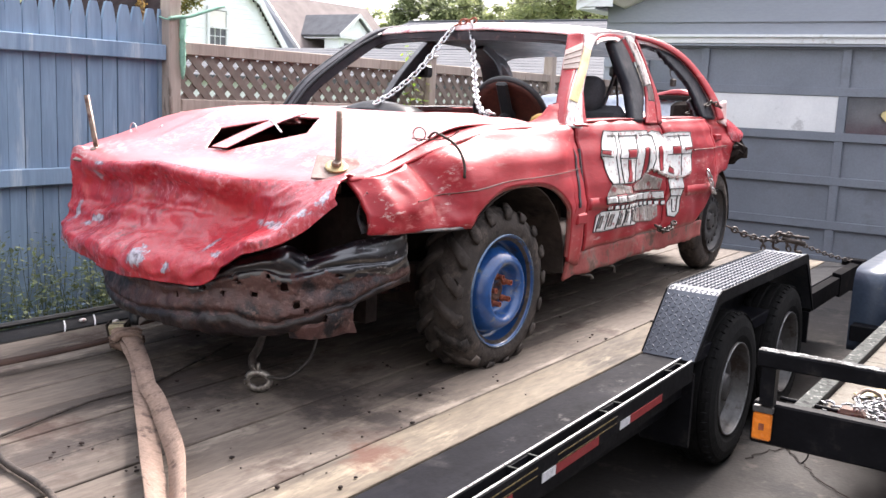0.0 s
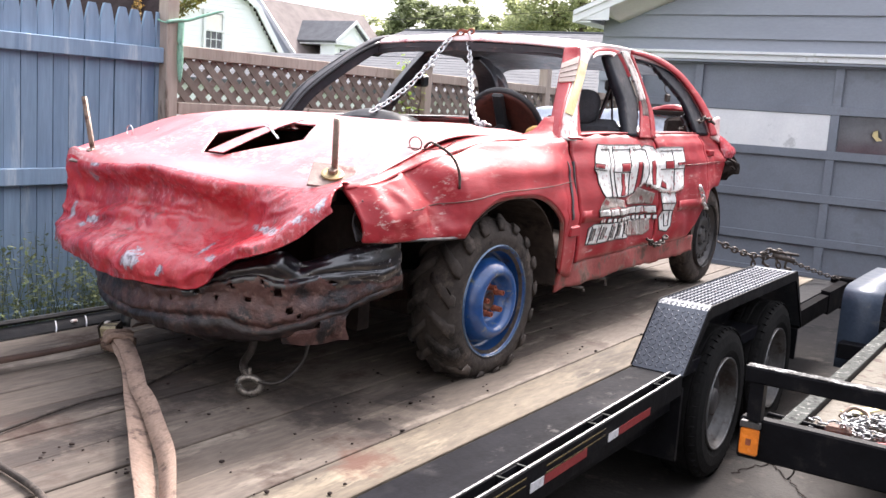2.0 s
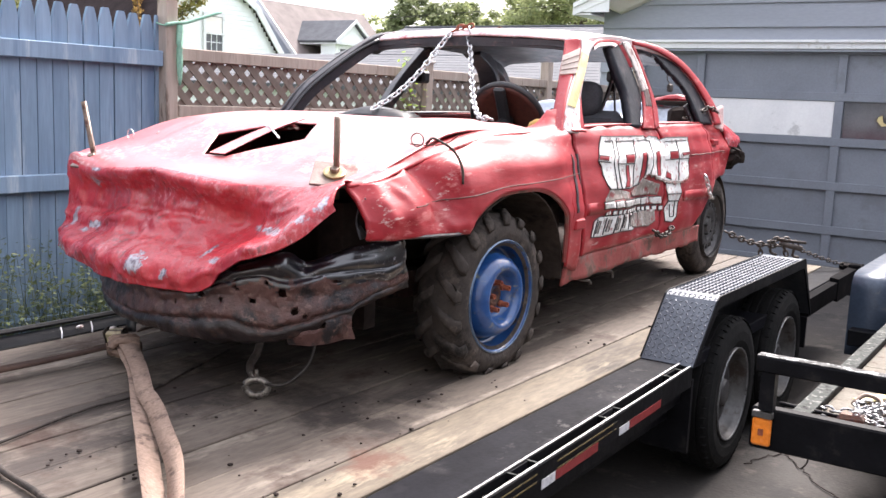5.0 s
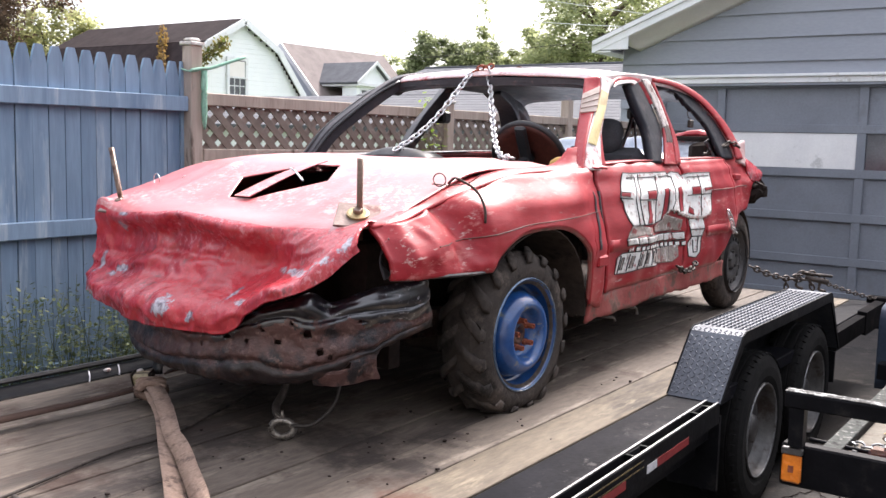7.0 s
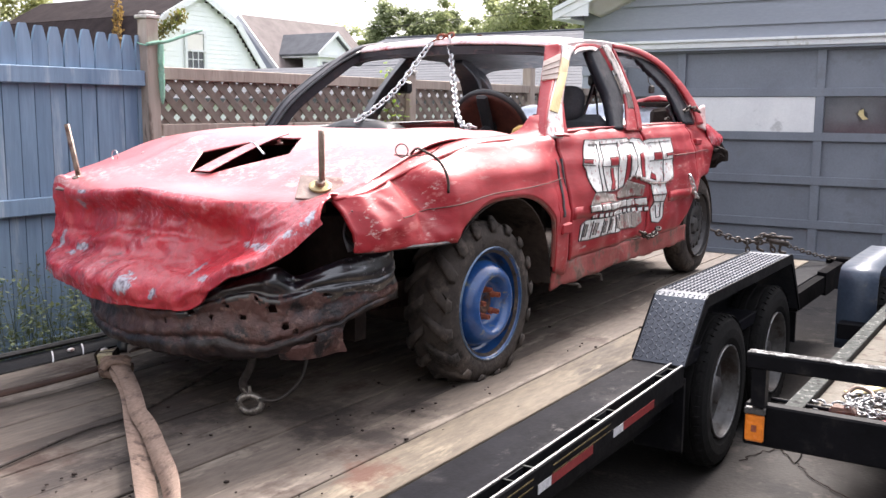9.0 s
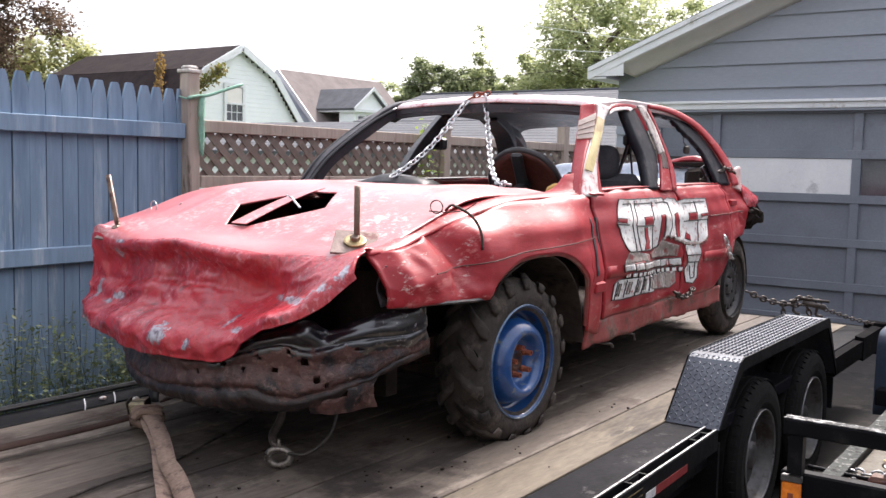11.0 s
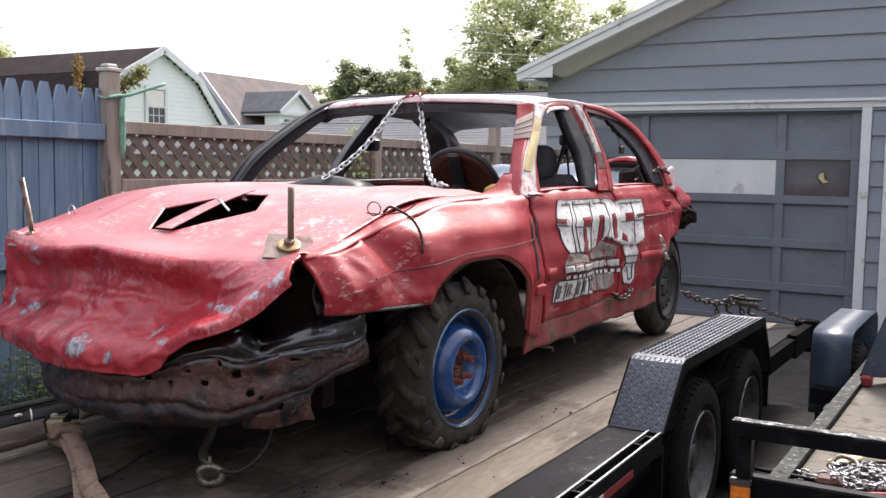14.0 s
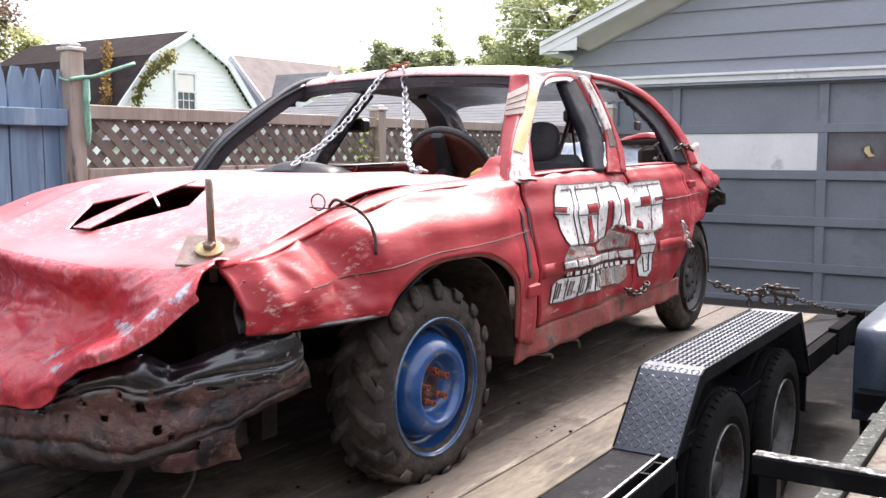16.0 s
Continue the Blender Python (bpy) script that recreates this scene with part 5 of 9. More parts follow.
def road_wheel(x, y, z, s=1, parent=None, name="wheel"):
    """Trailer wheel, outer face towards s in x."""
    w = thing(name, "", "")
    w.parent = parent
    r, hw = 0.343, 0.10
    bm = bmesh.new()
    prof = [(-hw * 0.80, 0.205), (-hw * 0.98, 0.24), (-hw, 0.28), (-hw * 0.9, 0.318), (-hw * 0.72, 0.336)]
    rib = [(-0.066, 0.343), (-0.050, 0.343), (-0.047, 0.336), (-0.041, 0.336), (-0.038, 0.344), (-0.012, 0.344), (-0.009, 0.336), (0.009, 0.336), (0.012, 0.344), (0.038, 0.344), (0.041, 0.336), (0.047, 0.336), (0.050, 0.343), (0.066, 0.343)]
    full = prof + rib + [(-a, b) for a, b in prof[::-1]]
    lathe(bm, [(s * a, b) for a, b in full], 48, "x", (x, y, z))
    part("tyre", bm, RUBBER_CLEAN, w, smooth=False)
    bm = bmesh.new()
    ring = [(0.094, 0.208), (0.088, 0.200), (0.060, 0.194), (0.034, 0.186), (0.020, 0.174)]
    lathe(bm, [(s * a, b) for a, b in ring], 40, "x", (x, y, z))
    lathe(bm, [(s * a, b) for a, b in ((0.094, 0.208), (-0.09, 0.205))], 40, "x", (x, y, z))
    rim = part("rim", bm, GREY_RIM, w, smooth=True)
    bm = bmesh.new()
    disc = [(0.020, 0.174), (0.014, 0.160), (0.030, 0.138), (0.036, 0.110), (0.030, 0.082), (0.024, 0.066), (0.055, 0.058), (0.064, 0.046), (0.064, 0.001)]
    lathe(bm, [(s * a, b) for a, b in disc], 40, "x", (x, y, z))
    part("hub_disc", bm, DARK_RIM, rim, "sooty dark wheel centre", smooth=True)
    bm = bmesh.new()
    lathe(bm, [(s * a, b) for a, b in ((0.092, 0.2095), (0.0965, 0.2080), (0.0965, 0.2045), (0.091, 0.2025))], 40, "x", (x, y, z))
    part("rim_lip", bm, RIM_LIP, rim, "bright worn rim lip", smooth=True)
    # shoulder blocks of the tread
    verts, faces = [], []
    for k in range(96):
        sd = 1 if k % 2 else -1
        a0 = 2 * math.pi * (k // 2) / 48
        i0 = len(verts)
        for rad, xo in ((0.3455, 0.060), (0.3425, 0.078), (0.334, 0.088), (0.326, 0.060)):
            for da in (-0.042, 0.042):
                verts.append((x + sd * xo, y + rad * math.cos(a0 + da), z + rad * math.sin(a0 + da)))
        faces += [(i0, i0 + 1, i0 + 3, i0 + 2), (i0 + 2, i0 + 3, i0 + 5, i0 + 4), (i0, i0 + 2, i0 + 4, i0 + 6), (i0 + 1, i0 + 7, i0 + 5, i0 + 3)]
    me = bpy.data.meshes.new("shoulder_tread")
    me.from_pydata(verts, [], faces)
    me.materials.append(RUBBER_CLEAN)
    tb = new("shoulder_tread", me)
    tb.parent = w
    tb["kind"] = "stuff"
    for k in range(5):
        a = 2 * math.pi * k / 5 + 0.3
        bm = bmesh.new()
        lathe(bm, [(s * 0.02, 0.011), (s * 0.046, 0.011), (s * 0.049, 0.001)], 6, "x", (x, y + 0.083 * math.cos(a), z + 0.083 * math.sin(a)))
        part("lug_nut", bm, RUST_CHAIN, w)
    return w


for y in (4.17, 5.02):
    for x, s in ((-1.30, 1), (-3.30, -1)):
        w = road_wheel(x, y, 0.345, s, trailer, "wheel")
        w["label"] = "black tyre on a grey steel rim"
    bm = bmesh.new()
    tube(bm, [(-3.2, y, 0.345), (-1.4, y, 0.345)], 0.035, 8)
    part("axle", bm, BLACK_STEEL, trailer)

# ---- tie-down straps, hook and dirt on the deck ----
strap = thing("ratchet_strap", "tan webbing ratchet strap hooked to the deck before the car", "strap")
bm = bmesh.new()


def ribbon(bm, pts, w, n, twist=0.0, t=0.004, up=(0, 0, 1)):
    path = curve_pts(pts, n)
    last = None
    for i, p in enumerate(path):
        a = path[max(0, i - 1)]
        b = path[min(n, i + 1)]
        d = (b - a).normalized()
        s = d.cross(Vector(up))
        s = s.normalized() if s.length > 1e-3 else Vector((1, 0, 0))
        u = s.cross(d)
        ang = twist * i / n
        side = s * math.cos(ang) + u * math.sin(ang)
        nn = side.cross(d).normalized()
        ring = [bm.verts.new(p + side * (w / 2) * q + nn * t * e) for q, e in ((-1, 0), (1, 0), (1, 1), (-1, 1))]
        if last:
            for j in range(4):
                bm.faces.new((last[j], last[(j + 1) % 4], ring[(j + 1) % 4], ring[j]))
        else:
            bm.faces.new(ring[::-1])
        last = ring
    bm.faces.new(last)


ribbon(bm, [(-2.87, 2.22, 0.665), (-2.70, 2.10, 0.668), (-2.48, 1.965, 0.660), (-2.25, 1.795, 0.648), (-2.05, 1.648, 0.645), (-1.88, 1.52, 0.644), (-1.69, 1.38, 0.642), (-1.50, 1.24, 0.640)], 0.060, 60, 0.55)
for v in bm.verts:
    v.co.z += 0.006 * noise.noise(v.co * 14)
part("webbing", bm, STRAP, strap, smooth=True)
bm = bmesh.new()
ribbon(bm, [(-2.80, 2.16, 0.690), (-2.62, 2.06, 0.688), (-2.44, 1.945, 0.684), (-2.28, 1.835, 0.676), (-2.15, 1.765, 0.668), (-1.98, 1.655, 0.664), (-1.80, 1.535, 0.662), (-1.62, 1.385, 0.658), (-1.46, 1.25, 0.655)], 0.052, 60, -0.95)
for v in bm.verts:
    v.co.z += 0.005 * noise.noise(v.co * 12)
part("webbing_tail", bm, STRAP, strap, smooth=True)
# webbing wound round itself below the ratchet
bm = bmesh.new()
for k in range(3):
    c = Vector((-2.80 + 0.030 * k, 2.165 - 0.022 * k, 0.672))
    tube(bm, [c + Vector((0.048 * math.cos(a) * 0.6, 0.048 * math.cos(a) * 0.8, 0.024 * math.sin(a) + 0.004 * math.sin(3 * a + k))) for a in [i * math.pi / 8 for i in range(16)]], 0.014, 6, closed=True)
part("wound_loop", bm, STRAP, strap, smooth=True)
m = Matrix.Translation((-2.888, 2.205, 0.652)) @ Euler((0.2, -0.1, 0.5)).to_matrix().to_4x4() @ Matrix.Scale(0.74, 4)
rt = part("ratchet", box(-0.045, -0.03, -0.065, 0.045, 0.03, 0.065, 0.008, m), TAPE_OLIVE, strap, "tan-taped ratchet handle")
bm = bmesh.new()
for a in (-1, 1):
    bm_box(bm, a * 0.047 - 0.003, -0.034, -0.055, a * 0.047 + 0.003, 0.034, 0.075, 0.001, m)
tube(bm, [m @ Vector((-0.055, 0.0, 0.055)), m @ Vector((0.055, 0.0, 0.055))], 0.009, 8)
part("ratchet_frame", bm, RUST_CHAIN, rt)
bm = bmesh.new()
ribbon(bm, [(-2.82, 2.25, 0.70), (-2.74, 2.31, 0.725), (-2.62, 2.40, 0.735), (-2.46, 2.50, 0.72)], 0.06, 16, 0.4)
part("folded_end", bm, STRAP_BROWN, strap, smooth=True)
strap2 = thing("tie_down_strap", "brown webbing strap running off the deck", "strap")
bm = bmesh.new()
ribbon(bm, [(-2.87, 2.20, 0.662), (-2.865, 2.12, 0.650), (-2.885, 1.92, 0.642), (-2.90, 1.76, 0.640), (-2.94, 1.45, 0.632), (-3.00, 0.9, 0.628), (-3.06, 0.3, 0.62)], 0.046, 30, 0.25)
part("webbing", bm, STRAP_BROWN, strap2, smooth=True)
bm = bmesh.new()
ribbon(bm, [(-2.89, 2.28, 0.91), (-2.88, 2.265, 0.80), (-2.86, 2.24, 0.69)], 0.042, 10, 0.3, up=(0, 1, 0))
solo("black_strap", bm, PLASTIC, "black strap hanging from the bumper to the ratchet", "strap", smooth=True)
hook = thing("tow_hook", "rusty steel tow ring lying under the bumper", "hook")
bm = bmesh.new()
tube(bm, [(-2.15 + 0.032 * math.cos(a), 2.17 + 0.019 * math.cos(a), 0.640 + 0.027 * math.sin(a)) for a in [i * math.pi / 9 for i in range(18)]], 0.0115, 8, closed=True)
for b in ((-2.17, 2.16, 0.69), (-2.145, 2.165, 0.70), (-2.105, 2.19, 0.655)):
    tube(bm, [(-2.15, 2.17, 0.662), b], 0.006, 6)
part("ring", bm, CAST, hook, smooth=True)
bm = bmesh.new()
tube(bm, curve_pts([(-2.17, 2.175, 0.672), (-2.22, 2.21, 0.69), (-2.24, 2.27, 0.73), (-2.25, 2.30, 0.82)], 10), 0.014, 7)
part("shank", bm, RUST_CHAIN, hook, smooth=True)
bm = bmesh.new()
tube(bm, curve_pts([(-2.12, 2.18, 0.655), (-2.06, 2.21, 0.66), (-2.02, 2.27, 0.72), (-2.03, 2.32, 0.81)], 14), 0.006, 6)
part("cable", bm, WIRE, hook, smooth=True)
bm = bmesh.new()
tube(bm, curve_pts([(-2.33, 1.25, DZ + 0.010), (-2.37, 1.43, DZ + 0.011), (-2.44, 1.75, DZ + 0.010), (-2.44, 1.94, DZ + 0.010), (-2.54, 2.26, DZ + 0.011), (-2.63, 2.51, DZ + 0.010)], 40), 0.0045, 6)
solo("cable", bm, RUBBER, "thin black cable lying on the deck", "cable", smooth=True)
bm = bmesh.new()
tube(bm, curve_pts([(-2.32, 1.35, DZ + 0.014), (-2.17, 1.31, DZ + 0.015), (-1.93, 1.27, DZ + 0.015), (-1.75, 1.18, DZ + 0.014)], 24), 0.009, 7)
solo("hose", bm, RUBBER, "thick black hose lying on the deck planks", "hose", smooth=True)
for x, y in ((-3.318, 2.353), (-3.21, 2.431)):
    bm = bmesh.new()
    bmesh.ops.create_icosphere(bm, subdivisions=2, radius=0.012)
    for v in bm.verts:
        v.co = Vector((x, y, DZ + 0.012)) + Vector((v.co.x, v.co.y * 1.4, v.co.z * 0.7)) * (1 + 0.35 * noise.noise(v.co * 90 + Vector((x, y, 0))))
    solo("stone", bm, CHALK_GLARE, "small pale stone lying on the trailer's edge", "stone", "stones on the trailer", smooth=True)
random.seed(5)
bm = bmesh.new()
for k in range(110):
    if k < 70:
        x, y = random.uniform(-2.2, -1.45), random.uniform(1.3, 2.9)
    elif k < 92:
        x, y = random.uniform(-3.2, -1.45), random.uniform(1.2, 4.5)
    else:
        x, y = random.uniform(-2.4, -1.45), random.uniform(3.3, 5.6)
    r = random.choice((0.002, 0.003, 0.003, 0.004, 0.005, 0.007))
    vs = bmesh.ops.create_icosphere(bm, subdivisions=1, radius=r)["verts"]
    for v in vs:
        v.co = Vector((x, y, DZ + 0.003 + r * 0.4)) + Vector((v.co.x * random.uniform(0.7, 1.5), v.co.y * random.uniform(0.7, 1.5), v.co.z * random.uniform(0.4, 0.8)))
solo("dirt_clods", bm, DARK_UNDER, "dark dried mud crumbs scattered on the deck planks", "dirt", kind="stuff")

# ---- utility trailer ----
ut = thing("utility_trailer", "small black utility trailer with a worn plywood bed", "trailer")
UX0, UX1, UY0, UY1 = -0.80, 0.72, 3.02, 7.4
part("front_beam", box(UX0 - 0.02, UY0 + 0.02, 0.515, UX1 + 0.02, UY0 + 0.07, 0.652, 0.006), BLACK_STEEL, ut)
bm = bmesh.new()
bm_box(bm, UX0 - 0.01, UY0 - 0.015, 0.775, UX1 + 0.02, UY0 + 0.03, 0.826, 0.005)
part("top_rail", bm, BLACK_STEEL, ut)
bm = bmesh.new()
bm_box(bm, UX0 - 0.008, UY0 - 0.012, 0.8262, UX1 + 0.02, UY0 + 0.028, 0.829)
part("worn_top", bm, WORN_EDGE, ut, "paint-worn steel top edge")
for x in (UX0 + 0.03, UX1 - 0.03):
    part("corner_post", box(x - 0.022, UY0 - 0.01, 0.652, x + 0.022, UY0 + 0.03, 0.775), BLACK_STEEL, ut)
for x in (UX0 + 0.072, UX1 - 0.05):
    part("side_rail", box(x - 0.01, UY0 + 0.07, 0.52, x + 0.045, UY1, 0.60, 0.005), BLACK_STEEL, ut)
    part("worn_angle", box(x - 0.012, UY0 + 0.07, 0.6002, x + 0.047, UY1, 0.606, 0.002), WORN_ANGLE, ut, "paint-worn angle iron")
for k in range(4):
    a = UY0 + 0.08 + k * 1.06
    part("bed_sheet", box(UX0 + 0.120, a, 0.545, UX1 - 0.064, a + 1.054, 0.575), PLYWOOD, ut, "stained worn plywood sheet")
part("inner_bar", box(UX0 + 0.07, UY0 + 0.10, 0.60, UX1 - 0.1, UY0 + 0.115, 0.612), WORN_ANGLE, ut)
mk = part("marker_light", box(UX0 - 0.010, UY0 + 0.0, 0.532, UX0 + 0.050, UY0 + 0.018, 0.622, 0.006), ORANGE, ut, "orange marker lamp")
part("lamp_bracket", box(UX0 - 0.012, UY0 - 0.004, 0.623, UX0 + 0.052, UY0 + 0.018, 0.645, 0.003), GREY_RIM, mk)
part("lens_bar", box(UX0 + 0.012, UY0 - 0.004, 0.567, UX0 + 0.028, UY0 - 0.0005, 0.588), RUST_NUT, mk)
bm = bmesh.new()
prof = curve_pts([(0, 5.20, 0.37), (0, 5.20, 0.55), (0, 5.205, 0.68), (0, 5.225, 0.755), (0, 5.30, 0.79), (0, 5.55, 0.795), (0, 6.0, 0.795), (0, 6.20, 0.785), (0, 6.29, 0.70), (0, 6.30, 0.40)], 40)
for a, b in zip(prof, prof[1:]):
    bm.faces.new([bm.verts.new((x, p.y, p.z)) for x, p in ((-0.955, a), (-0.765, a), (-0.765, b), (-0.955, b))])
bmesh.ops.remove_doubles(bm, verts=bm.verts, dist=0.0005)
thick(part("fender", bm, NAVY_STEEL, ut, "navy rounded steel fender", smooth=True), 0.006)
uw = road_wheel(-0.865, 5.75, 0.33, -1, ut, "wheel")
uw2 = road_wheel(0.86, 5.75, 0.33, 1, ut, "wheel")
part("axle", tube(bmesh.new(), [(-0.9, 5.75, 0.33), (0.85, 5.75, 0.33)], 0.03, 8), BLACK_STEEL, ut)
part("fender_bracket", box(-0.93, 5.10, 0.44, -0.76, 5.19, 0.52, 0.004), BLACK_STEEL, ut)
part("rear_step", box(-0.80, 4.62, 0.46, -0.742, 4.74, 0.53, 0.004), BLACK_STEEL, ut)
part("tongue", box(-0.09, 1.9, 0.44, -0.01, UY0 + 0.02, 0.51, 0.005), BLACK_STEEL, ut)
part("tongue_leg", box(-0.08, 2.02, 0.0, -0.02, 2.08, 0.44, 0.004), BLACK_STEEL, ut)
# folded gate standing at the side of the bed
gate = thing("folded_gate", "dark navy folded ramp gate leaning on the trailer bed", "gate")
bm = bmesh.new()
q = [(-0.70, 5.02, 0.62), (-0.60, 5.20, 0.62), (-0.42, 5.25, 1.22), (-0.50, 5.05, 1.22)]
lo = [bm.verts.new(p) for p in q]
hi = [bm.verts.new((p[0] + 0.10, p[1] + 0.02, p[2])) for p in q]
bm.faces.new(lo)
bm.faces.new(hi[::-1])
for j in range(4):
    bm.faces.new((lo[j], hi[j], hi[(j + 1) % 4], lo[(j + 1) % 4]))
part("panel", bm, NAVY_STEEL, gate)
part("leg", box(-0.50, 5.0, 0.575, -0.47, 5.03, 0.80), BLACK_STEEL, gate)
part("foot", box(-0.69, 4.98, 0.576, -0.64, 5.06, 0.63, 0.01), TAPE_RED, gate, "reddish worn foot")
# heap of bright chain on the plywood
random.seed(15)
heap = thing("chain_heap", "heap of bright steel chain with hooks on the plywood bed", "chain")
bm = bmesh.new()
pts = []
for k in range(26):
    a = k * 1.9
    rr = 0.04 + 0.09 * random.random()
    pts.append((-0.48 + 1.0 * rr * math.cos(a), 3.43 + 1.1 * rr * math.sin(a), 0.585 + 0.05 * random.random() * (1 - rr * 5)))
path = []
for a, b in zip(pts, pts[1:]):
    path.append(a)
for i in range(0, len(path) - 6, 5):
    chain(bm, path[i : i + 6], 0.034, 0.0036)
part("tangle", bm, HEAP_STEEL, heap, smooth=True)
bm = bmesh.new()
chain(bm, [(-0.745, 3.37, 0.585), (-0.70, 3.40, 0.59), (-0.66, 3.385, 0.588), (-0.62, 3.37, 0.590), (-0.56, 3.38, 0.60)], 0.042, 0.0045)
part("tail", bm, HEAP_STEEL, heap, smooth=True)
bm = bmesh.new()
tube(bm, curve_pts([(-0.60, 3.50, 0.59), (-0.57, 3.54, 0.62), (-0.52, 3.53, 0.615), (-0.50, 3.49, 0.60)], 12), 0.008, 6)
part("hook", bm, ROD, heap, "brass-coloured grab hook", smooth=True)
cord = thing("red_cord", "red cord with a dark plug lying on the trailer bed", "cord")
bm = bmesh.new()
tube(bm, curve_pts([(-0.645, 3.275, 0.588), (-0.625, 3.235, 0.592), (-0.575, 3.190, 0.592), (-0.505, 3.205, 0.590), (-0.44, 3.27, 0.590), (-0.25, 3.36, 0.588)], 24), 0.007, 6)
part("cable", bm, CORD_RED, cord, smooth=True)
part("plug", box(-0.66, 3.265, 0.580, -0.635, 3.30, 0.600, 0.006), PLASTIC, cord)
lever = thing("lever_binder", "black lever load binder lying on the plywood bed", "binder")
bm = bmesh.new()
tube(bm, curve_pts([(-0.800, 3.318, 0.596), (-0.70, 3.300, 0.598), (-0.60, 3.278, 0.602)], 10), 0.0075, 8)
part("handle", bm, BLACK_STEEL, lever, smooth=True)
bm = box(-0.602, 3.245, 0.580, -0.520, 3.300, 0.622, 0.010)
for v in bm.verts:
    v.co.z += 0.008 * noise.noise(v.co * 30) if v.co.z > 0.6 else 0
part("jaw", bm, RUST_DARK, lever, "rusty black binder jaw")
bm = bmesh.new()
lathe(bm, [(-0.016, 0.012), (0.016, 0.012), (0.016, 0.006), (-0.016, 0.006)], 10, "y", (-0.545, 3.270, 0.626), closed=True)
part("pivot", bm, HEAP_STEEL, lever)
bm = bmesh.new()
ribbon(bm, [(-0.60, 3.58, 0.582), (-0.55, 3.63, 0.590), (-0.50, 3.69, 0.596), (-0.40, 3.72, 0.590), (-0.25, 3.70, 0.584)], 0.055, 24, 0.2, 0.004)
solo("folded_strap", bm, YELLOW, "faded yellow webbing strap lying on the plywood", "strap", smooth=True)
bm = bmesh.new()
tube(bm, curve_pts([(-0.66, 3.075, 0.545), (-0.640, 3.05, 0.525), (-0.636, 3.045, 0.505), (-0.648, 3.045, 0.485), (-0.655, 3.05, 0.478)], 24), 0.003, 5)
solo("trailer_wire", bm, WIRE, "thin dark wire end hanging under the trailer", "wire", smooth=True)


# ---- the wrecked car ----
car = thing("wrecked_car", "crumpled red demolition derby sedan with no glass, standing on the trailer", "car")


def xc(y):
    """Centre line of the car; it stands slightly askew on the deck."""
    return -2.57 - 0.03 * (y - 3.0)


def crumple(p, amp, s, seed=0.0):
    q = Vector((p.x * s + seed, p.y * s, p.z * s))
    d = noise.noise_vector(q) + 0.5 * noise.noise_vector(q * 2.3)
    return p + d * amp


BASE = [(2.19, 0.69), (2.25, 0.755), (2.33, 0.798), (2.45, 0.825), (2.7, 0.852), (3.05, 0.885), (3.35, 0.88), (3.65, 0.855), (4.0, 0.845), (5.3, 0.845), (5.9, 0.80)]


def side_x(y, z):
    """Half width of the body at y and height z."""
    b = ease(y, BASE)
    return b + ease(z, [(0.72, -0.055), (0.86, -0.02), (1.08, 0.0), (1.16, 0.008), (1.20, 0.0), (1.34, -0.025), (1.44, -0.06), (1.50, -0.10)])


def side_pt(y, z, off=0.0, s=1):
    return Vector((xc(y) + s * (side_x(y, z) + off), y, z))


def dents(y, z):
    """Shallow dents of the camera side, outward positive."""
    d = 0.018 * noise.noise((y * 3.1, z * 3.7, 1.7)) + 0.013 * noise.noise((y * 7, z * 7, 4.2))
    k = ease(y, [(2.45, 1.0), (2.85, 0.0)])
    if k:
        d += k * (0.044 * (0.30 - abs(noise.noise((y * 6.5 + 3, z * 7.5 + y * 3, 0.3)))) + 0.013 * (0.3 - abs(noise.noise((y * 14 + z * 6, z * 15, 5.3)))))
    d -= 0.05 * math.exp(-((y - 4.45) ** 2 / 0.05 + (z - 1.12) ** 2 / 0.02))
    d -= 0.055 * math.exp(-((y - 2.56) ** 2 / 0.012 + (z - 1.26) ** 2 / 0.02))
    d += 0.03 * math.exp(-((y - 2.36) ** 2 / 0.006 + (z - 1.25) ** 2 / 0.01))
    return d


def side_panel(name, y0, y1, zlo, zhi, ny, nz, mat, s=1, label="", parent=None, inset=0.0, dent=1.0, lean=0, roll=0.0):
    """A sheet of the body side between the curves zlo(y) and zhi(y)."""
    bm = bmesh.new()
    g = []
    for i in range(ny + 1):
        y = y0 + (y1 - y0) * i / ny
        a, b = zlo(y), zhi(y)
        u = i / ny
        col = []
        for j in range(nz + 1):
            z = a + (b - a) * j / nz
            yy = y
            if lean:
                ya = y0 if lean > 0 else b_gap(z) + 0.010
                yb = b_gap(z) - 0.010 if lean > 0 else y1
                yy = ya + (yb - ya) * u
            col.append(bm.verts.new(side_pt(yy, z, dent * dents(yy, z) - inset - roll * ease(yy, [(3.25, 1.0), (3.59, 0.1)]) * max(0.0, 1 - (b - z) / 0.13) ** 2, s)))
        g.append(col)
    for i in range(ny):
        for j in range(nz):
            bm.faces.new((g[i][j], g[i + 1][j], g[i + 1][j + 1], g[i][j + 1]))
    ob = part(name, bm, mat, parent or car, label, smooth=True)
    return thick(ob, 0.012, 0.0)


def b_gap(z):
    """The gap between the doors bows back with height."""
    return ease(z, [(0.876, 4.545), (0.93, 4.600), (1.00, 4.640), (1.20, 4.655), (1.31, 4.690), (1.40, 4.715), (1.47, 4.692)])


ARC_Y, ARC_Z, ARC_F, ARC_B = 3.07, 0.90, 0.45, 0.405


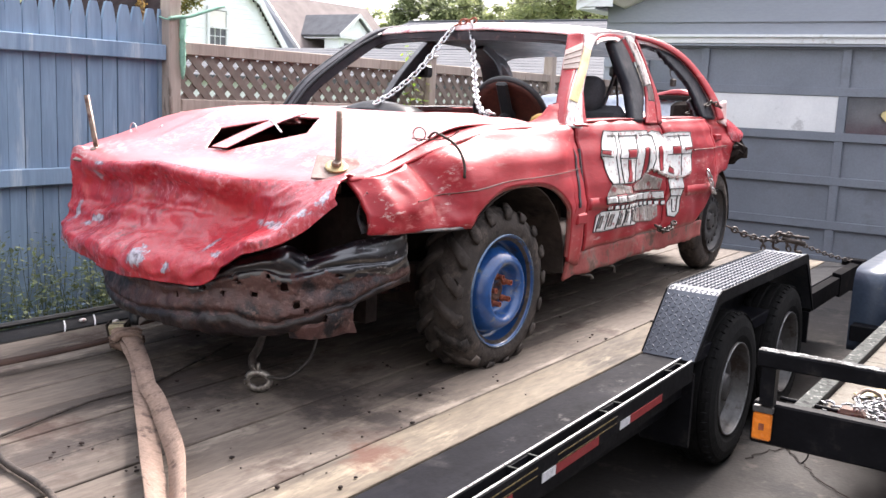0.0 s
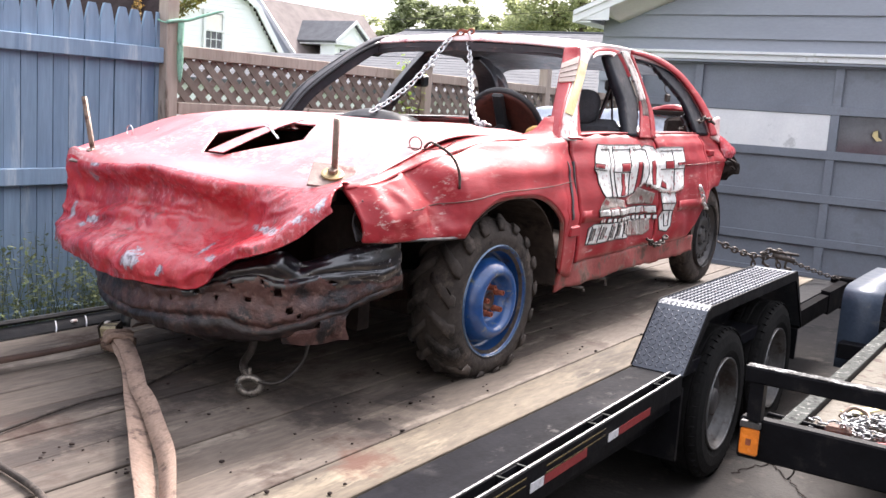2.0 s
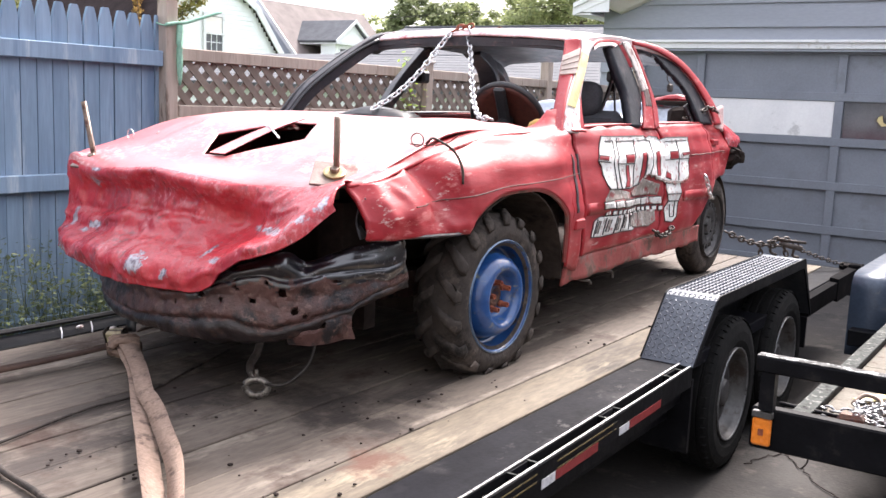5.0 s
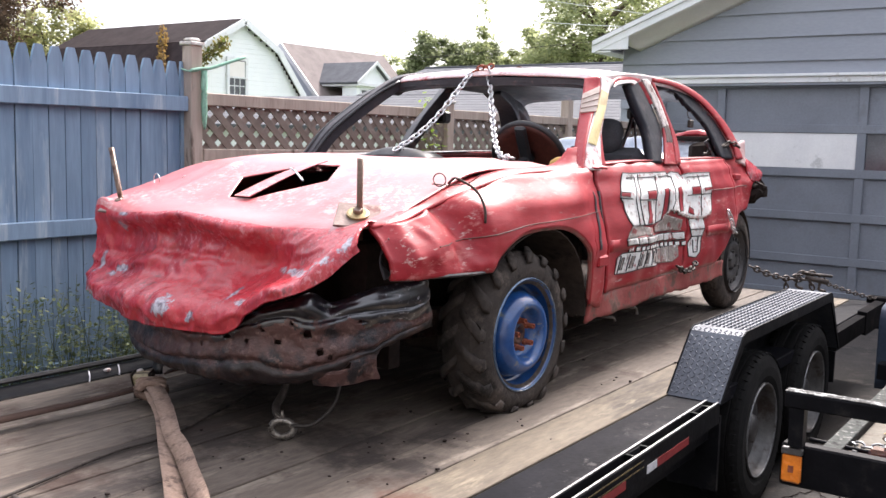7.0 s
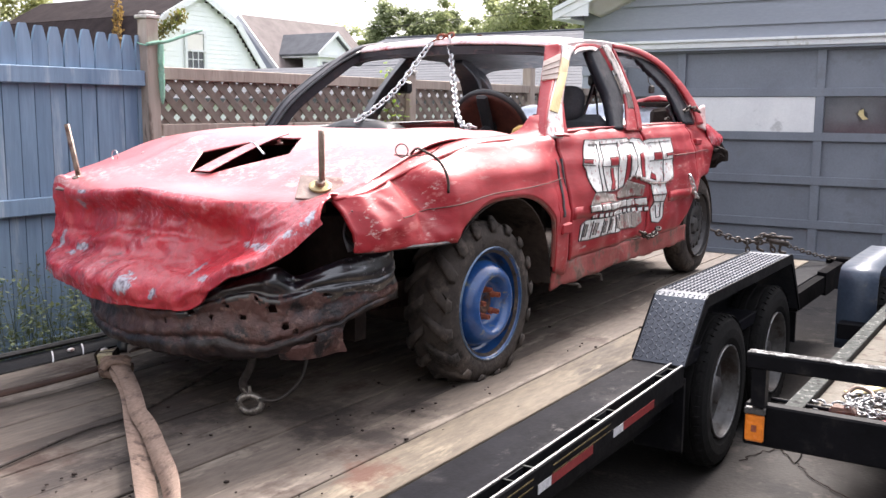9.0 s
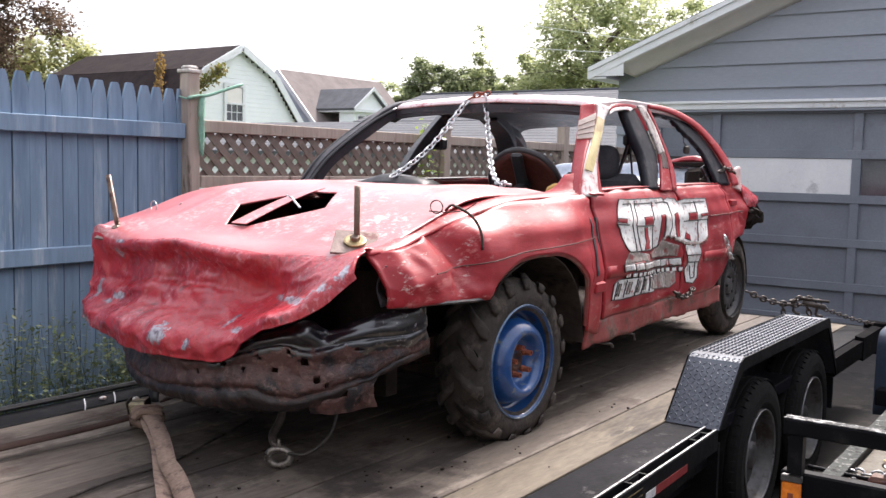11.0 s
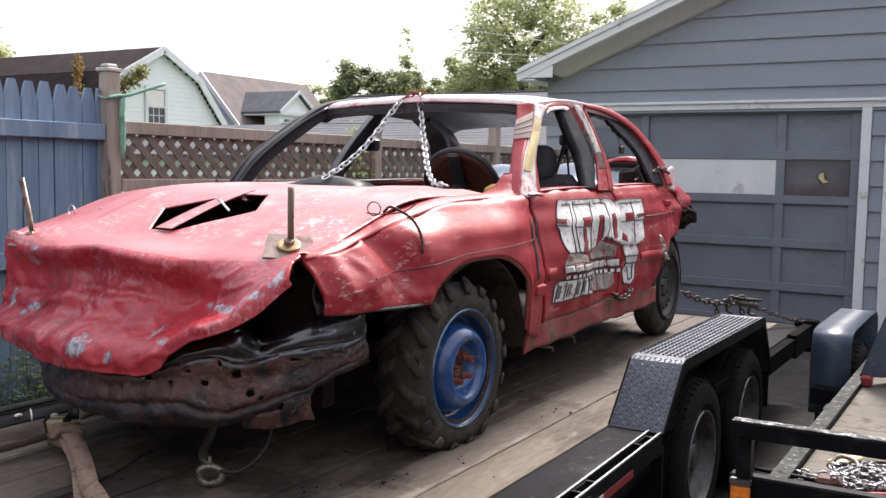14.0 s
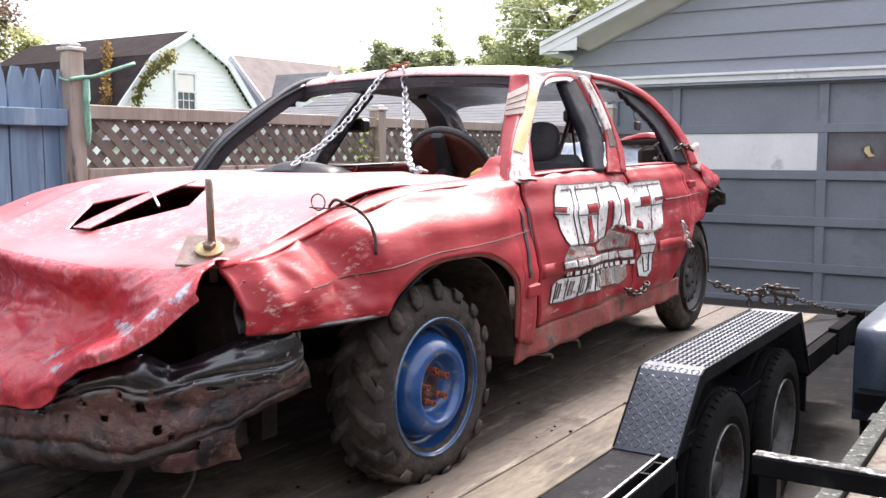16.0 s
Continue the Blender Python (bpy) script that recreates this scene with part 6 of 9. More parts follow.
def arch(y):
    u = abs(y - ARC_Y) / (ARC_F if y < ARC_Y else ARC_B)
    return ARC_Z + 0.367 * max(0.0, 1 - u ** 2.6) ** 0.385


def fender_low(y):
    if y < 2.69:
        return ease(y, [(2.2, 1.175), (2.26, 1.150), (2.4, 1.150), (2.69, 1.142)])
    if y > ARC_Y + ARC_B - 0.006:
        return ease(y, [(3.46, 0.985), (3.475, 0.93), (3.60, 0.90)])
    return arch(y)


FTOP = [(2.2, 1.295), (2.32, 1.315), (2.5, 1.350), (2.7, 1.405), (3.0, 1.452), (3.5, 1.470), (3.75, 1.475)]
for s in (1, -1):
    side_panel("front_fender", 2.25 if s > 0 else 2.62, 3.616, fender_low, lambda y: ease(y, FTOP) - (0.05 if s < 0 else 0), 140, 24, RED, s, "buckled faded red front fender", dent=1.0 if s > 0 else 0.5, inset=0.0 if s > 0 else 0.06, roll=0.06)
    # crown of the fender, rolling in to the hood
    secs = []
    for y in (2.25, 2.35, 2.5, 2.7, 3.0, 3.3, 3.5, 3.67) if s > 0 else (2.62, 2.7, 2.8, 3.0, 3.2, 3.4, 3.5, 3.6):
        e = side_pt(y, ease(y, FTOP) - (0.05 if s < 0 else 0), dents(y, 1.4) - (0.12 if s < 0 else 0.06 * ease(y, [(3.25, 1.0), (3.59, 0.1)])), s)
        w = ease(y, [(2.2, 0.03), (2.5, 0.08), (3.0, 0.13), (3.6, 0.15)])
        secs.append([e, e + Vector((-s * w * 0.45, 0, 0.013)), e + Vector((-s * w, 0, ease(y, [(2.4, 0.012), (3.0, 0.008), (3.4, -0.010)])))])
    bm, g = loft(secs, 50, 6)
    thick(part("fender_crown", bm, RED, car, smooth=True), 0.008, 0.0)
    # front door, rear door, rocker, rear quarter
    sill = lambda y: ease(y, [(3.6, 1.47), (3.8, 1.488), (4.2, 1.492), (5.4, 1.505), (5.9, 1.51)])
    fd = side_panel("front_door", 3.645, 4.6, lambda y: 0.955, sill, 60, 30, RED, s, "scraped red front door with painted white lettering", lean=1)
    rd = side_panel("rear_door", 4.7, 5.46, lambda y: ease(y, [(4.6, 0.945), (5.2, 0.94), (5.3, 1.0), (5.46, 1.12)]), sill, 44, 30, RED, s, "scraped red rear door", lean=-1)
    side_panel("rocker_panel", 3.495, 5.32, lambda y: ease(y, [(3.495, 0.85), (3.6, 0.853), (5.3, 0.848)]) + 0.007 * noise.noise((y * 7.0, 2.0, 0.3)) + 0.006 * noise.noise((y * 23.0, 5.0, 0.8)), lambda y: ease(y, [(3.47, 0.925), (3.6, 0.953), (5.3, 0.940)]), 70, 6, RED_DUSTY, s, "dusty mud-caked sill panel", inset=0.004)

    def q_low(y):
        return max(0.94 + math.sqrt(max(0, 0.36 ** 2 - (y - 5.68) ** 2)) * 0.72, ease(y, [(5.60, 1.10), (5.74, 1.20), (6.02, 1.37)]))

    side_panel("rear_quarter", 5.47, 6.02, q_low, lambda y: ease(y, [(5.4, 1.50), (5.75, 1.525), (5.95, 1.50), (6.02, 1.44)]), 30, 22, RED, s, "crushed red rear quarter panel", dent=1.6)
    # sill ledge along the windows
    bm = bmesh.new()
    ribbon(bm, [side_pt(y, sill(y) + 0.004, -0.045, s) for y in (3.70, 4.2, 4.6, 5.0, 5.5)], 0.10, 30, 0.0, 0.006)
    part("window_ledge", bm, RED if s > 0 else BLACK_BODY, car, smooth=True)
    # seam strip and side moulding
    for ya, yb, proud in ((3.66, 4.60, 0.001), (4.90, 5.40, 0.0075)):
        bm = bmesh.new()
        ribbon(bm, [side_pt(y, 1.145 - 0.012 * (y - 4), proud + dents(y, 1.145), s) for y in [ya + (yb - ya) * k / 6 for k in range(7)]], 0.05, 24, math.pi / 2 * 0 , 0.006, up=(1, 0, 0))
        part("side_moulding", bm, RED, car, smooth=True)
    # hinge-pillar gap
    bm = bmesh.new()
    tube(bm, [side_pt(3.622 + (0.006 if z < 1.3 else 0), z, -0.008 + 0.006 * math.sin(z * 9), s) for z in (0.95, 1.0, 1.1, 1.2, 1.3, 1.38)], 0.010, 6)
    part("door_gap", bm, BLACK_BODY, car)
    # door handle
    m = Matrix.Translation(side_pt(5.62, 1.40, 0.012, s))
    part("door_handle", box(-0.012, -0.05, -0.018, 0.012, 0.05, 0.018, 0.006, m), RED, rd, smooth=False)
    m = Matrix.Translation(side_pt(3.555, 1.10, 0.010, s))
    part("side_marker", box(-0.015, -0.045, -0.022, 0.012, 0.045, 0.022, 0.006, m), RED, car, "dusty red side marker")

# dark strip painting the shade of the rear door's pressed crease
bm = bmesh.new()
tube(bm, [side_pt(y, 1.343 + 0.006 * (y - 5.09), dents(y, 1.344) + 0.010, 1) for y in [5.06 + 0.04 * k for k in range(21)]], 0.0026, 5)
part("door_crease", bm, SOOT_RED, car, smooth=True)
# a thin dark red line along the fender's crease
for s in (1,):
    bm = bmesh.new()
    tube(bm, [side_pt(y, ease(y, [(2.4, 1.245), (3.07, 1.290), (3.6, 1.302)]), dents(y, 1.28) + 0.0115, s) for y in [2.42 + 0.059 * k for k in range(21)]], 0.0022, 5)
    part("crease_line", bm, SOOT_RED, car)
    bm = bmesh.new()
    tube(bm, [side_pt(y, fender_low(y) + 0.002, dents(y, 1.1) + 0.002, s) for y in [2.255 + 0.0229 * k for k in range(20)]], 0.006, 5)
    part("fender_lip", bm, BLACK_BODY, car, "blackened torn fender edge")
    bm = bmesh.new()
    pts = [side_pt(y, arch(y), dents(y, arch(y)) - 0.006, s) for y in [2.70 + 0.774 * k / 36 for k in range(37)]]
    tube(bm, pts, 0.010, 6)
    part("arch_lip", bm, RED_DUSTY, car)

# inner wheel houses and floor, dark
for s in (1, -1):
    for cy, r in ((3.07, 0.41), (5.68, 0.37)):
        bm = bmesh.new()
        n = 14
        rows = []
        for k in range(n + 1):
            a0 = 0.70 if cy < 4 else 0.0
            a = a0 + (math.pi - a0) * k / n
            y, z = cy - math.cos(a) * r, 0.88 + math.sin(a) * r * 0.93
            rows.append([bm.verts.new((xc(y) + s * w, y, z)) for w in (0.46, side_x(y, 1.1) - 0.03)])
        for a, b in zip(rows, rows[1:]):
            bm.faces.new((a[0], a[1], b[1], b[0]))
        bm.faces.new([r_[0] for r_ in rows])
        thick(part("wheel_house", bm, MUDDY_BLACK, car), 0.006, 0.0)
bm = bmesh.new()
bm_box(bm, xc(4.4) - 0.74, 3.62, 0.86, xc(4.4) + 0.76, 5.3, 0.90)
bm_box(bm, xc(3) - 0.44, 2.5, 0.86, xc(3) + 0.44, 3.64, 0.92)
bm_box(bm, xc(5.7) - 0.44, 5.3, 0.86, xc(5.7) + 0.44, 6.25, 0.92)
bm_box(bm, xc(3.6) - 0.78, 3.52, 0.86, xc(3.6) + 0.78, 3.56, 1.43)
part("floor_pan", bm, MUDDY_BLACK, car)
bm = bmesh.new()
bm_box(bm, xc(2.9) - 0.30, 2.55, 0.90, xc(2.9) + 0.30, 3.35, 1.22, 0.05)
part("engine", bm, MUDDY_BLACK, car)
# low underbody parts, unseen, added to keep light off the deck below
part("oil_pan", box(xc(2.9) - 0.22, 2.62, 0.735, xc(2.9) + 0.20, 3.02, 0.91, 0.03), MUDDY_BLACK, car)
part("front_subframe", box(xc(3) - 0.62, 3.02, 0.745, xc(3) + 0.60, 3.30, 0.84, 0.02), MUDDY_BLACK, car)
part("front_crossmember", box(xc(2.5) - 0.52, 2.42, 0.770, xc(2.5) + 0.52, 2.52, 0.86, 0.015), MUDDY_BLACK, car)
part("exhaust", tube(bmesh.new(), curve_pts([(xc(3) + 0.10, 3.0, 0.80), (xc(3.6) + 0.05, 3.6, 0.79), (xc(4.5) - 0.02, 4.6, 0.79), (xc(5.4) - 0.2, 5.5, 0.82)], 20), 0.035, 8), RUSTY, car, "rusty exhaust pipe", smooth=True)
part("fuel_tank", box(xc(5) - 0.50, 4.75, 0.745, xc(5) + 0.42, 5.30, 0.86, 0.04), MUDDY_BLACK, car)
for s in (1, -1):
    bm = bmesh.new()
    tube(bm, [(xc(3) + s * 0.35, 3.10, 0.79), (xc(3) + s * 0.66, 3.04, 0.80)], 0.03, 6, flat=(0.10, 0.035))
    part("control_arm", bm, RUSTY, car)
for s in (1, -1):
    bm = bmesh.new()
    tube(bm, [(xc(2.3) + s * 0.42, 2.25, 0.94), (xc(3) + s * 0.42, 3.2, 0.86), (xc(4.5) + s * 0.48, 4.5, 0.79)], 0.04, 4, flat=(0.08, 0.10))
    part("frame_rail", bm, RUSTY, car)

# -- hood and folded nose --
def ease_lin(x, pts):
    if x <= pts[0][0]:
        return pts[0][1]
    for i, ((a, va), (b, vb)) in enumerate(zip(pts, pts[1:])):
        if x <= b:
            u = (x - a) / (b - a)
            ma = (vb - va) if i == 0 else 0.5 * ((vb - va) + (va - pts[i - 1][1]) * (b - a) / (a - pts[i - 1][0]))
            mb = (vb - va) if i + 2 >= len(pts) else 0.5 * ((vb - va) + (pts[i + 2][1] - vb) * (b - a) / (pts[i + 2][0] - b))
            return (2 * u ** 3 - 3 * u * u + 1) * va + (u ** 3 - 2 * u * u + u) * ma + (-2 * u ** 3 + 3 * u * u) * vb + (u ** 3 - u * u) * mb
    return pts[-1][1]


LIP_Y = [(-0.72, 2.25), (-0.55, 2.17), (-0.35, 2.10), (-0.08, 2.03), (0.35, 2.012), (0.47, 1.990), (0.57, 1.990), (0.65, 2.035), (0.70, 2.125)]
LIP_Z = [(-0.72, 0.955), (-0.35, 0.947), (0.16, 0.950), (0.35, 0.990), (0.39, 1.028), (0.47, 1.072), (0.57, 1.118), (0.65, 1.172), (0.70, 1.240)]
FOLD_Y = [(-0.72, 2.30), (-0.56, 2.28), (-0.32, 2.22), (0.0, 2.185), (0.16, 2.19), (0.3, 2.21), (0.5, 2.235), (0.65, 2.25), (0.70, 2.265)]
FOLD_Z = [(-0.72, 1.262), (-0.56, 1.262), (-0.32, 1.282), (0.0, 1.297), (0.17, 1.286), (0.31, 1.270), (0.5, 1.283), (0.65, 1.30), (0.70, 1.318)]
MID_Z = [(-0.72, 1.085), (-0.5, 1.095), (-0.31, 1.124), (0.0, 1.135), (0.36, 1.14), (0.5, 1.175), (0.62, 1.235), (0.70, 1.312)]


def hood_pt(u, v):
    """u: 0 far side .. 1 camera side; v: 0 at the cowl .. 1 at the folded lip."""
    c = -0.72 + 1.42 * u
    fy, fz, ly, lz, mz = (ease_lin(c, q) for q in (FOLD_Y, FOLD_Z, LIP_Y, LIP_Z, MID_Z))
    right = ease(c, [(0.25, 0.0), (0.6, 1.0)])
    my = (fy + 0.012) * (1 - right) + (0.5 * fy + 0.5 * ly) * right
    far = max(0.0, (-c - 0.40) / 0.32)
    drop = 0.022 * far
    flare = ease(c, [(0.35, 0.0), (0.70, 0.065)])
    prof = [(0.0, 3.50, 1.490), (0.18, 3.15, 1.492), (0.36, 2.80, 1.470 - drop), (0.50, 2.52, 1.383 - drop), (0.61, 2.34, 1.318 - 0.5 * drop), (0.68, fy, fz), (0.80, my, mz), (0.91, ly + 0.015, 0.55 * lz + 0.45 * mz), (1.0, ly, lz)]
    y = ease_lin(v, [(t, a) for t, a, _ in prof])
    z = ease_lin(v, [(t, b) for t, _, b in prof])
    a = c * ease(v, [(0.0, 0.99 if c > 0 else 1.08), (0.45, 0.985 if c > 0 else 1.06), (0.68, 0.98 if c > 0 else 1.04), (0.8, 1.0 + 0.4 * flare if c > 0 else 1.055), (1, 1.0 + flare if c > 0 else 1.055)])
    z -= 0.026 * max(0, (abs(c) - 0.55) / 0.17) * ease(v, [(0, 1.0), (0.4, 0.5), (0.6, 0)])
    # creases running back from the nose
    z += 0.010 * math.exp(-((a - 0.36) / 0.045) ** 2) * ease(v, [(0, 1), (0.5, 0.6), (0.65, 0)])
    z += 0.008 * math.exp(-((a + 0.42) / 0.045) ** 2) * ease(v, [(0, 1), (0.5, 0.6), (0.65, 0)])
    # knocked-up far corner
    z += 0.030 * math.exp(-((c + 0.69) / 0.05) ** 2 - ((v - 0.65) / 0.03) ** 2)
    p = Vector((xc(y) + a, y, z))
    k = ease(v, [(0, 0.05), (0.5, 0.10), (0.64, 0.30), (0.70, 0.8), (0.9, 1), (1, 0.8)])
    k2 = ease(v, [(0, 0.25), (0.6, 0.25), (0.7, 1), (1, 1)])
    # hollow under the fold, a ridge across the middle, a bulge above the lip
    p.y += ease(c, [(-0.72, 0.4), (-0.5, 1.0), (-0.05, 1.0), (0.22, 0.25), (0.45, 0.0)]) * ease(v, [(0.68, 0.0), (0.735, 0.044), (0.775, 0.012), (0.806, -0.024), (0.86, 0.012), (0.93, -0.012), (1.0, 0.0)])
    d = noise.noise_vector(Vector((p.x * 4.2, p.y * 3.0, p.z * 5.0)))
    e = noise.noise_vector(Vector((p.x * 9.5 + 3 + p.z * 4, p.y * 8.0, p.z * 10.0 - p.x * 3)))
    g = noise.noise_vector(Vector((p.x * 24 + 3, p.y * 20, p.z * 28)))
    r = abs(noise.noise(Vector((p.x * 5.5 + 7, p.y * 5, p.z * 7.5))))
    p += Vector((0.008 * d.x, -0.022 * d.y - 0.020 * r, 0.014 * d.z)) * k + Vector((0.004 * e.x, 0.011 * e.y, 0.008 * e.z)) * k * k2 + Vector((0.001, 0.0022 * g.y, 0.002 * g.z)) * k2 * k
    q = abs(noise.noise(Vector((p.x * 9 + 2, p.y * 8 + p.z * 4, p.z * 12 - p.x * 3))))
    p.y -= 0.009 * max(0.0, 0.22 - q) / 0.22 * k * k2
    return p


VENT = [(-2.676, 2.423), (-2.792, 2.600), (-2.570, 2.773), (-2.450, 2.780), (-2.361, 2.611), (-2.562, 2.425)]
bm = bmesh.new()
NU, NV = 150, 170
g = [[bm.verts.new(hood_pt(i / NU, j / NV)) for j in range(NV + 1)] for i in range(NU + 1)]
for i in range(NU):
    for j in range(NV):
        f = bm.faces.new((g[i][j], g[i + 1][j], g[i + 1][j + 1], g[i][j + 1]))
        # top in the glare-paled red, folded nose in the scraped deeper red
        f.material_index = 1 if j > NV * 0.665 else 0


def over_hole(f):
    c = f.calc_center_median()
    return -2.85 < c.x < -2.30 and 2.37 < c.y < 2.83 and c.z > 1.3


# slit the sheet along the hole's straight sides, then lift the piece out
for a, b in zip(VENT, VENT[1:] + VENT[:1]):
    fs = [f for f in bm.faces if over_hole(f)]
    es = list({e for f in fs for e in f.edges})
    vs = list({v for f in fs for v in f.verts})
    bmesh.ops.bisect_plane(bm, geom=vs + es + fs, dist=1e-5, plane_co=(*a, 0), plane_no=(b[1] - a[1], a[0] - b[0], 0))
bmesh.ops.delete(bm, geom=[f for f in bm.faces if over_hole(f) and inside(VENT, f.calc_center_median().x, f.calc_center_median().y)], context="FACES")
bmesh.ops.recalc_face_normals(bm, faces=bm.faces)
hood = part("hood", bm, [HOOD_RED, RED_NOSE], car, "crumpled red hood folded down over the nose, with a hole cut in it", smooth=True, normals=False)
thick(hood, 0.006, 0.0)
# sheet strip and wire across the cut hole
bm = bmesh.new()
ribbon(bm, [(-2.60, 2.415, 1.355), (-2.59, 2.58, 1.415), (-2.575, 2.70, 1.455), (-2.55, 2.79, 1.480)], 0.082, 10, 0.05, 0.003)
part("hood_strip", bm, HOOD_RED, hood, "narrow pale sheet strip across the hole")
bm = bmesh.new()
tube(bm, [(-2.655, 2.715, 1.452), (-2.57, 2.655, 1.447), (-2.46, 2.585, 1.415)], 0.004, 5)
part("hood_wire", bm, CHROME, hood)

# -- bolted rods with plates --
for bx, by, bz, tx, ty, tz, turn, half in ((-1.980, 2.338, 1.326, -1.964, 2.318, 1.512, 0.6, 0.070), (-3.204, 2.352, 1.288, -3.256, 2.342, 1.514, 0.2, 0.062)):
    rod = thing("tie_rod", "threaded steel rod bolted through a square plate on the hood", "rod", "hood rods")
    bm = bmesh.new()
    tube(bm, [(bx - (tx - bx) * 0.4, by - (ty - by) * 0.4, bz - (tz - bz) * 0.4), (tx, ty, tz)], 0.0105, 10)
    part("rod", bm, ROD, rod, smooth=True)
    m = Matrix.Translation((bx, by - 0.010, bz + 0.004)) @ Euler((0.46, 0.05, turn)).to_matrix().to_4x4()
    part("plate", box(-half, -half, -0.004, half, half, 0.004, 0.0015, m), PLATE if half > 0.06 else RUSTY, rod, "dull steel square plate")
    bm = bmesh.new()
    lathe(bm, [(-0.002, 0.0), (-0.002, 0.036), (0.004, 0.036), (0.006, 0.030), (0.006, 0.0)], 22, "z")
    bmesh.ops.transform(bm, matrix=m @ Matrix.Translation((0, 0, 0.007)), verts=bm.verts)
    part("washer", bm, WASHER, rod, "brass-coloured round washer")
    bm = bmesh.new()
    lathe(bm, [(0, 0.0), (0, 0.0155), (0.012, 0.0155), (0.014, 0.012), (0.014, 0.0)], 6, "z")
    bmesh.ops.transform(bm, matrix=m @ Matrix.Translation((0, 0, 0.013)), verts=bm.verts)
    part("nut", bm, ROD, rod)
    bm = bmesh.new()
    for k in range(40):
        p = Vector((bx, by, bz)).lerp(Vector((tx, ty, tz)), 0.12 + 0.85 * k / 40)
        lathe(bm, [(-0.0012, 0.0100), (0.0, 0.0113), (0.0012, 0.0100)], 10, "z", p)
    part("thread", bm, ROD, rod)

# -- front bumper beam, crossmember and torn brackets --
def beam(name, path, prof, n, mat, label, amp=0.012, sc=9, seed=0.0):
    """Sweeps a closed profile of (out, up) along a path in plan; out is away from the car."""
    pts = curve_pts(path, n)
    bm = bmesh.new()
    rings = []
    for i, p in enumerate(pts):
        a, b = pts[max(0, i - 1)], pts[min(n, i + 1)]
        d = (b - a).normalized()
        o = d.cross(Vector((0, 0, 1))).normalized()
        rings.append([bm.verts.new(crumple(p + o * q[0] + Vector((0, 0, q[1])), amp, sc, seed)) for q in prof])
    k = len(prof)
    for a, b in zip(rings, rings[1:]):
        for j in range(k):
            bm.faces.new((a[j], a[(j + 1) % k], b[(j + 1) % k], b[j]))
    bm.faces.new(rings[0])
    bm.faces.new(rings[-1])
    return part(name, bm, mat, car, label, smooth=False)


def dense(prof, m=3):
    out = []
    for i in range(len(prof)):
        a, b = prof[i], prof[(i + 1) % len(prof)]
        for k in range(m):
            out.append((a[0] + (b[0] - a[0]) * k / m, a[1] + (b[1] - a[1]) * k / m))
    return out


B_PATH = curve_pts([(-3.24, 2.44, 0), (-3.04, 2.28, 0), (-2.70, 2.13, 0), (-2.35, 2.05, 0), (-2.06, 2.07, 0), (-1.90, 2.18, 0), (-1.775, 2.43, 0)], 100)
B_TOP = [(0.0, 0.955), (0.52, 0.965), (0.579, 1.02), (0.69, 1.085), (0.746, 1.105), (0.80, 1.076), (0.87, 1.10), (0.945, 1.13), (1.0, 1.137)]
B_MID = [(0.0, 0.945), (0.54, 0.955), (0.60, 1.0), (0.69, 1.03), (0.785, 1.023), (0.87, 1.042), (0.947, 1.023), (1.0, 1.01)]
B_LIP = [(0.0, 0.940), (0.07, 0.875), (0.15, 0.825), (0.288, 0.815), (0.449, 0.842), (0.581, 0.884), (0.694, 0.875), (0.787, 0.894), (0.9, 0.95), (1.0, 0.99)]
B_LOW = [(0.0, 0.925), (0.06, 0.845), (0.13, 0.770), (0.25, 0.755), (0.35, 0.768), (0.43, 0.778), (0.54, 0.792), (0.66, 0.812), (0.75, 0.832), (0.80, 0.85), (0.9, 0.925), (1.0, 0.975)]


def shell_pt(t, v):
    """A point of the bent bumper shell: t along it, v from 0 at its top edge to 1 at the lower lip."""
    i = min(99, max(1, int(t * 100)))
    p = B_PATH[i].lerp(B_PATH[i + 1], t * 100 - i) if t < 1 else B_PATH[100].copy()
    o = (B_PATH[i + 1] - B_PATH[i - 1]).cross(Vector((0, 0, 1))).normalized()
    top, mid, lip, low_ = (ease_lin(t, q) for q in (B_TOP, B_MID, B_LIP, B_LOW))
    z = ease_lin(v, [(0.0, top), (0.3, mid), (0.75, lip), (1.0, low_)])
    out = ease(v, [(0.0, -0.03), (0.06, -0.004), (0.18, 0.012), (0.28, 0.004), (0.34, 0.016), (0.5, 0.006), (0.70, 0.018), (0.76, 0.004), (0.84, 0.014), (0.94, 0.004), (1.0, -0.03)])
    out += 0.035 * math.exp(-((t - 0.735) / 0.022) ** 2 - ((v - 0.1) / 0.12) ** 2)
    out -= 0.030 * math.exp(-((t - 0.80) / 0.025) ** 2 - ((v - 0.12) / 0.10) ** 2)
    p = p + o * out + Vector((0, 0, z))
    if t > 0.84:
        k = ((t - 0.84) / 0.16) ** 2
        p = p.lerp(Vector((-1.742, 2.385, 1.143)).lerp(Vector((-1.798, 2.498, 0.974)), v), k)
    return p + (noise.noise_vector(p * 9) * 0.010 + noise.noise_vector(p * 22) * 0.006 + noise.noise_vector(p * 47) * 0.0025) * (0.4 if t > 0.62 and v < 0.3 else 1.0)


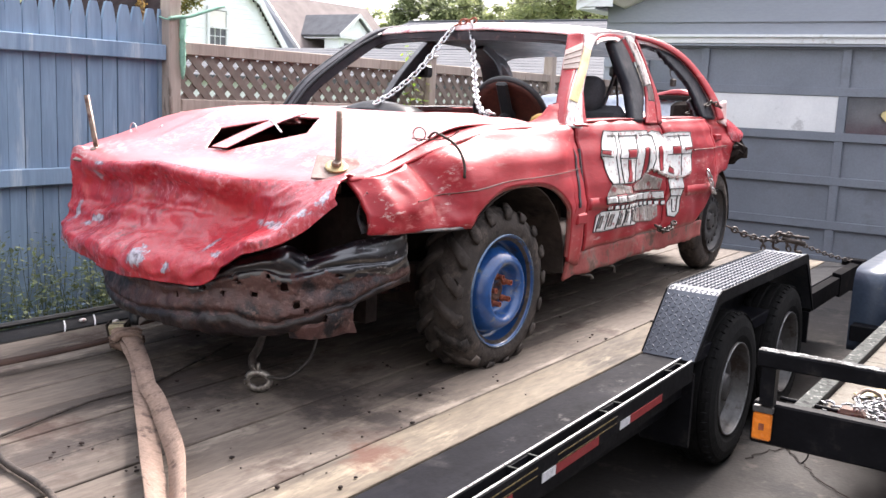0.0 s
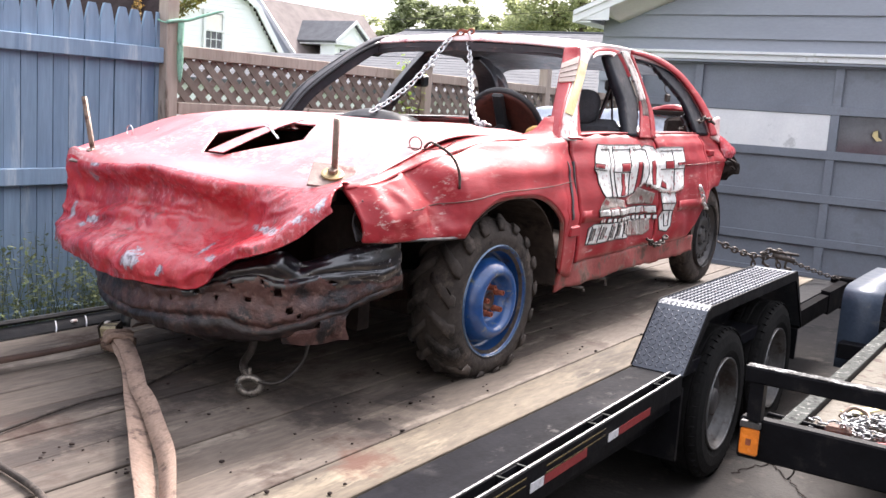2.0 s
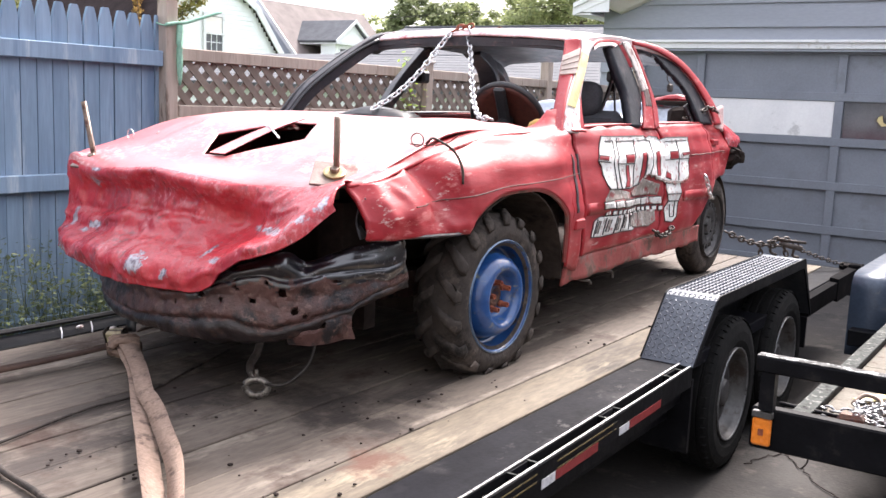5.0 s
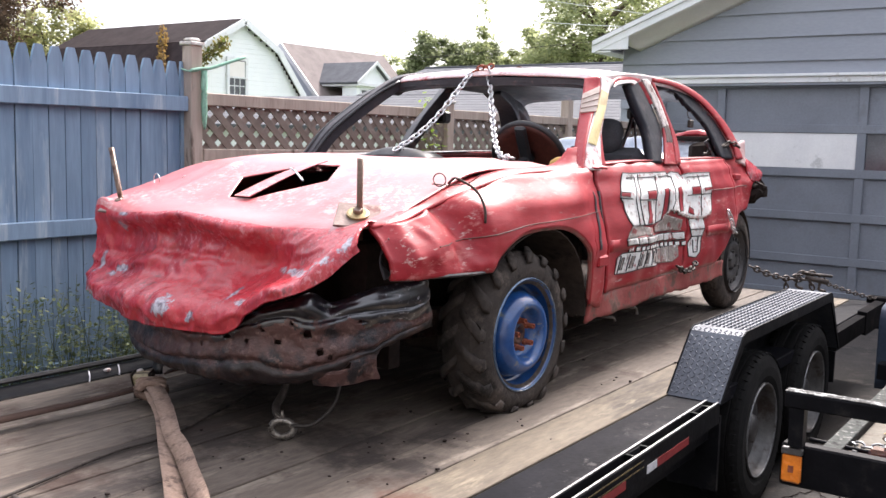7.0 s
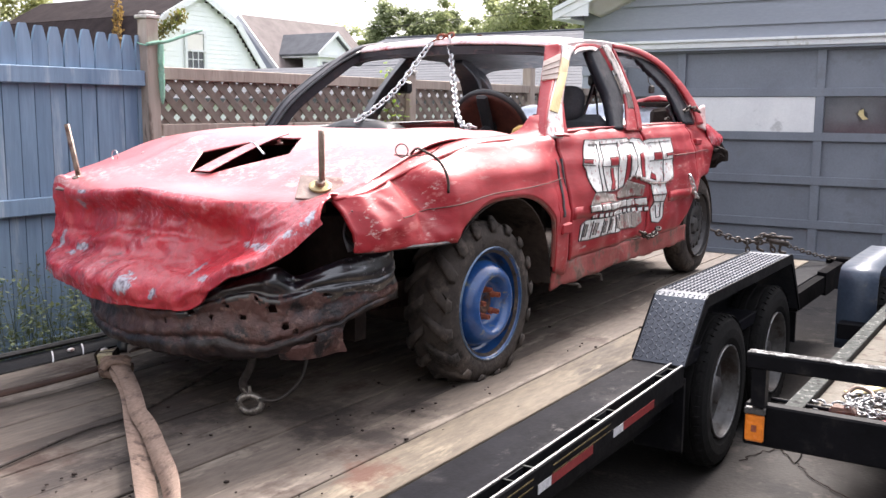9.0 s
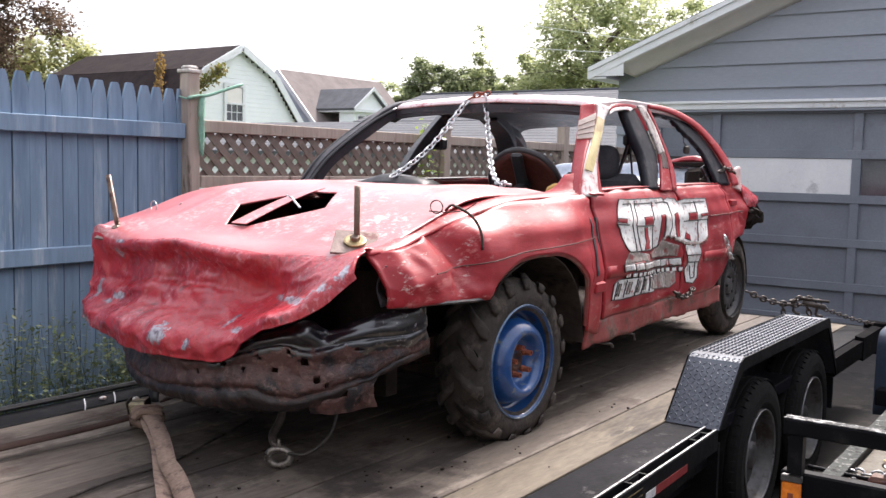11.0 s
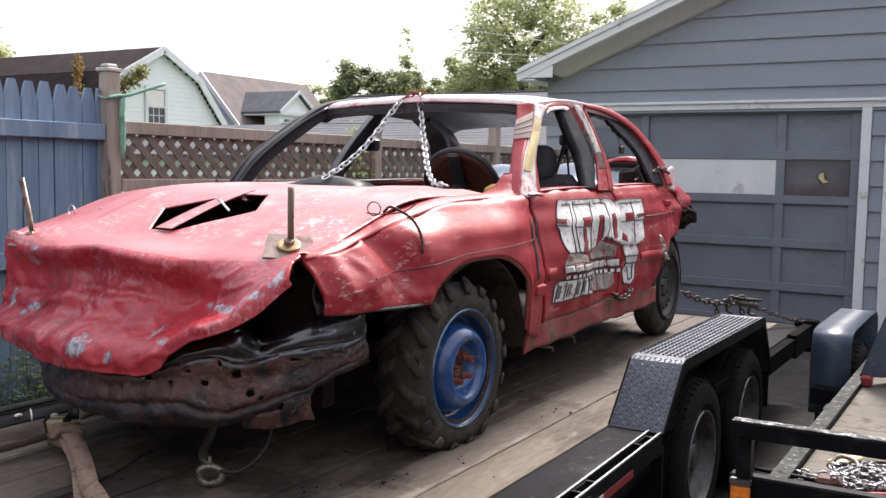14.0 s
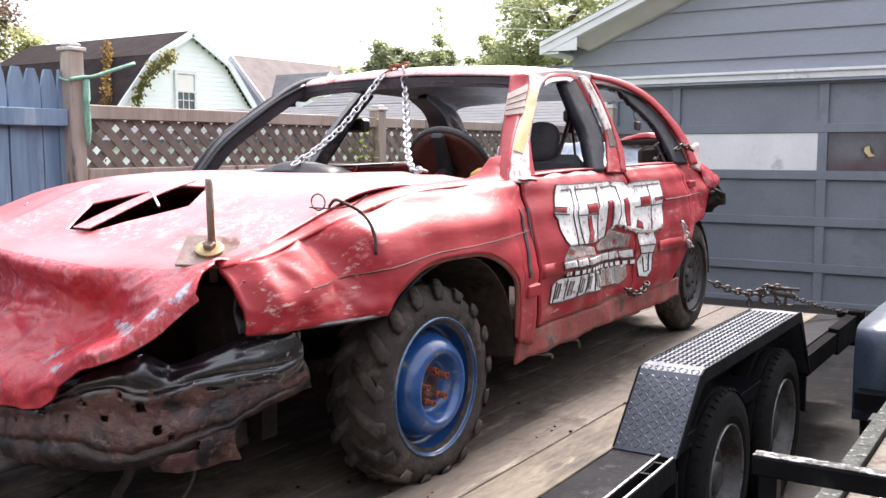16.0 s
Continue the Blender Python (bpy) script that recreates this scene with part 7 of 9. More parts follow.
bm = bmesh.new()
g = [[bm.verts.new(shell_pt(i / 180, j / 48)) for j in range(49)] for i in range(181)]
HOLES = ((0.74, 0.42, 0.016), (0.545, 0.30, 0.017), (0.66, 0.52, 0.010), (0.77, 0.60, 0.012), (0.625, 0.40, 0.010), (0.70, 0.36, 0.009), (0.59, 0.55, 0.009), (0.86, 0.4, 0.010), (0.48, 0.5, 0.010), (0.80, 0.70, 0.010))
HOLES = [(shell_pt(t, v), r) for t, v, r in HOLES]
for i in range(180):
    for j in range(48):
        mid = (g[i][j].co + g[i + 1][j + 1].co) / 2
        if any((mid - c).length < r for c, r in HOLES):
            continue
        f = bm.faces.new((g[i][j], g[i + 1][j], g[i + 1][j + 1], g[i][j + 1]))
        edge = j / 48 + 0.16 * noise.noise(Vector((i * 0.09, j * 0.14, 2))) + 0.09 * noise.noise(Vector((i * 0.4, j * 0.6, 7))) - max(0.0, (i - 140) / 40) * 0.30
        f.material_index = 0 if edge < 0.33 and i > 92 else 2 if j / 48 + 0.05 * noise.noise(Vector((i * 0.05, 0, 2))) > 0.79 else 1
bb = part("bumper", bm, [BUMPER, RUSTY, GRIMY_STEEL], car, "crushed black and rust-brown front bumper, bent into a bowl", smooth=True)
thick(bb, 0.008, 0.0)
# dark radiator support behind the torn hood edge, headlamp void
bm = bmesh.new()
bm_box(bm, -3.15, 2.50, 0.80, -1.98, 2.56, 1.30)
bm_box(bm, -2.05, 2.34, 1.03, -1.95, 2.52, 1.24)
part("radiator_support", bm, DARK_UNDER, car)
bm = bmesh.new()
secs = []
for k in (0.0, 0.35, 0.7, 1.0):
    y = 2.262 + 0.06 * k
    secs.append([(-1.812 - 0.01 * k, y + 0.012, 1.275), (-1.832 - 0.035 * k, y + 0.012, 1.255), (-1.846 - 0.045 * k, y + 0.010, 1.20), (-1.815 - 0.02 * k, y - 0.004, 1.148)])
bm.free()
bm, g = loft(secs, 6, 10)
thick(part("headlamp_bucket", bm, BLACK_BODY, car, "empty black headlamp opening", smooth=True), 0.006)
# torn brown bracket under the beam
bm = bmesh.new()
secs = [[(-1.99, 2.13, 0.89), (-1.985, 2.12, 0.86), (-1.985, 2.135, 0.825)], [(-1.94, 2.15, 0.91), (-1.935, 2.14, 0.87), (-1.94, 2.155, 0.825)], [(-1.88, 2.22, 0.935), (-1.875, 2.20, 0.88), (-1.885, 2.225, 0.828)], [(-1.845, 2.285, 0.95), (-1.845, 2.27, 0.89), (-1.85, 2.29, 0.835)]]
bm.free()
bm, g = loft(secs, 20, 12, lambda p: crumple(p, 0.010, 14, 3))
c = Vector((-1.905, 2.172, 0.885))
bmesh.ops.delete(bm, geom=[f for f in bm.faces if ((f.calc_center_median().x - c.x) / 0.024) ** 2 + ((f.calc_center_median().z - c.z) / 0.015) ** 2 < 1], context="FACES")
thick(part("torn_bracket", bm, RUSTY, car, "torn brown steel bracket with a hole", smooth=False), 0.006)

# -- cowl and dash --
bm, g = loft([[(xc(3.5) - 0.78, 3.50, 1.455), (xc(3.5) - 0.74, 3.60, 1.46), (xc(3.5) - 0.70, 3.72, 1.44)], [(xc(3.5), 3.44, 1.472), (xc(3.5), 3.56, 1.478), (xc(3.5), 3.70, 1.46)], [(xc(3.5) + 0.70, 3.50, 1.462), (xc(3.5) + 0.68, 3.60, 1.47), (xc(3.5) + 0.72, 3.72, 1.45)]], 20, 8)
thick(part("cowl", bm, BLACK_BODY, car, smooth=True), 0.02)
bm, g = loft([[(xc(3.6) + a, 3.56, 1.45 + h), (xc(3.6) + a, 3.63, 1.485 + h), (xc(3.6) + a, 3.75, 1.475 + h), (xc(3.6) + a, 3.80, 1.40), (xc(3.6) + a, 3.80, 1.20)] for a, h in ((-0.72, 0), (-0.45, 0.012), (-0.30, 0.045), (-0.1, 0.030), (0.02, 0.0), (0.5, -0.01), (0.72, -0.01))], 40, 20, lambda p: crumple(p, 0.010, 8))
thick(part("dashboard", bm, PLASTIC, car, "warped black dashboard", smooth=True), 0.01)
# steering wheel
cw = Vector((-2.30, 3.95, 1.50))
mw = Matrix.Translation(cw) @ Euler((radians(-62), 0, radians(4))).to_matrix().to_4x4()
swh = part("steering_wheel", tube(bmesh.new(), [mw @ Vector((0.180 * math.cos(a), 0.180 * math.sin(a), 0)) for a in [i * math.pi / 16 for i in range(32)]], 0.016, 8, closed=True), PLASTIC, car, "black steering wheel with burnt brown padding", smooth=True)
bm = bmesh.new()
lathe(bm, [(0.01, 0.001), (0.015, 0.06), (0.0, 0.14), (-0.012, 0.178)], 24, "z")
bmesh.ops.transform(bm, matrix=mw, verts=bm.verts)
thick(part("padding", bm, SOOT_RED, swh, "burnt brown padding", smooth=True), 0.004)
bm = bmesh.new()
bm_box(bm, -0.03, -0.18, -0.045, 0.03, 0.0, -0.02, 0.01, mw)
part("spoke", bm, PLASTIC, swh)
part("column", tube(bmesh.new(), [cw, cw + Vector((0, -0.28, -0.13))], 0.03, 8), PLASTIC, swh)
bm = bmesh.new()
vs = bmesh.ops.create_icosphere(bm, subdivisions=2, radius=0.05)["verts"]
for v in vs:
    v.co = crumple(Vector((-1.985 + v.co.x * 1.3, 3.70 + v.co.y, 1.478 + v.co.z * 0.8)), 0.012, 20)
part("foam_lump", bm, FOAM, car, "ochre foam lump on the dash", smooth=True)

# -- roof and pillars --
secs = []
for y, zc, zs, hw in ((4.035, 1.896, 1.850, 0.598), (4.06, 1.918, 1.870, 0.600), (4.14, 1.935, 1.885, 0.600), (4.45, 1.952, 1.905, 0.595), (4.85, 1.950, 1.903, 0.585), (5.2, 1.925, 1.878, 0.575), (5.42, 1.885, 1.84, 0.565)):
    x = xc(y)
    secs.append([(x - hw, y, zs), (x - hw * 0.88, y, zs + (zc - zs) * 0.55), (x - hw * 0.45, y, zc - 0.006), (x, y, zc), (x + hw * 0.45, y, zc - 0.006), (x + hw * 0.88, y, zs + (zc - zs) * 0.55), (x + hw, y, zs)])
bm, g = loft(secs, 40, 40, lambda p: crumple(p, 0.006, 5))
roof = thick(part("roof", bm, ROOF_GLARE, car, "faded red roof panel, sky glare painted into its colour", smooth=True), 0.01)
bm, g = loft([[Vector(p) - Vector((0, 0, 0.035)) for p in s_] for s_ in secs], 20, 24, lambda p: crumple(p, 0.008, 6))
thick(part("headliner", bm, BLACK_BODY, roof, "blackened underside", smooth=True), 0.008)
bm = bmesh.new()
tube(bm, curve_pts([Vector(p) + Vector((0, 0.030, -0.030)) for p in secs[0]], 30), 0.03, 6, flat=(0.05, 0.040))
part("windscreen_header", bm, BLACK_BODY, roof)


bm = bmesh.new()
lathe(bm, [(-0.02, 0.014), (0.012, 0.014), (0.018, 0.009), (0.018, 0.001)], 8, "z", (-2.67, 4.45, 1.955))
part("roof_bolt", bm, RUST_DARK, roof, "dark bolt head on the roof")


def pillar(name, pts, w, h, mat, label="", n=18):
    bm = bmesh.new()
    tube(bm, curve_pts(pts, n), 0.03, 6, flat=(w, h))
    ob = part(name, bm, mat, car, label)
    md = ob.modifiers.new("edge", "BEVEL")
    md.width, md.segments = 0.006, 2
    return ob


for s in (1, -1):
    x0 = xc(3.6)
    if s < 0:
        pillar("front_pillar", [(x0 - 0.720, 3.54, 1.462), (x0 - 0.685, 3.66, 1.605), (x0 - 0.63, 3.90, 1.770), (x0 - 0.585, 4.06, 1.865), (x0 - 0.565, 4.25, 1.90)], 0.055, 0.070, BLACK_BODY, "black scraped front pillar")
        for dx, dy in ((-0.035, -0.028), (0.030, -0.030)):
            bm = bmesh.new()
            tube(bm, curve_pts([(x0 - 0.720 + dx, 3.54 + dy, 1.475), (x0 - 0.685 + dx, 3.66 + dy, 1.615), (x0 - 0.63 + dx, 3.90 + dy, 1.785), (x0 - 0.585 + dx, 4.06 + dy, 1.872)], 16), 0.009, 6)
            part("pillar_seal", bm, PLASTIC, car, smooth=True)
    # roof rail over the doors
    pillar("roof_rail", [(xc(4.1) + s * 0.590, 4.06, 1.865), (xc(4.4) + s * 0.592, 4.40, 1.899), (xc(4.8) + s * 0.588, 4.80, 1.901), (xc(5.2) + s * 0.590, 5.22, 1.872), (xc(5.5) + s * 0.615, 5.50, 1.780), (xc(5.7) + s * 0.67, 5.70, 1.650), (xc(5.9) + s * 0.70, 5.84, 1.53)], 0.034, 0.040, ROOF_GLARE if s > 0 else BLACK_BODY, "faded roof rail with painted sky glare, running into the rear pillar" if s > 0 else "black far roof rail", 30)
    if s < 0:
        pillar("rear_pillar_inner", [(xc(5.2) - 0.555, 5.14, 1.865), (xc(5.5) - 0.58, 5.44, 1.76), (xc(5.7) - 0.65, 5.68, 1.60), (xc(5.7) - 0.69, 5.80, 1.50)], 0.05, 0.05, BLACK_BODY, "black inner rear pillar", 20)
        pillar("centre_pillar", [(xc(4.6) - 0.755, 4.36, 1.49), (xc(4.6) - 0.69, 4.47, 1.68), (xc(4.6) - 0.60, 4.60, 1.87)], 0.095, 0.06, BLACK_BODY, "black centre pillar")
        pillar("door_frame", [(xc(4.65) - 0.780, 4.44, 1.49), (xc(4.65) - 0.715, 4.54, 1.66), (xc(4.6) - 0.605, 4.64, 1.885)], 0.03, 0.035, BLACK_BODY, "blackened door frame")
        pillar("rear_post", [(xc(5.3) - 0.66, 5.42, 1.46), (xc(5.3) - 0.62, 5.36, 1.66), (xc(5.2) - 0.58, 5.22, 1.80), (xc(5.1) - 0.56, 5.02, 1.885)], 0.12, 0.06, BLACK_BODY, "broad black rear post")
        m = Matrix.Translation((xc(4.6) - 0.66, 4.60, 1.705))
        part("door_mirror", box(-0.07, -0.03, -0.035, 0.05, 0.04, 0.035, 0.012, m), PLASTIC, car, "broken black mirror stub")


def glass_x(y, z):
    """The leaning plane of the side windows."""
    return xc(y) + 0.762 - 0.157 * (z - 1.49) / 0.395


def frame_band(name, edge_a, edge_b, mat, label="", off=0.0, t=0.010, rough=0.0, n=40, bow=0.0, off_b=None):
    """A pressed steel strip of the window surround, between two curves given in (y, z)."""
    pa, pb = ([(0, *q) for q in e] for e in (edge_a, edge_b))
    ca, cb = curve_pts(pa, n), curve_pts(pb, n)
    bm = bmesh.new()
    rows = []
    for i in range(n + 1):
        row = []
        for j in range(7):
            q = ca[i].lerp(cb[i], j / 6)
            if rough and j == 6:
                q += Vector((0, rough * noise.noise((i * 0.9, 3.1, 0)), rough * noise.noise((i * 0.9, 8.7, 0))))
            bulge = bow * (1 - (2 * j / 6 - 1) ** 2)
            depth = off if off_b is None else off + (off_b - off) * j / 6
            row.append(bm.verts.new(Vector((glass_x(q.y, q.z) + depth + bulge, q.y, q.z))))
        rows.append(row)
    for i in range(n):
        for j in range(6):
            bm.faces.new((rows[i][j], rows[i + 1][j], rows[i + 1][j + 1], rows[i][j + 1]))
    return thick(part(name, bm, mat, car, label, smooth=True), t, 0.0)


# window surrounds of the driver's side, from the front door's head to the rear arch
B_IN = [(4.376, 1.863), (4.382, 1.802), (4.396, 1.723), (4.419, 1.640), (4.393, 1.564), (4.358, 1.485)]
B_OUT = [(4.459, 1.878), (4.522, 1.825), (4.561, 1.770), (4.584, 1.711), (4.598, 1.642), (4.574, 1.588), (4.487, 1.482)]
F_EDGE = [(4.524, 1.897), (4.565, 1.845), (4.596, 1.781), (4.612, 1.727), (4.623, 1.662), (4.580, 1.588), (4.490, 1.482)]
GAP_A = [(4.632, 1.904), (4.659, 1.857), (4.688, 1.803), (4.701, 1.745), (4.709, 1.674), (4.688, 1.588), (4.637, 1.480)]
GAP_B = [(4.660, 1.904), (4.683, 1.859), (4.705, 1.804), (4.717, 1.745), (4.725, 1.674), (4.704, 1.588), (4.652, 1.480)]
R_EDGE = [(4.698, 1.902), (4.712, 1.858), (4.730, 1.802), (4.742, 1.746), (4.760, 1.675), (4.766, 1.588), (4.711, 1.480)]
ARC_OUT = [(4.669, 1.919), (4.941, 1.918), (5.185, 1.899), (5.421, 1.848), (5.600, 1.767), (5.719, 1.688), (5.801, 1.588), (5.800, 1.503)]
ARC_MID = [(4.670, 1.898), (4.917, 1.892), (5.126, 1.869), (5.332, 1.825), (5.507, 1.745), (5.603, 1.662), (5.674, 1.575), (5.680, 1.500)]
ARC_IN = [(4.692, 1.872), (4.877, 1.866), (5.042, 1.848), (5.127, 1.802), (5.272, 1.740), (5.368, 1.679), (5.420, 1.588), (5.450, 1.505)]
HEAD_OUT = [(4.142, 1.861), (4.213, 1.882), (4.319, 1.898), (4.441, 1.906), (4.524, 1.897)]
HEAD_IN = [(4.153, 1.848), (4.224, 1.869), (4.320, 1.879), (4.412, 1.885), (4.459, 1.878)]
HEAD_LIP = [(4.142, 1.834), (4.209, 1.851), (4.308, 1.864), (4.381, 1.869), (4.411, 1.863)]
SKIN_L = [(4.037, 1.877), (4.008, 1.833), (3.944, 1.775), (3.886, 1.737), (3.818, 1.692), (3.737, 1.633), (3.653, 1.562), (3.596, 1.503), (3.561, 1.467)]
SKIN_R = [(4.187, 1.864), (4.113, 1.837), (4.044, 1.795), (3.970, 1.733), (3.901, 1.677), (3.840, 1.623), (3.794, 1.575), (3.756, 1.520), (3.729, 1.462)]
FACE_IN = [(4.009, 1.867), (3.975, 1.834), (3.931, 1.788), (3.848, 1.707), (3.752, 1.613), (3.666, 1.531), (3.600, 1.469)]
FLANGE = [(3.852, 1.617), (3.825, 1.567), (3.802, 1.519), (3.789, 1.475)]
frame_band("door_head", HEAD_OUT, HEAD_IN, RED, "faded red head of the front door frame", 0.002, bow=0.003)
frame_band("door_head_lip", HEAD_IN, HEAD_LIP, CHALK_GLARE, "pale scraped lip of the door frame", 0.004)
frame_band("front_pillar_outer", SKIN_L, SKIN_R, CHALK_GLARE, "outer pillar skin, sun glare painted as pale colour", 0.002, 0.012, bow=0.004)
frame_band("front_pillar", FACE_IN, SKIN_L, RED, "faded red front pillar", -0.07, 0.014, bow=-0.004, off_b=0.0)
frame_band("pillar_flange", SKIN_R[5:], FLANGE, RED, "scraped red flange of the pillar", -0.002, 0.006, 0.004)
frame_band("centre_pillar", B_IN, F_EDGE, PILLAR_BLACK, "black centre pillar", -0.030, 0.035, 0.02, bow=0.010)
frame_band("centre_pillar_rib", [(a + 0.045, b) for a, b in B_IN], [(a + 0.062, b) for a, b in B_IN], PLASTIC, "", -0.012, 0.006)
frame_band("door_frame", B_OUT[:3], F_EDGE[:3], RED, "scraped red rear edge of the front door frame", -0.022, 0.010, off_b=0.0)
frame_band("door_frame_edge", F_EDGE[:5], GAP_A[:5], SCRAPED, "bare scraped door frame edge", 0.002, bow=0.003)
frame_band("door_frame_foot", F_EDGE[4:], GAP_A[4:], RED, "scraped red foot of the door frame", 0.0, bow=0.003)
frame_band("door_frame_patch", [(4.645, 1.765), (4.652, 1.725), (4.655, 1.690)], [(4.694, 1.775), (4.701, 1.735), (4.704, 1.685)], RED, "red paint left on the door frame", 0.006, 0.003, 0.008, 14)
frame_band("door_frame_scuff", [(4.634, 1.672), (4.622, 1.63), (4.600, 1.590)], [(4.705, 1.672), (4.700, 1.63), (4.688, 1.590)], RUSTY, "burnt grey patch on the door frame", 0.007, 0.003, 0.010, 14)
frame_band("frame_gap", GAP_A, GAP_B, DARK_UNDER, "", -0.010, 0.006)
frame_band("rear_door_frame", GAP_B, R_EDGE, RED, "scraped red front edge of the rear door frame", 0.0, bow=0.002)
frame_band("rear_arch", ARC_OUT, ARC_MID, RED, "red arch over the rear window", 0.004, bow=0.005)
frame_band("rear_arch_lining", ARC_MID, ARC_IN, PILLAR_BLACK, "torn black lining inside the rear window arch", -0.022, 0.020, 0.022)
frame_band("quarter_lining", [(5.52, 1.63), (5.56, 1.58), (5.62, 1.51)], [(5.36, 1.60), (5.40, 1.55), (5.42, 1.50)], BLACK_BODY, "torn black trim in the window corner", -0.05, 0.012, 0.02, 14)
bm = bmesh.new()
tube(bm, [(glass_x(5.17, 1.76) - 0.03, 5.17, 1.765), (glass_x(5.17, 1.74) - 0.03, 5.165, 1.735), (glass_x(5.17, 1.7) - 0.03, 5.172, 1.715)], 0.003, 5)
bm_box(bm, glass_x(5.17, 1.7) - 0.04, 5.14, 1.675, glass_x(5.17, 1.7) - 0.022, 5.20, 1.718, 0.006)
part("hanging_clip", bm, RUST_CHAIN, car, "bent steel clip hanging in the rear window")
# rear bulkhead, shelf and crushed trunk
bm, g = loft([[(x, 5.42, 1.40 + h), (x, 5.70, 1.44 + h), (x, 5.92, 1.515 + h), (x, 6.02, 1.545 + h), (x, 6.04, 1.600 + h), (x, 6.07, 1.610 + h), (x, 6.12, 1.45)] for x, h in ((-3.28, -0.02), (-3.0, 0.0), (-2.76, 0.0), (-2.50, 0.004), (-2.36, -0.02), (-2.25, 0.0), (-2.10, -0.03))], 40, 24, lambda p: crumple(p, 0.014, 7))
thick(part("rear_shelf", bm, PALE_BLUE, car, "pale blue crushed rear deck", smooth=True), 0.01)
bm, g = loft([[(-2.46, 6.02, 1.618), (-2.46, 6.07, 1.632), (-2.46, 6.22, 1.60)], [(-2.37, 6.00, 1.640), (-2.37, 6.05, 1.664), (-2.37, 6.22, 1.63)], [(-2.27, 6.00, 1.650), (-2.27, 6.05, 1.676), (-2.27, 6.22, 1.64)], [(-2.12, 6.00, 1.640), (-2.12, 6.05, 1.664), (-2.12, 6.22, 1.62)]], 24, 10, lambda p: crumple(p, 0.008, 9))
thick(part("trunk_lid", bm, RED, car, "folded red trunk lid", smooth=True), 0.012)
bm = bmesh.new()
for nm, b in (("trunk_seal", (-2.44, 5.985, 1.605, -2.13, 6.03, 1.634, 0.006)), ("trunk_hinge", (-2.25, 5.80, 1.46, -2.10, 5.96, 1.60, 0.03)), ("torn_trim", (-3.0, 5.95, 1.545, -2.83, 5.975, 1.572, 0.006))):
    bm = box(*b)
    for v in bm.verts:
        v.co = crumple(v.co, 0.018, 9)
    part(nm, bm, DARK_UNDER, car)
bm = bmesh.new()
bm_box(bm, xc(6) - 0.6, 5.95, 1.02, xc(6) + 0.48, 6.12, 1.36, 0.03)
for v in bm.verts:
    v.co = crumple(v.co, 0.03, 3)
part("crushed_tail", bm, RED, car)
# torn tail: pale lamp corner, hanging red sheet, black rubber
bm = bmesh.new()
secs = [[side_pt(5.74, 1.48, 0.03), side_pt(5.76, 1.54, 0.045), side_pt(5.78, 1.60, 0.03)], [side_pt(5.84, 1.47, 0.045), side_pt(5.88, 1.53, 0.05), side_pt(5.88, 1.61, 0.04)], [side_pt(5.94, 1.45, 0.0), side_pt(5.97, 1.50, 0.02), side_pt(5.96, 1.57, 0.02)]]
bm.free()
bm, g = loft(secs, 10, 10, lambda p: crumple(p, 0.012, 12))
thick(part("torn_corner", bm, PALE_PINK, car, "pale bent corner of the tail", smooth=True), 0.012)
bm, g = loft([[side_pt(5.86, 1.53, 0.02), side_pt(5.87, 1.44, 0.03), side_pt(5.88, 1.36, 0.02)], [side_pt(5.98, 1.49, 0.03), side_pt(6.00, 1.42, 0.05), side_pt(5.98, 1.36, 0.03)], [side_pt(6.09, 1.45, 0.01), side_pt(6.14, 1.41, 0.03), side_pt(6.08, 1.37, 0.01)]], 12, 10, lambda p: crumple(p, 0.012, 12, 4))
thick(part("tail_lamp", bm, RED_NOSE, car, "cracked red tail lamp hanging loose", smooth=True), 0.01)
bm = bmesh.new()
vs = bmesh.ops.create_icosphere(bm, subdivisions=3, radius=0.075)["verts"]
for v in vs:
    v.co = crumple(side_pt(5.98, 1.305, -0.0) + Vector((v.co.x, v.co.y * 1.2, v.co.z * 0.85)), 0.055, 19)
part("rear_bumper_end", bm, DARK_UNDER, car, "ragged black bumper end", smooth=False)

# bits hanging under the sill
for y, z, l in ((4.03, 0.856, 0.022), (3.76, 0.85, 0.008)):
    bm = bmesh.new()
    p = side_pt(y, z, -0.01)
    tube(bm, curve_pts([p + Vector((-0.05, -0.10, 0.01)), p + Vector((0, -0.03, -0.012)), p + Vector((0.012, 0.02, -0.02)), p + Vector((0.012, 0.035, -0.02 - l))], 12), 0.006, 6)
    tube(bm, [p + Vector((0.012, 0.035, -0.02 - l)), p + Vector((0.012, 0.036, -0.030 - l))], 0.009, 7)
    part("hanging_hook", bm, RUST_CHAIN, car, "rusty hook hanging under the sill", smooth=True)

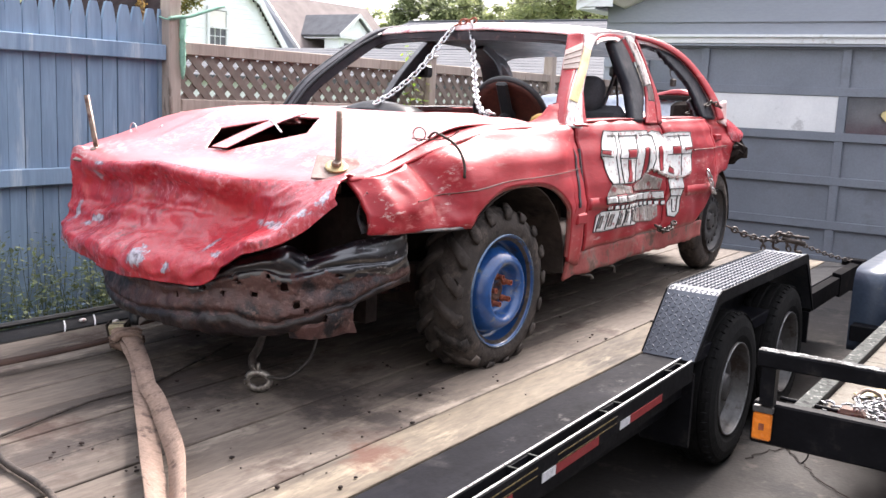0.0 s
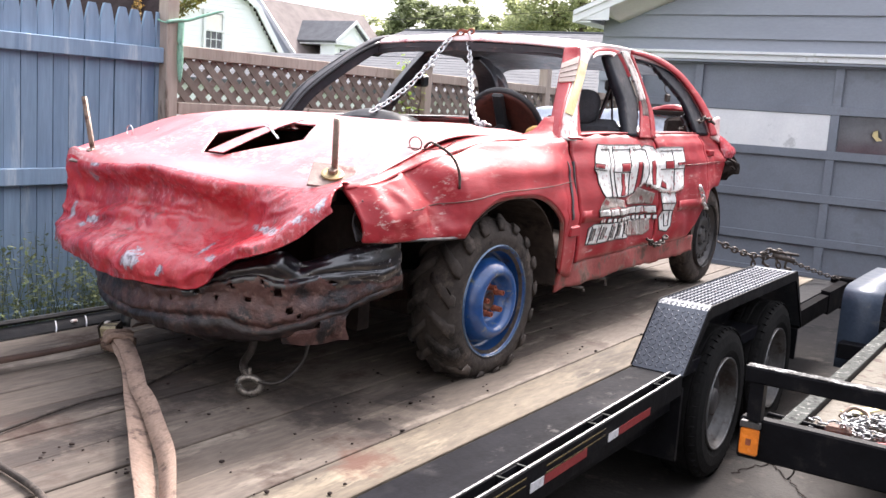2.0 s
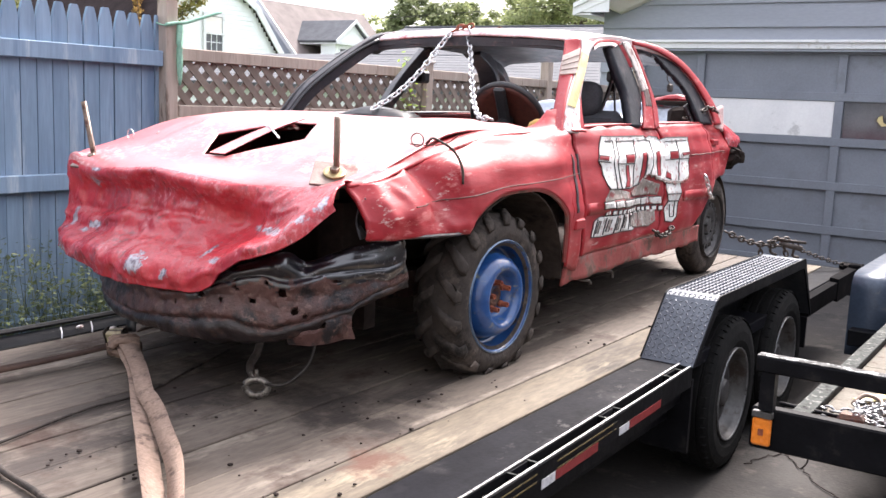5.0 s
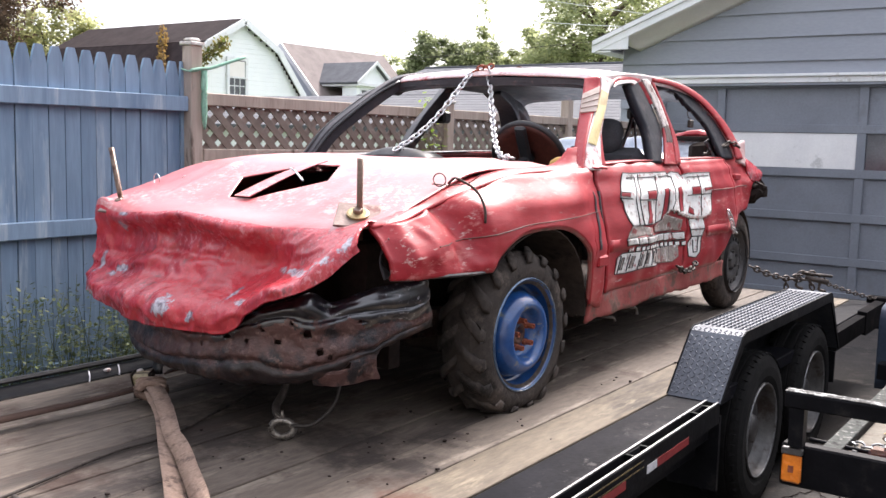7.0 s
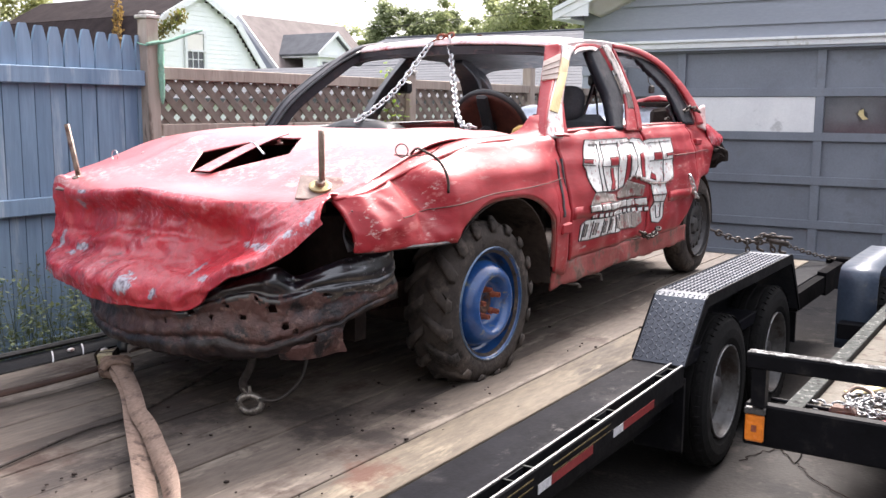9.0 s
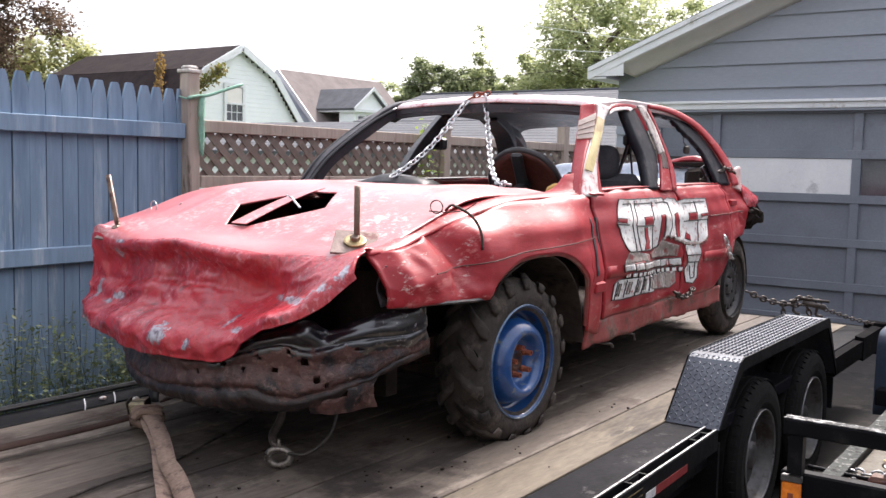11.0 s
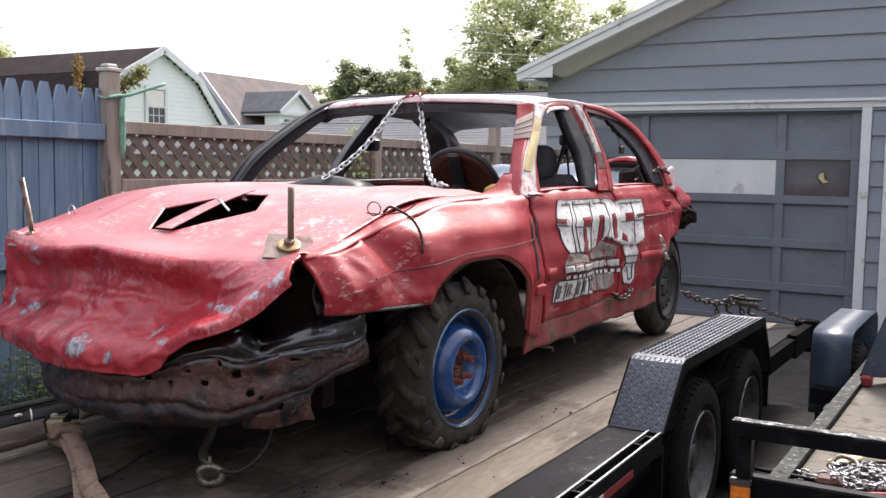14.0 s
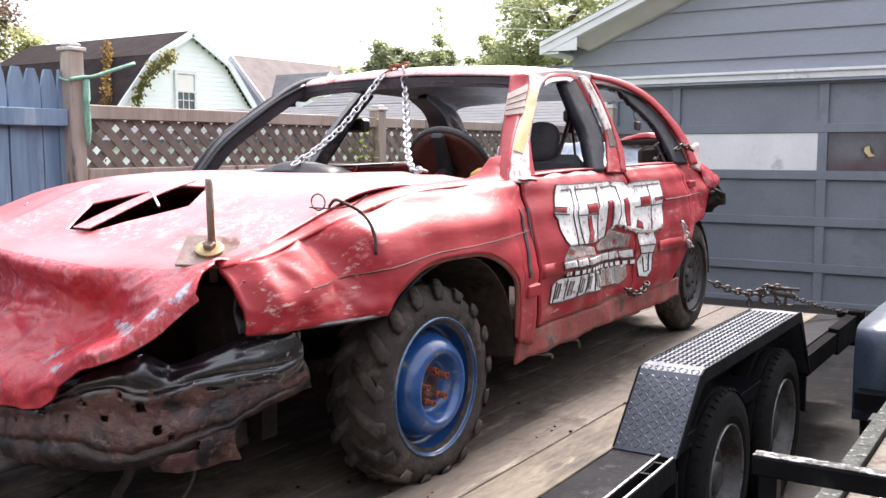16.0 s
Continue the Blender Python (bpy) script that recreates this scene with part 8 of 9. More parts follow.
# -- seats and belts --
for sx, nm in ((0.47, "driver seat"), (-0.47, "passenger seat")):
    if sx < 0:
        continue
    st = part("seat", box(xc(4.3) + sx - 0.24, 3.86, 1.05, xc(4.3) + sx + 0.24, 4.30, 1.20, 0.05), VINYL, car, "dark grey cloth seat")
    m = Matrix.Translation((xc(4.5) + sx, 4.33, 1.15)) @ Euler((radians(-14), 0, 0)).to_matrix().to_4x4()
    part("backrest", box(-0.23, -0.06, 0, 0.23, 0.06, 0.42, 0.05, m), VINYL, st)
    m = Matrix.Translation((-2.128, 4.40, 1.525)) @ Euler((radians(-10), 0, 0)).to_matrix().to_4x4()
    bm = bmesh.new()
    bmesh.ops.create_uvsphere(bm, u_segments=24, v_segments=14, radius=1.0)
    for v in bm.verts:
        c = v.co
        v.co = m @ Vector((0.082 * math.copysign(abs(c.x) ** 0.7, c.x), 0.055 * math.copysign(abs(c.y) ** 0.8, c.y), 0.085 + 0.092 * math.copysign(abs(c.z) ** 0.7, c.z)))
    part("headrest", bm, VINYL, st, smooth=True)
part("rear_seat", box(xc(5.3) - 0.60, 5.2, 1.0, xc(5.3) + 0.60, 5.36, 1.37, 0.05), VINYL, car)
for pts, w in (([(-2.05, 4.53, 1.86), (-2.052, 4.535, 1.78), (-2.05, 4.535, 1.724)], 0.030), ([(-2.05, 4.537, 1.735), (-2.05, 4.50, 1.668), (-2.05, 4.461, 1.611), (-2.05, 4.381, 1.50), (-2.05, 4.33, 1.40)], 0.036), ([(-2.055, 4.555, 1.72), (-2.05, 4.575, 1.62), (-2.05, 4.603, 1.485), (-2.05, 4.61, 1.36)], 0.022)):
    bm = bmesh.new()
    ribbon(bm, pts, w, 14, 0.25, 0.004, up=(1, 0, 0))
    part("seat_belt", bm, PLASTIC, car, smooth=True)
bm = bmesh.new()
bm_box(bm, -2.07, 4.50, 1.70, -2.035, 4.56, 1.755, 0.010)
bm_box(bm, -2.065, 4.515, 1.775, -2.04, 4.545, 1.83, 0.006)
bm_box(bm, -2.075, 4.545, 1.655, -2.045, 4.585, 1.70, 0.010)
part("belt_anchor", bm, PLASTIC, car, "black seat belt guide")

# -- wood and tape on the front pillar --
x0 = xc(3.6)
bm, g = loft([[(x0 + 0.60, 3.50, 1.462), (x0 + 0.74, 3.58, 1.478), (x0 + 0.815, 3.70, 1.470)], [(x0 + 0.640, 3.59, 1.50), (x0 + 0.70, 3.62, 1.512), (x0 + 0.742, 3.69, 1.505)], [(x0 + 0.645, 3.65, 1.55), (x0 + 0.680, 3.675, 1.56), (x0 + 0.700, 3.715, 1.56)]], 14, 10, lambda p: crumple(p, 0.006, 14))
thick(part("pillar_base", bm, RED, car, "flared red foot of the front pillar", smooth=True), 0.008, 0.0)
def slip(name, q, mat, label, t, off=0.0):
    """A stiff strip with slightly bowed faces between four corners."""
    q = [Vector(p) for p in q]
    mid = (q[0] + q[1] + q[2] + q[3]) / 4
    bm, g = loft([[q[0], (q[0] + q[1]) / 2, q[1]], [(q[0] + q[3]) / 2, mid + Vector((0.004, -0.002, 0)), (q[1] + q[2]) / 2], [q[3], (q[3] + q[2]) / 2, q[2]]], 8, 6)
    return thick(part(name, bm, mat, car, label), t, off)


GX = glass_x(3.9, 1.75) + 0.020
slip("wood_strip", ((GX - 0.022, 3.952, 1.816), (GX - 0.022, 4.017, 1.800), (GX + 0.004, 3.941, 1.734), (GX + 0.004, 3.864, 1.740)), TAN_WOOD, "pale wooden strip taped to the pillar", 0.006)
slip("yellow_tape", ((GX + 0.006, 3.866, 1.742), (GX + 0.006, 3.944, 1.745), (GX + 0.072, 3.727, 1.567), (GX + 0.072, 3.652, 1.580)), YELLOW, "yellow tape hanging on the pillar", 0.004)
TQ = [Vector(p) for p in ((-2.012, 3.908, 1.792), (-1.957, 3.968, 1.830), (-1.906, 3.839, 1.714), (-1.978, 3.826, 1.708))]
tw = slip("tape_wrap", TQ, TAPE, "tan tape wrapped round the pillar", 0.008)
for k in range(3):
    u = 0.25 + 0.25 * k
    a, b = TQ[3].lerp(TQ[0], u), TQ[2].lerp(TQ[1], u)
    lift = Vector((0.005, -0.008, 0))
    bm = bmesh.new()
    ribbon(bm, [a + lift, (a + b) / 2 + lift * 1.3, b + lift], 0.003, 6, 0.0, 0.002, up=(1, 0, 0))
    part("tape_edge", bm, PLATE, tw)

# -- chains --
ch = thing("windscreen_chain", "bright steel chain looped from the roof to the hood", "chain")
chain_links(ch, [(-2.70, 4.035, 1.905), (-2.726, 3.97, 1.826), (-2.752, 3.82, 1.681), (-2.781, 3.68, 1.582), (-2.81, 3.58, 1.525)], 0.044, 0.0044, CHROME)
chain_links(ch, [(-2.60, 4.045, 1.93), (-2.58, 4.03, 1.843), (-2.448, 3.85, 1.687), (-2.322, 3.68, 1.569), (-2.215, 3.56, 1.512), (-2.14, 3.52, 1.507)], 0.044, 0.0044, CHROME)
chain_links(ch, [(-2.70, 4.045, 1.912), (-2.66, 4.07, 1.936), (-2.60, 4.06, 1.940)], 0.044, 0.0048, RUST_NUT, "rusty_link")
tc = thing("tie_down_chain", "rusty chain and load binder holding the car to the deck", "chain")
chain_links(tc, [(-1.865, 5.98, 0.838), (-1.78, 6.09, 0.785), (-1.70, 6.20, 0.755), (-1.60, 6.27, 0.750)], 0.052, 0.0068, RUST_CHAIN)
chain_links(tc, [(-1.70, 6.19, 0.752), (-1.695, 6.19, 0.71), (-1.69, 6.20, 0.675)], 0.046, 0.0062, RUST_CHAIN)
chain_links(tc, [(-1.58, 6.29, 0.750), (-1.565, 6.30, 0.705), (-1.55, 6.31, 0.675)], 0.046, 0.0062, RUST_CHAIN)
chain_links(tc, [(-1.66, 6.225, 0.775), (-1.60, 6.27, 0.795), (-1.53, 6.32, 0.780), (-1.50, 6.34, 0.745)], 0.046, 0.0062, RUST_CHAIN)
chain_links(tc, [(-1.50, 6.33, 0.735), (-1.36, 6.50, 0.665), (-1.22, 6.65, 0.615)], 0.036, 0.0042, RUST_CHAIN)
bm = bmesh.new()
tube(bm, [(-1.60, 6.27, 0.765), (-1.48, 6.35, 0.735)], 0.018, 7)
tube(bm, [(-1.62, 6.26, 0.79), (-1.46, 6.36, 0.775)], 0.010, 6)
tube(bm, curve_pts([(-1.64, 6.24, 0.76), (-1.645, 6.24, 0.71), (-1.61, 6.26, 0.69)], 8), 0.010, 6)
tube(bm, curve_pts([(-1.52, 6.32, 0.74), (-1.525, 6.32, 0.69), (-1.49, 6.34, 0.68)], 8), 0.010, 6)
part("binder", bm, RUST_CHAIN, tc, "rusty lever load binder", smooth=True)
dc = thing("door_chain", "short rusty chain joining the two doors", "chain")
chain_links(dc, [side_pt(4.50, 0.985, 0.02), side_pt(4.58, 0.955, 0.03), side_pt(4.68, 0.955, 0.03), side_pt(4.78, 0.985, 0.02)], 0.042, 0.0055, RUST_CHAIN)
dc = thing("quarter_chain", "short bright chain hanging by the rear wheel arch", "chain")
chain_links(dc, [side_pt(5.244, 1.225, 0.02), side_pt(5.278, 1.175, 0.022), side_pt(5.328, 1.119, 0.024), side_pt(5.41, 1.088, 0.02)], 0.042, 0.0055, CHROME)
dc = thing("pillar_chain", "short chain wrapped round the rear pillar", "chain")
chain_links(dc, [(-1.98, 5.40, 1.53), (-1.94, 5.52, 1.56), (-1.91, 5.62, 1.60), (-1.88, 5.70, 1.57)], 0.040, 0.005, RUST_CHAIN)
# wire ties on the hood
for x, y, z, s in ((-1.872, 2.62, 1.418, 1), (-3.250, 2.555, 1.362, -1)):
    wt = thing("wire_tie", "loop of twisted fence wire tying the hood down", "wire", "hood wire ties")
    bm = bmesh.new()
    tube(bm, [(x + 0.034 * math.cos(a), y - 0.012 * math.cos(a), z + 0.025 + 0.022 * math.sin(a)) for a in [i * math.pi / 9 for i in range(18)]], 0.0024, 5, closed=True)
    tube(bm, curve_pts([(x - 0.03, y, z + 0.01), (x + 0.02, y + 0.01, z + 0.008), (x + 0.07, y + 0.02, z + 0.012), (x + 0.11, y + 0.02, z + 0.022), (x + 0.14, y + 0.03, z + 0.045)], 12), 0.0022, 5)
    part("loop", bm, RUST_CHAIN if s > 0 else CHROME, wt, smooth=True)
    if s > 0:
        bm = bmesh.new()
        tube(bm, curve_pts([(x + 0.03, y + 0.01, z + 0.014), (-1.80, 2.605, 1.452), (-1.772, 2.618, 1.440), (-1.757, 2.653, 1.420), (-1.740, 2.672, 1.390), (-1.725, 2.677, 1.350), (-1.722, 2.677, 1.305)], 22), 0.0048, 6)
        part("twisted_wire", bm, RUST_CHAIN, wt, smooth=True)

# -- white painted lettering on the doors, unreadable: bars with black outlines --
def painted(y0, z0, y1, z1, shear=0.0, parent=car, lift=0.0):
    for grow, off, mat, nm in ((0.005, 0.0085 + lift, BLACK_LINE, "letter_outline"), (0.0, 0.0105 + lift, WHITE_PAINT, "painted_bar")):
        bm = bmesh.new()
        n, m_ = 6, 5
        g = []
        for i in range(n + 1):
            row = []
            for j in range(m_ + 1):
                v = j / m_
                y = (y0 - grow) + (y1 - y0 + 2 * grow) * i / n + shear * (v - 0.5)
                z = (z0 - grow) + (z1 - z0 + 2 * grow) * v
                row.append(bm.verts.new(side_pt(y, z, dents(y, z) + off)))
            g.append(row)
        for i in range(n):
            for j in range(m_):
                bm.faces.new((g[i][j], g[i + 1][j], g[i + 1][j + 1], g[i][j + 1]))
        thick(part(nm, bm, mat, parent, smooth=True), 0.0015, 0.0)


def decal(name, poly, off, mat, step=0.008):
    """A thin coat of paint on the body side, with its outline given in (y, z)."""
    ys, zs = [p[0] for p in poly], [p[1] for p in poly]
    y0, z0 = min(ys) - step, min(zs) - step
    ny, nz = int((max(ys) - y0) / step) + 2, int((max(zs) - z0) / step) + 2
    bm = bmesh.new()
    g = []
    for i in range(ny + 1):
        row = []
        for j in range(nz + 1):
            y, z = y0 + i * step, z0 + j * step
            q = snap_to(poly, y, z, step * 0.72)
            if q is not None:
                y, z = q.x, q.y
            row.append(bm.verts.new(side_pt(y, z, dents(y, z) + off)))
        g.append(row)
    for i in range(ny):
        for j in range(nz):
            c = sum((v.co for v in (g[i][j], g[i + 1][j], g[i + 1][j + 1], g[i][j + 1])), Vector()) / 4
            if inside(poly, c.y, c.z):
                bm.faces.new((g[i][j], g[i + 1][j], g[i + 1][j + 1], g[i][j + 1]))
    bmesh.ops.delete(bm, geom=[v for v in bm.verts if not v.link_faces], context="VERTS")
    return thick(part(name, bm, mat, car, smooth=True), 0.0012, 0.0)


def painted_line(pts, w=0.0042, off=0.0115, closed=False, mat=BLACK_LINE):
    pts = pts + pts[:1] if closed else pts
    path = []
    for (ya, za), (yb, zb) in zip(pts, pts[1:]):
        n = max(1, int(math.hypot(yb - ya, zb - za) / 0.03))
        path += [side_pt(ya + (yb - ya) * k / n, za + (zb - za) * k / n, dents(ya + (yb - ya) * k / n, za + (zb - za) * k / n) + off) for k in range(n)]
    path.append(side_pt(*pts[-1], dents(*pts[-1]) + off))
    bm = bmesh.new()
    tube(bm, path, w, 5)
    return part("painted_line", bm, mat, car)


WORD = [(3.905, 1.450), (4.053, 1.447), (4.267, 1.448), (4.458, 1.448), (4.485, 1.436), (4.537, 1.446), (4.651, 1.439), (4.680, 1.424), (4.755, 1.437), (5.054, 1.437), (5.041, 1.375), (5.027, 1.292), (4.979, 1.235), (4.893, 1.210), (4.727, 1.214), (4.595, 1.238), (4.460, 1.262), (4.385, 1.245), (4.328, 1.221), (4.198, 1.214), (4.055, 1.216), (3.900, 1.222), (3.868, 1.245), (3.850, 1.286), (3.850, 1.322), (3.823, 1.345), (3.860, 1.396)]
decal("painted_word", WORD, 0.0085, WHITE_PAINT, 0.006)["label"] = "chipped white block lettering, not readable"
painted_line(WORD, 0.0026, 0.0090, True)
# red body colour left open inside and between the letters
LETTER_GAPS = (
    ([(4.120, 1.366), (4.243, 1.366), (4.229, 1.326), (4.121, 1.328)], RED),
    ([(4.112, 1.320), (4.148, 1.319), (4.162, 1.252), (4.141, 1.220), (4.084, 1.221), (4.114, 1.255)], RED),
    ([(4.351, 1.368), (4.409, 1.371), (4.421, 1.304), (4.402, 1.260), (4.320, 1.222), (4.345, 1.294)], RED),
    ([(4.395, 1.365), (4.409, 1.371), (4.421, 1.304), (4.402, 1.260), (4.375, 1.245), (4.398, 1.300)], BLACK_BODY),
    ([(4.559, 1.367), (4.625, 1.373), (4.630, 1.309), (4.612, 1.251), (4.560, 1.251), (4.570, 1.306)], RED),
    ([(4.766, 1.366), (4.869, 1.368), (4.869, 1.325), (4.768, 1.326)], RED),
    ([(4.702, 1.269), (4.762, 1.252), (4.757, 1.226), (4.674, 1.240)], RED),
    ([(4.924, 1.358), (5.034, 1.360), (5.024, 1.346), (4.927, 1.343)], RED),
    ([(3.847, 1.370), (3.927, 1.365), (3.915, 1.346), (3.832, 1.352)], RED),
)
for k, (gap, mat) in enumerate(LETTER_GAPS):
    decal("letter_gap", gap, 0.0105 + (0.0015 if mat is BLACK_BODY else 0), mat, 0.006)
    if mat is RED:
        painted_line(gap, 0.0018, 0.0108, True)
STROKES = (
    [(4.034, 1.428), (3.970, 1.337), (3.986, 1.262), (3.987, 1.220)], [(4.091, 1.439), (4.018, 1.334), (4.038, 1.244), (4.048, 1.216)], [(4.298, 1.432), (4.236, 1.325), (4.220, 1.215)],
    [(3.933, 1.428), (4.028, 1.430)], [(4.094, 1.426), (4.296, 1.427)], [(4.333, 1.426), (4.467, 1.429), (4.527, 1.422), (4.505, 1.363), (4.504, 1.308), (4.465, 1.270)],
    [(4.744, 1.417), (5.025, 1.420)], [(3.830, 1.345), (3.935, 1.338)], [(4.017, 1.330), (4.251, 1.322)], [(4.697, 1.326), (5.043, 1.327)], [(4.894, 1.423), (4.878, 1.368), (4.878, 1.324), (4.838, 1.219)],
)
for ln in STROKES:
    painted_line(ln, 0.0030, 0.0105)
TAIL_BLOCK = [(4.673, 1.211), (4.855, 1.209), (4.864, 1.153), (4.842, 1.102), (4.835, 1.029), (4.781, 1.004), (4.690, 1.017), (4.672, 1.082), (4.716, 1.118), (4.672, 1.168)]
decal("painted_word", TAIL_BLOCK, 0.0085, WHITE_PAINT, 0.006)
painted_line(TAIL_BLOCK, 0.0026, 0.0090, True)
painted_line([(4.80, 1.11), (4.79, 1.035), (4.735, 1.035), (4.73, 1.10)], 0.003)
painted_line([(4.69, 1.155), (4.85, 1.150)], 0.003)
painted_line([(4.71, 1.118), (4.845, 1.112)], 0.003)
# a banded row of boxes, a row of dashes and a row of looped shapes below it
for k in range(7):
    y = 3.835 + 0.1135 * k
    painted(y, 1.141 - 0.0048 * k, y + 0.100, 1.167 - 0.0036 * k, shear=-0.02, lift=0.003)
for k in range(13):
    y = 3.868 + 0.0615 * k
    painted(y, 1.112 - 0.0026 * k, y + 0.036, 1.126 - 0.0024 * k, lift=0.003)
LOW_WORD = [(3.741, 1.024), (3.753, 1.092), (3.808, 1.108), (4.316, 1.096), (4.500, 1.088), (4.540, 1.062), (4.470, 1.030), (4.232, 1.015), (3.974, 1.022), (3.848, 1.016)]
decal("painted_word", LOW_WORD, 0.0080, WHITE_PAINT, 0.006)
painted_line(LOW_WORD, 0.0024, 0.0082, True)
for k in range(8):
    y = 3.787 + 0.098 * k
    lean = 0.024 - 0.001 * k
    decal("letter_gap", [(y, 1.036), (y + 0.026, 1.035), (y + 0.026 + lean, 1.088 - 0.001 * k), (y + lean, 1.089 - 0.001 * k)], 0.0098, MUD_GREY, 0.005)
    painted_line([(y - 0.022, 1.024), (y - 0.018 + lean, 1.098)], 0.0026)
    painted_line([(y, 1.036), (y + lean, 1.089 - 0.001 * k), (y + 0.026 + lean, 1.088 - 0.001 * k), (y + 0.026, 1.035)], 0.0020)
# dirt-grey paint left between the rows, and mud over the crushed middle
MID_ROW = [(3.896, 1.224), (3.996, 1.218), (4.152, 1.195), (4.145, 1.164), (3.952, 1.172), (3.835, 1.170), (3.863, 1.196)]
SMEAR = [(4.176, 1.196), (4.221, 1.204), (4.325, 1.218), (4.365, 1.250), (4.470, 1.231), (4.590, 1.210), (4.570, 1.158), (4.379, 1.165), (4.189, 1.174)]
LOW_SMEAR = [(4.318, 1.083), (4.570, 1.086), (4.560, 1.028), (4.486, 1.007), (4.330, 1.015), (4.200, 1.030), (4.220, 1.060)]
for poly, mat, off in ((MID_ROW, MUD_GREY, 0.0082), (SMEAR, MUD_GREY, 0.0120), (LOW_SMEAR, MUD_GREY, 0.0122)):
    decal("paint_smear", poly, off, mat, 0.006)
# split along the fender's rear edge
decal("fender_split", [(3.541, 1.392), (3.562, 1.345), (3.563, 1.274), (3.546, 1.221), (3.533, 1.150), (3.506, 1.150), (3.516, 1.221), (3.530, 1.290)], 0.009, BLACK_BODY, 0.006)
# torn, curled sheet edge across the lettering
bm = bmesh.new()
TEAR = [(4.376, 1.252), (4.462, 1.266), (4.564, 1.245), (4.658, 1.223), (4.763, 1.214), (4.874, 1.213), (4.960, 1.238)]
path = [Vector((0, y, z)) for y, z in TEAR]
rows = []
for i, q in enumerate(curve_pts(path, 60)):
    row = []
    for j in range(7):
        a = j / 6
        zz = q.z - (0.009 + 0.014 * noise.noise((i * 0.37, 5, 1))) * a + 0.010 * noise.noise((i * 0.6, j * 0.3, 4))
        out = 0.011 + 0.006 * math.sin(a * math.pi) * (0.5 + 1.3 * noise.noise((i * 0.55, 1, 2)))
        row.append(bm.verts.new(side_pt(q.y + 0.006 * noise.noise((i * 0.6, j, 9)), zz, dents(q.y, zz) + out)))
    rows.append(row)
for p, q in zip(rows, rows[1:]):
    for j in range(6):
        bm.faces.new((p[j], q[j], q[j + 1], p[j + 1]))
thick(part("torn_edge", bm, MUD_GREY, car, "curled torn edge of the door sheet"), 0.002, 0.0)

# -- wheels --
def derby_wheel(x, y, z, s, lugged, rim_mat, label):
    w = thing("wheel", "", "")
    w.parent = car
    w["label"] = label
    r = 0.318 if lugged else 0.298
    hw = 0.095 if lugged else 0.068
    bm = bmesh.new()
    rr = r - (0.015 if lugged else 0)
    lathe(bm, [(s * a, b) for a, b in ((-hw * 0.8, 0.185), (-hw, 0.225), (-hw * 1.0, rr - 0.06), (-hw * 0.85, rr - 0.02), (-hw * 0.55, rr - 0.002), (0, rr), (hw * 0.55, rr - 0.002), (hw * 0.85, rr - 0.02), (hw * 1.0, rr - 0.06), (hw * 1.0, 0.225), (hw * 0.88, 0.195), (hw * 0.8, 0.185))], 56, "x", (x, y, z))
    for v in bm.verts:
        v.co.z = max(v.co.z, DZ + 0.006)
    ty = part("tyre", bm, RUBBER, w, "muddy tractor-lug tyre" if lugged else "worn muddy tyre", smooth=True)
    if lugged:
        n = 17
        for k in range(n):
            for side in (-1, 1):
                a = 2 * math.pi * (k + (0.5 if side > 0 else 0)) / n
                bm = bmesh.new()
                ring = []
                worn = 0.005 * math.sin(k * 2.3 + side)
                for u, rad, wd in ((0.0, r - 0.003 + worn, 0.034), (0.55, r - 0.003 + worn, 0.040), (0.94, r - 0.019 + worn, 0.042), (0.975, rr - 0.030, 0.026)):
                    aa = a + 0.26 * u
                    low = rr - 0.012 if u < 0.97 else rr - 0.05
                    t = Vector((0, -math.sin(aa), math.cos(aa)))
                    o = Vector((0, math.cos(aa), math.sin(aa)))
                    c = Vector((x + side * hw * u, y, z))
                    base = low if u < 0.97 else rad - 0.012
                    out = Vector((side * (0.0 if u < 0.97 else 0.004), 0, 0))
                    ring.append([bm.verts.new(c + out * e + o * q + t * (h * wd / 2)) for q, h, e in ((base, -1.35, 0), (rad - 0.003, -0.85, 1), (rad, -0.45, 1), (rad, 0.45, 1), (rad - 0.003, 0.85, 1), (base, 1.35, 0))])
                for p, q in zip(ring, ring[1:]):
                    for j in range(6):
                        bm.faces.new((p[j], p[(j + 1) % 6], q[(j + 1) % 6], q[j]))
                bm.faces.new(ring[0])
                bm.faces.new(ring[-1])
                for v in bm.verts:
                    v.co.z = max(v.co.z, DZ + 0.003)
                part("tread_lug", bm, RUBBER, ty, smooth=True)
    bm = bmesh.new()
    if lugged:
        rp = [(0.084, 0.210), (0.094, 0.206), (0.088, 0.198), (0.064, 0.192), (0.034, 0.187), (0.020, 0.178), (0.022, 0.166), (0.050, 0.156), (0.078, 0.146), (0.098, 0.132), (0.108, 0.116), (0.108, 0.106), (0.100, 0.098), (0.078, 0.092), (0.056, 0.084), (0.050, 0.074), (0.050, 0.046), (0.056, 0.040), (0.060, 0.030), (0.046, 0.026), (0.046, 0.001)]
    else:
        rp = [(0.060, 0.190), (0.065, 0.186), (0.060, 0.178), (0.030, 0.168), (0.022, 0.160), (0.045, 0.140), (0.052, 0.110), (0.050, 0.080), (0.030, 0.062), (0.052, 0.050), (0.055, 0.030), (0.055, 0.001)]
    cut_at = next(k for k, (a, b) in enumerate(rp) if b < 0.160)
    lathe(bm, [(s * a, b) for a, b in rp[: cut_at + 1]], 56, "x", (x, y, z))
    lathe(bm, [(s * a, b) for a, b in ((0.080, 0.207 if lugged else 0.190), (-0.075, 0.190))], 56, "x", (x, y, z))
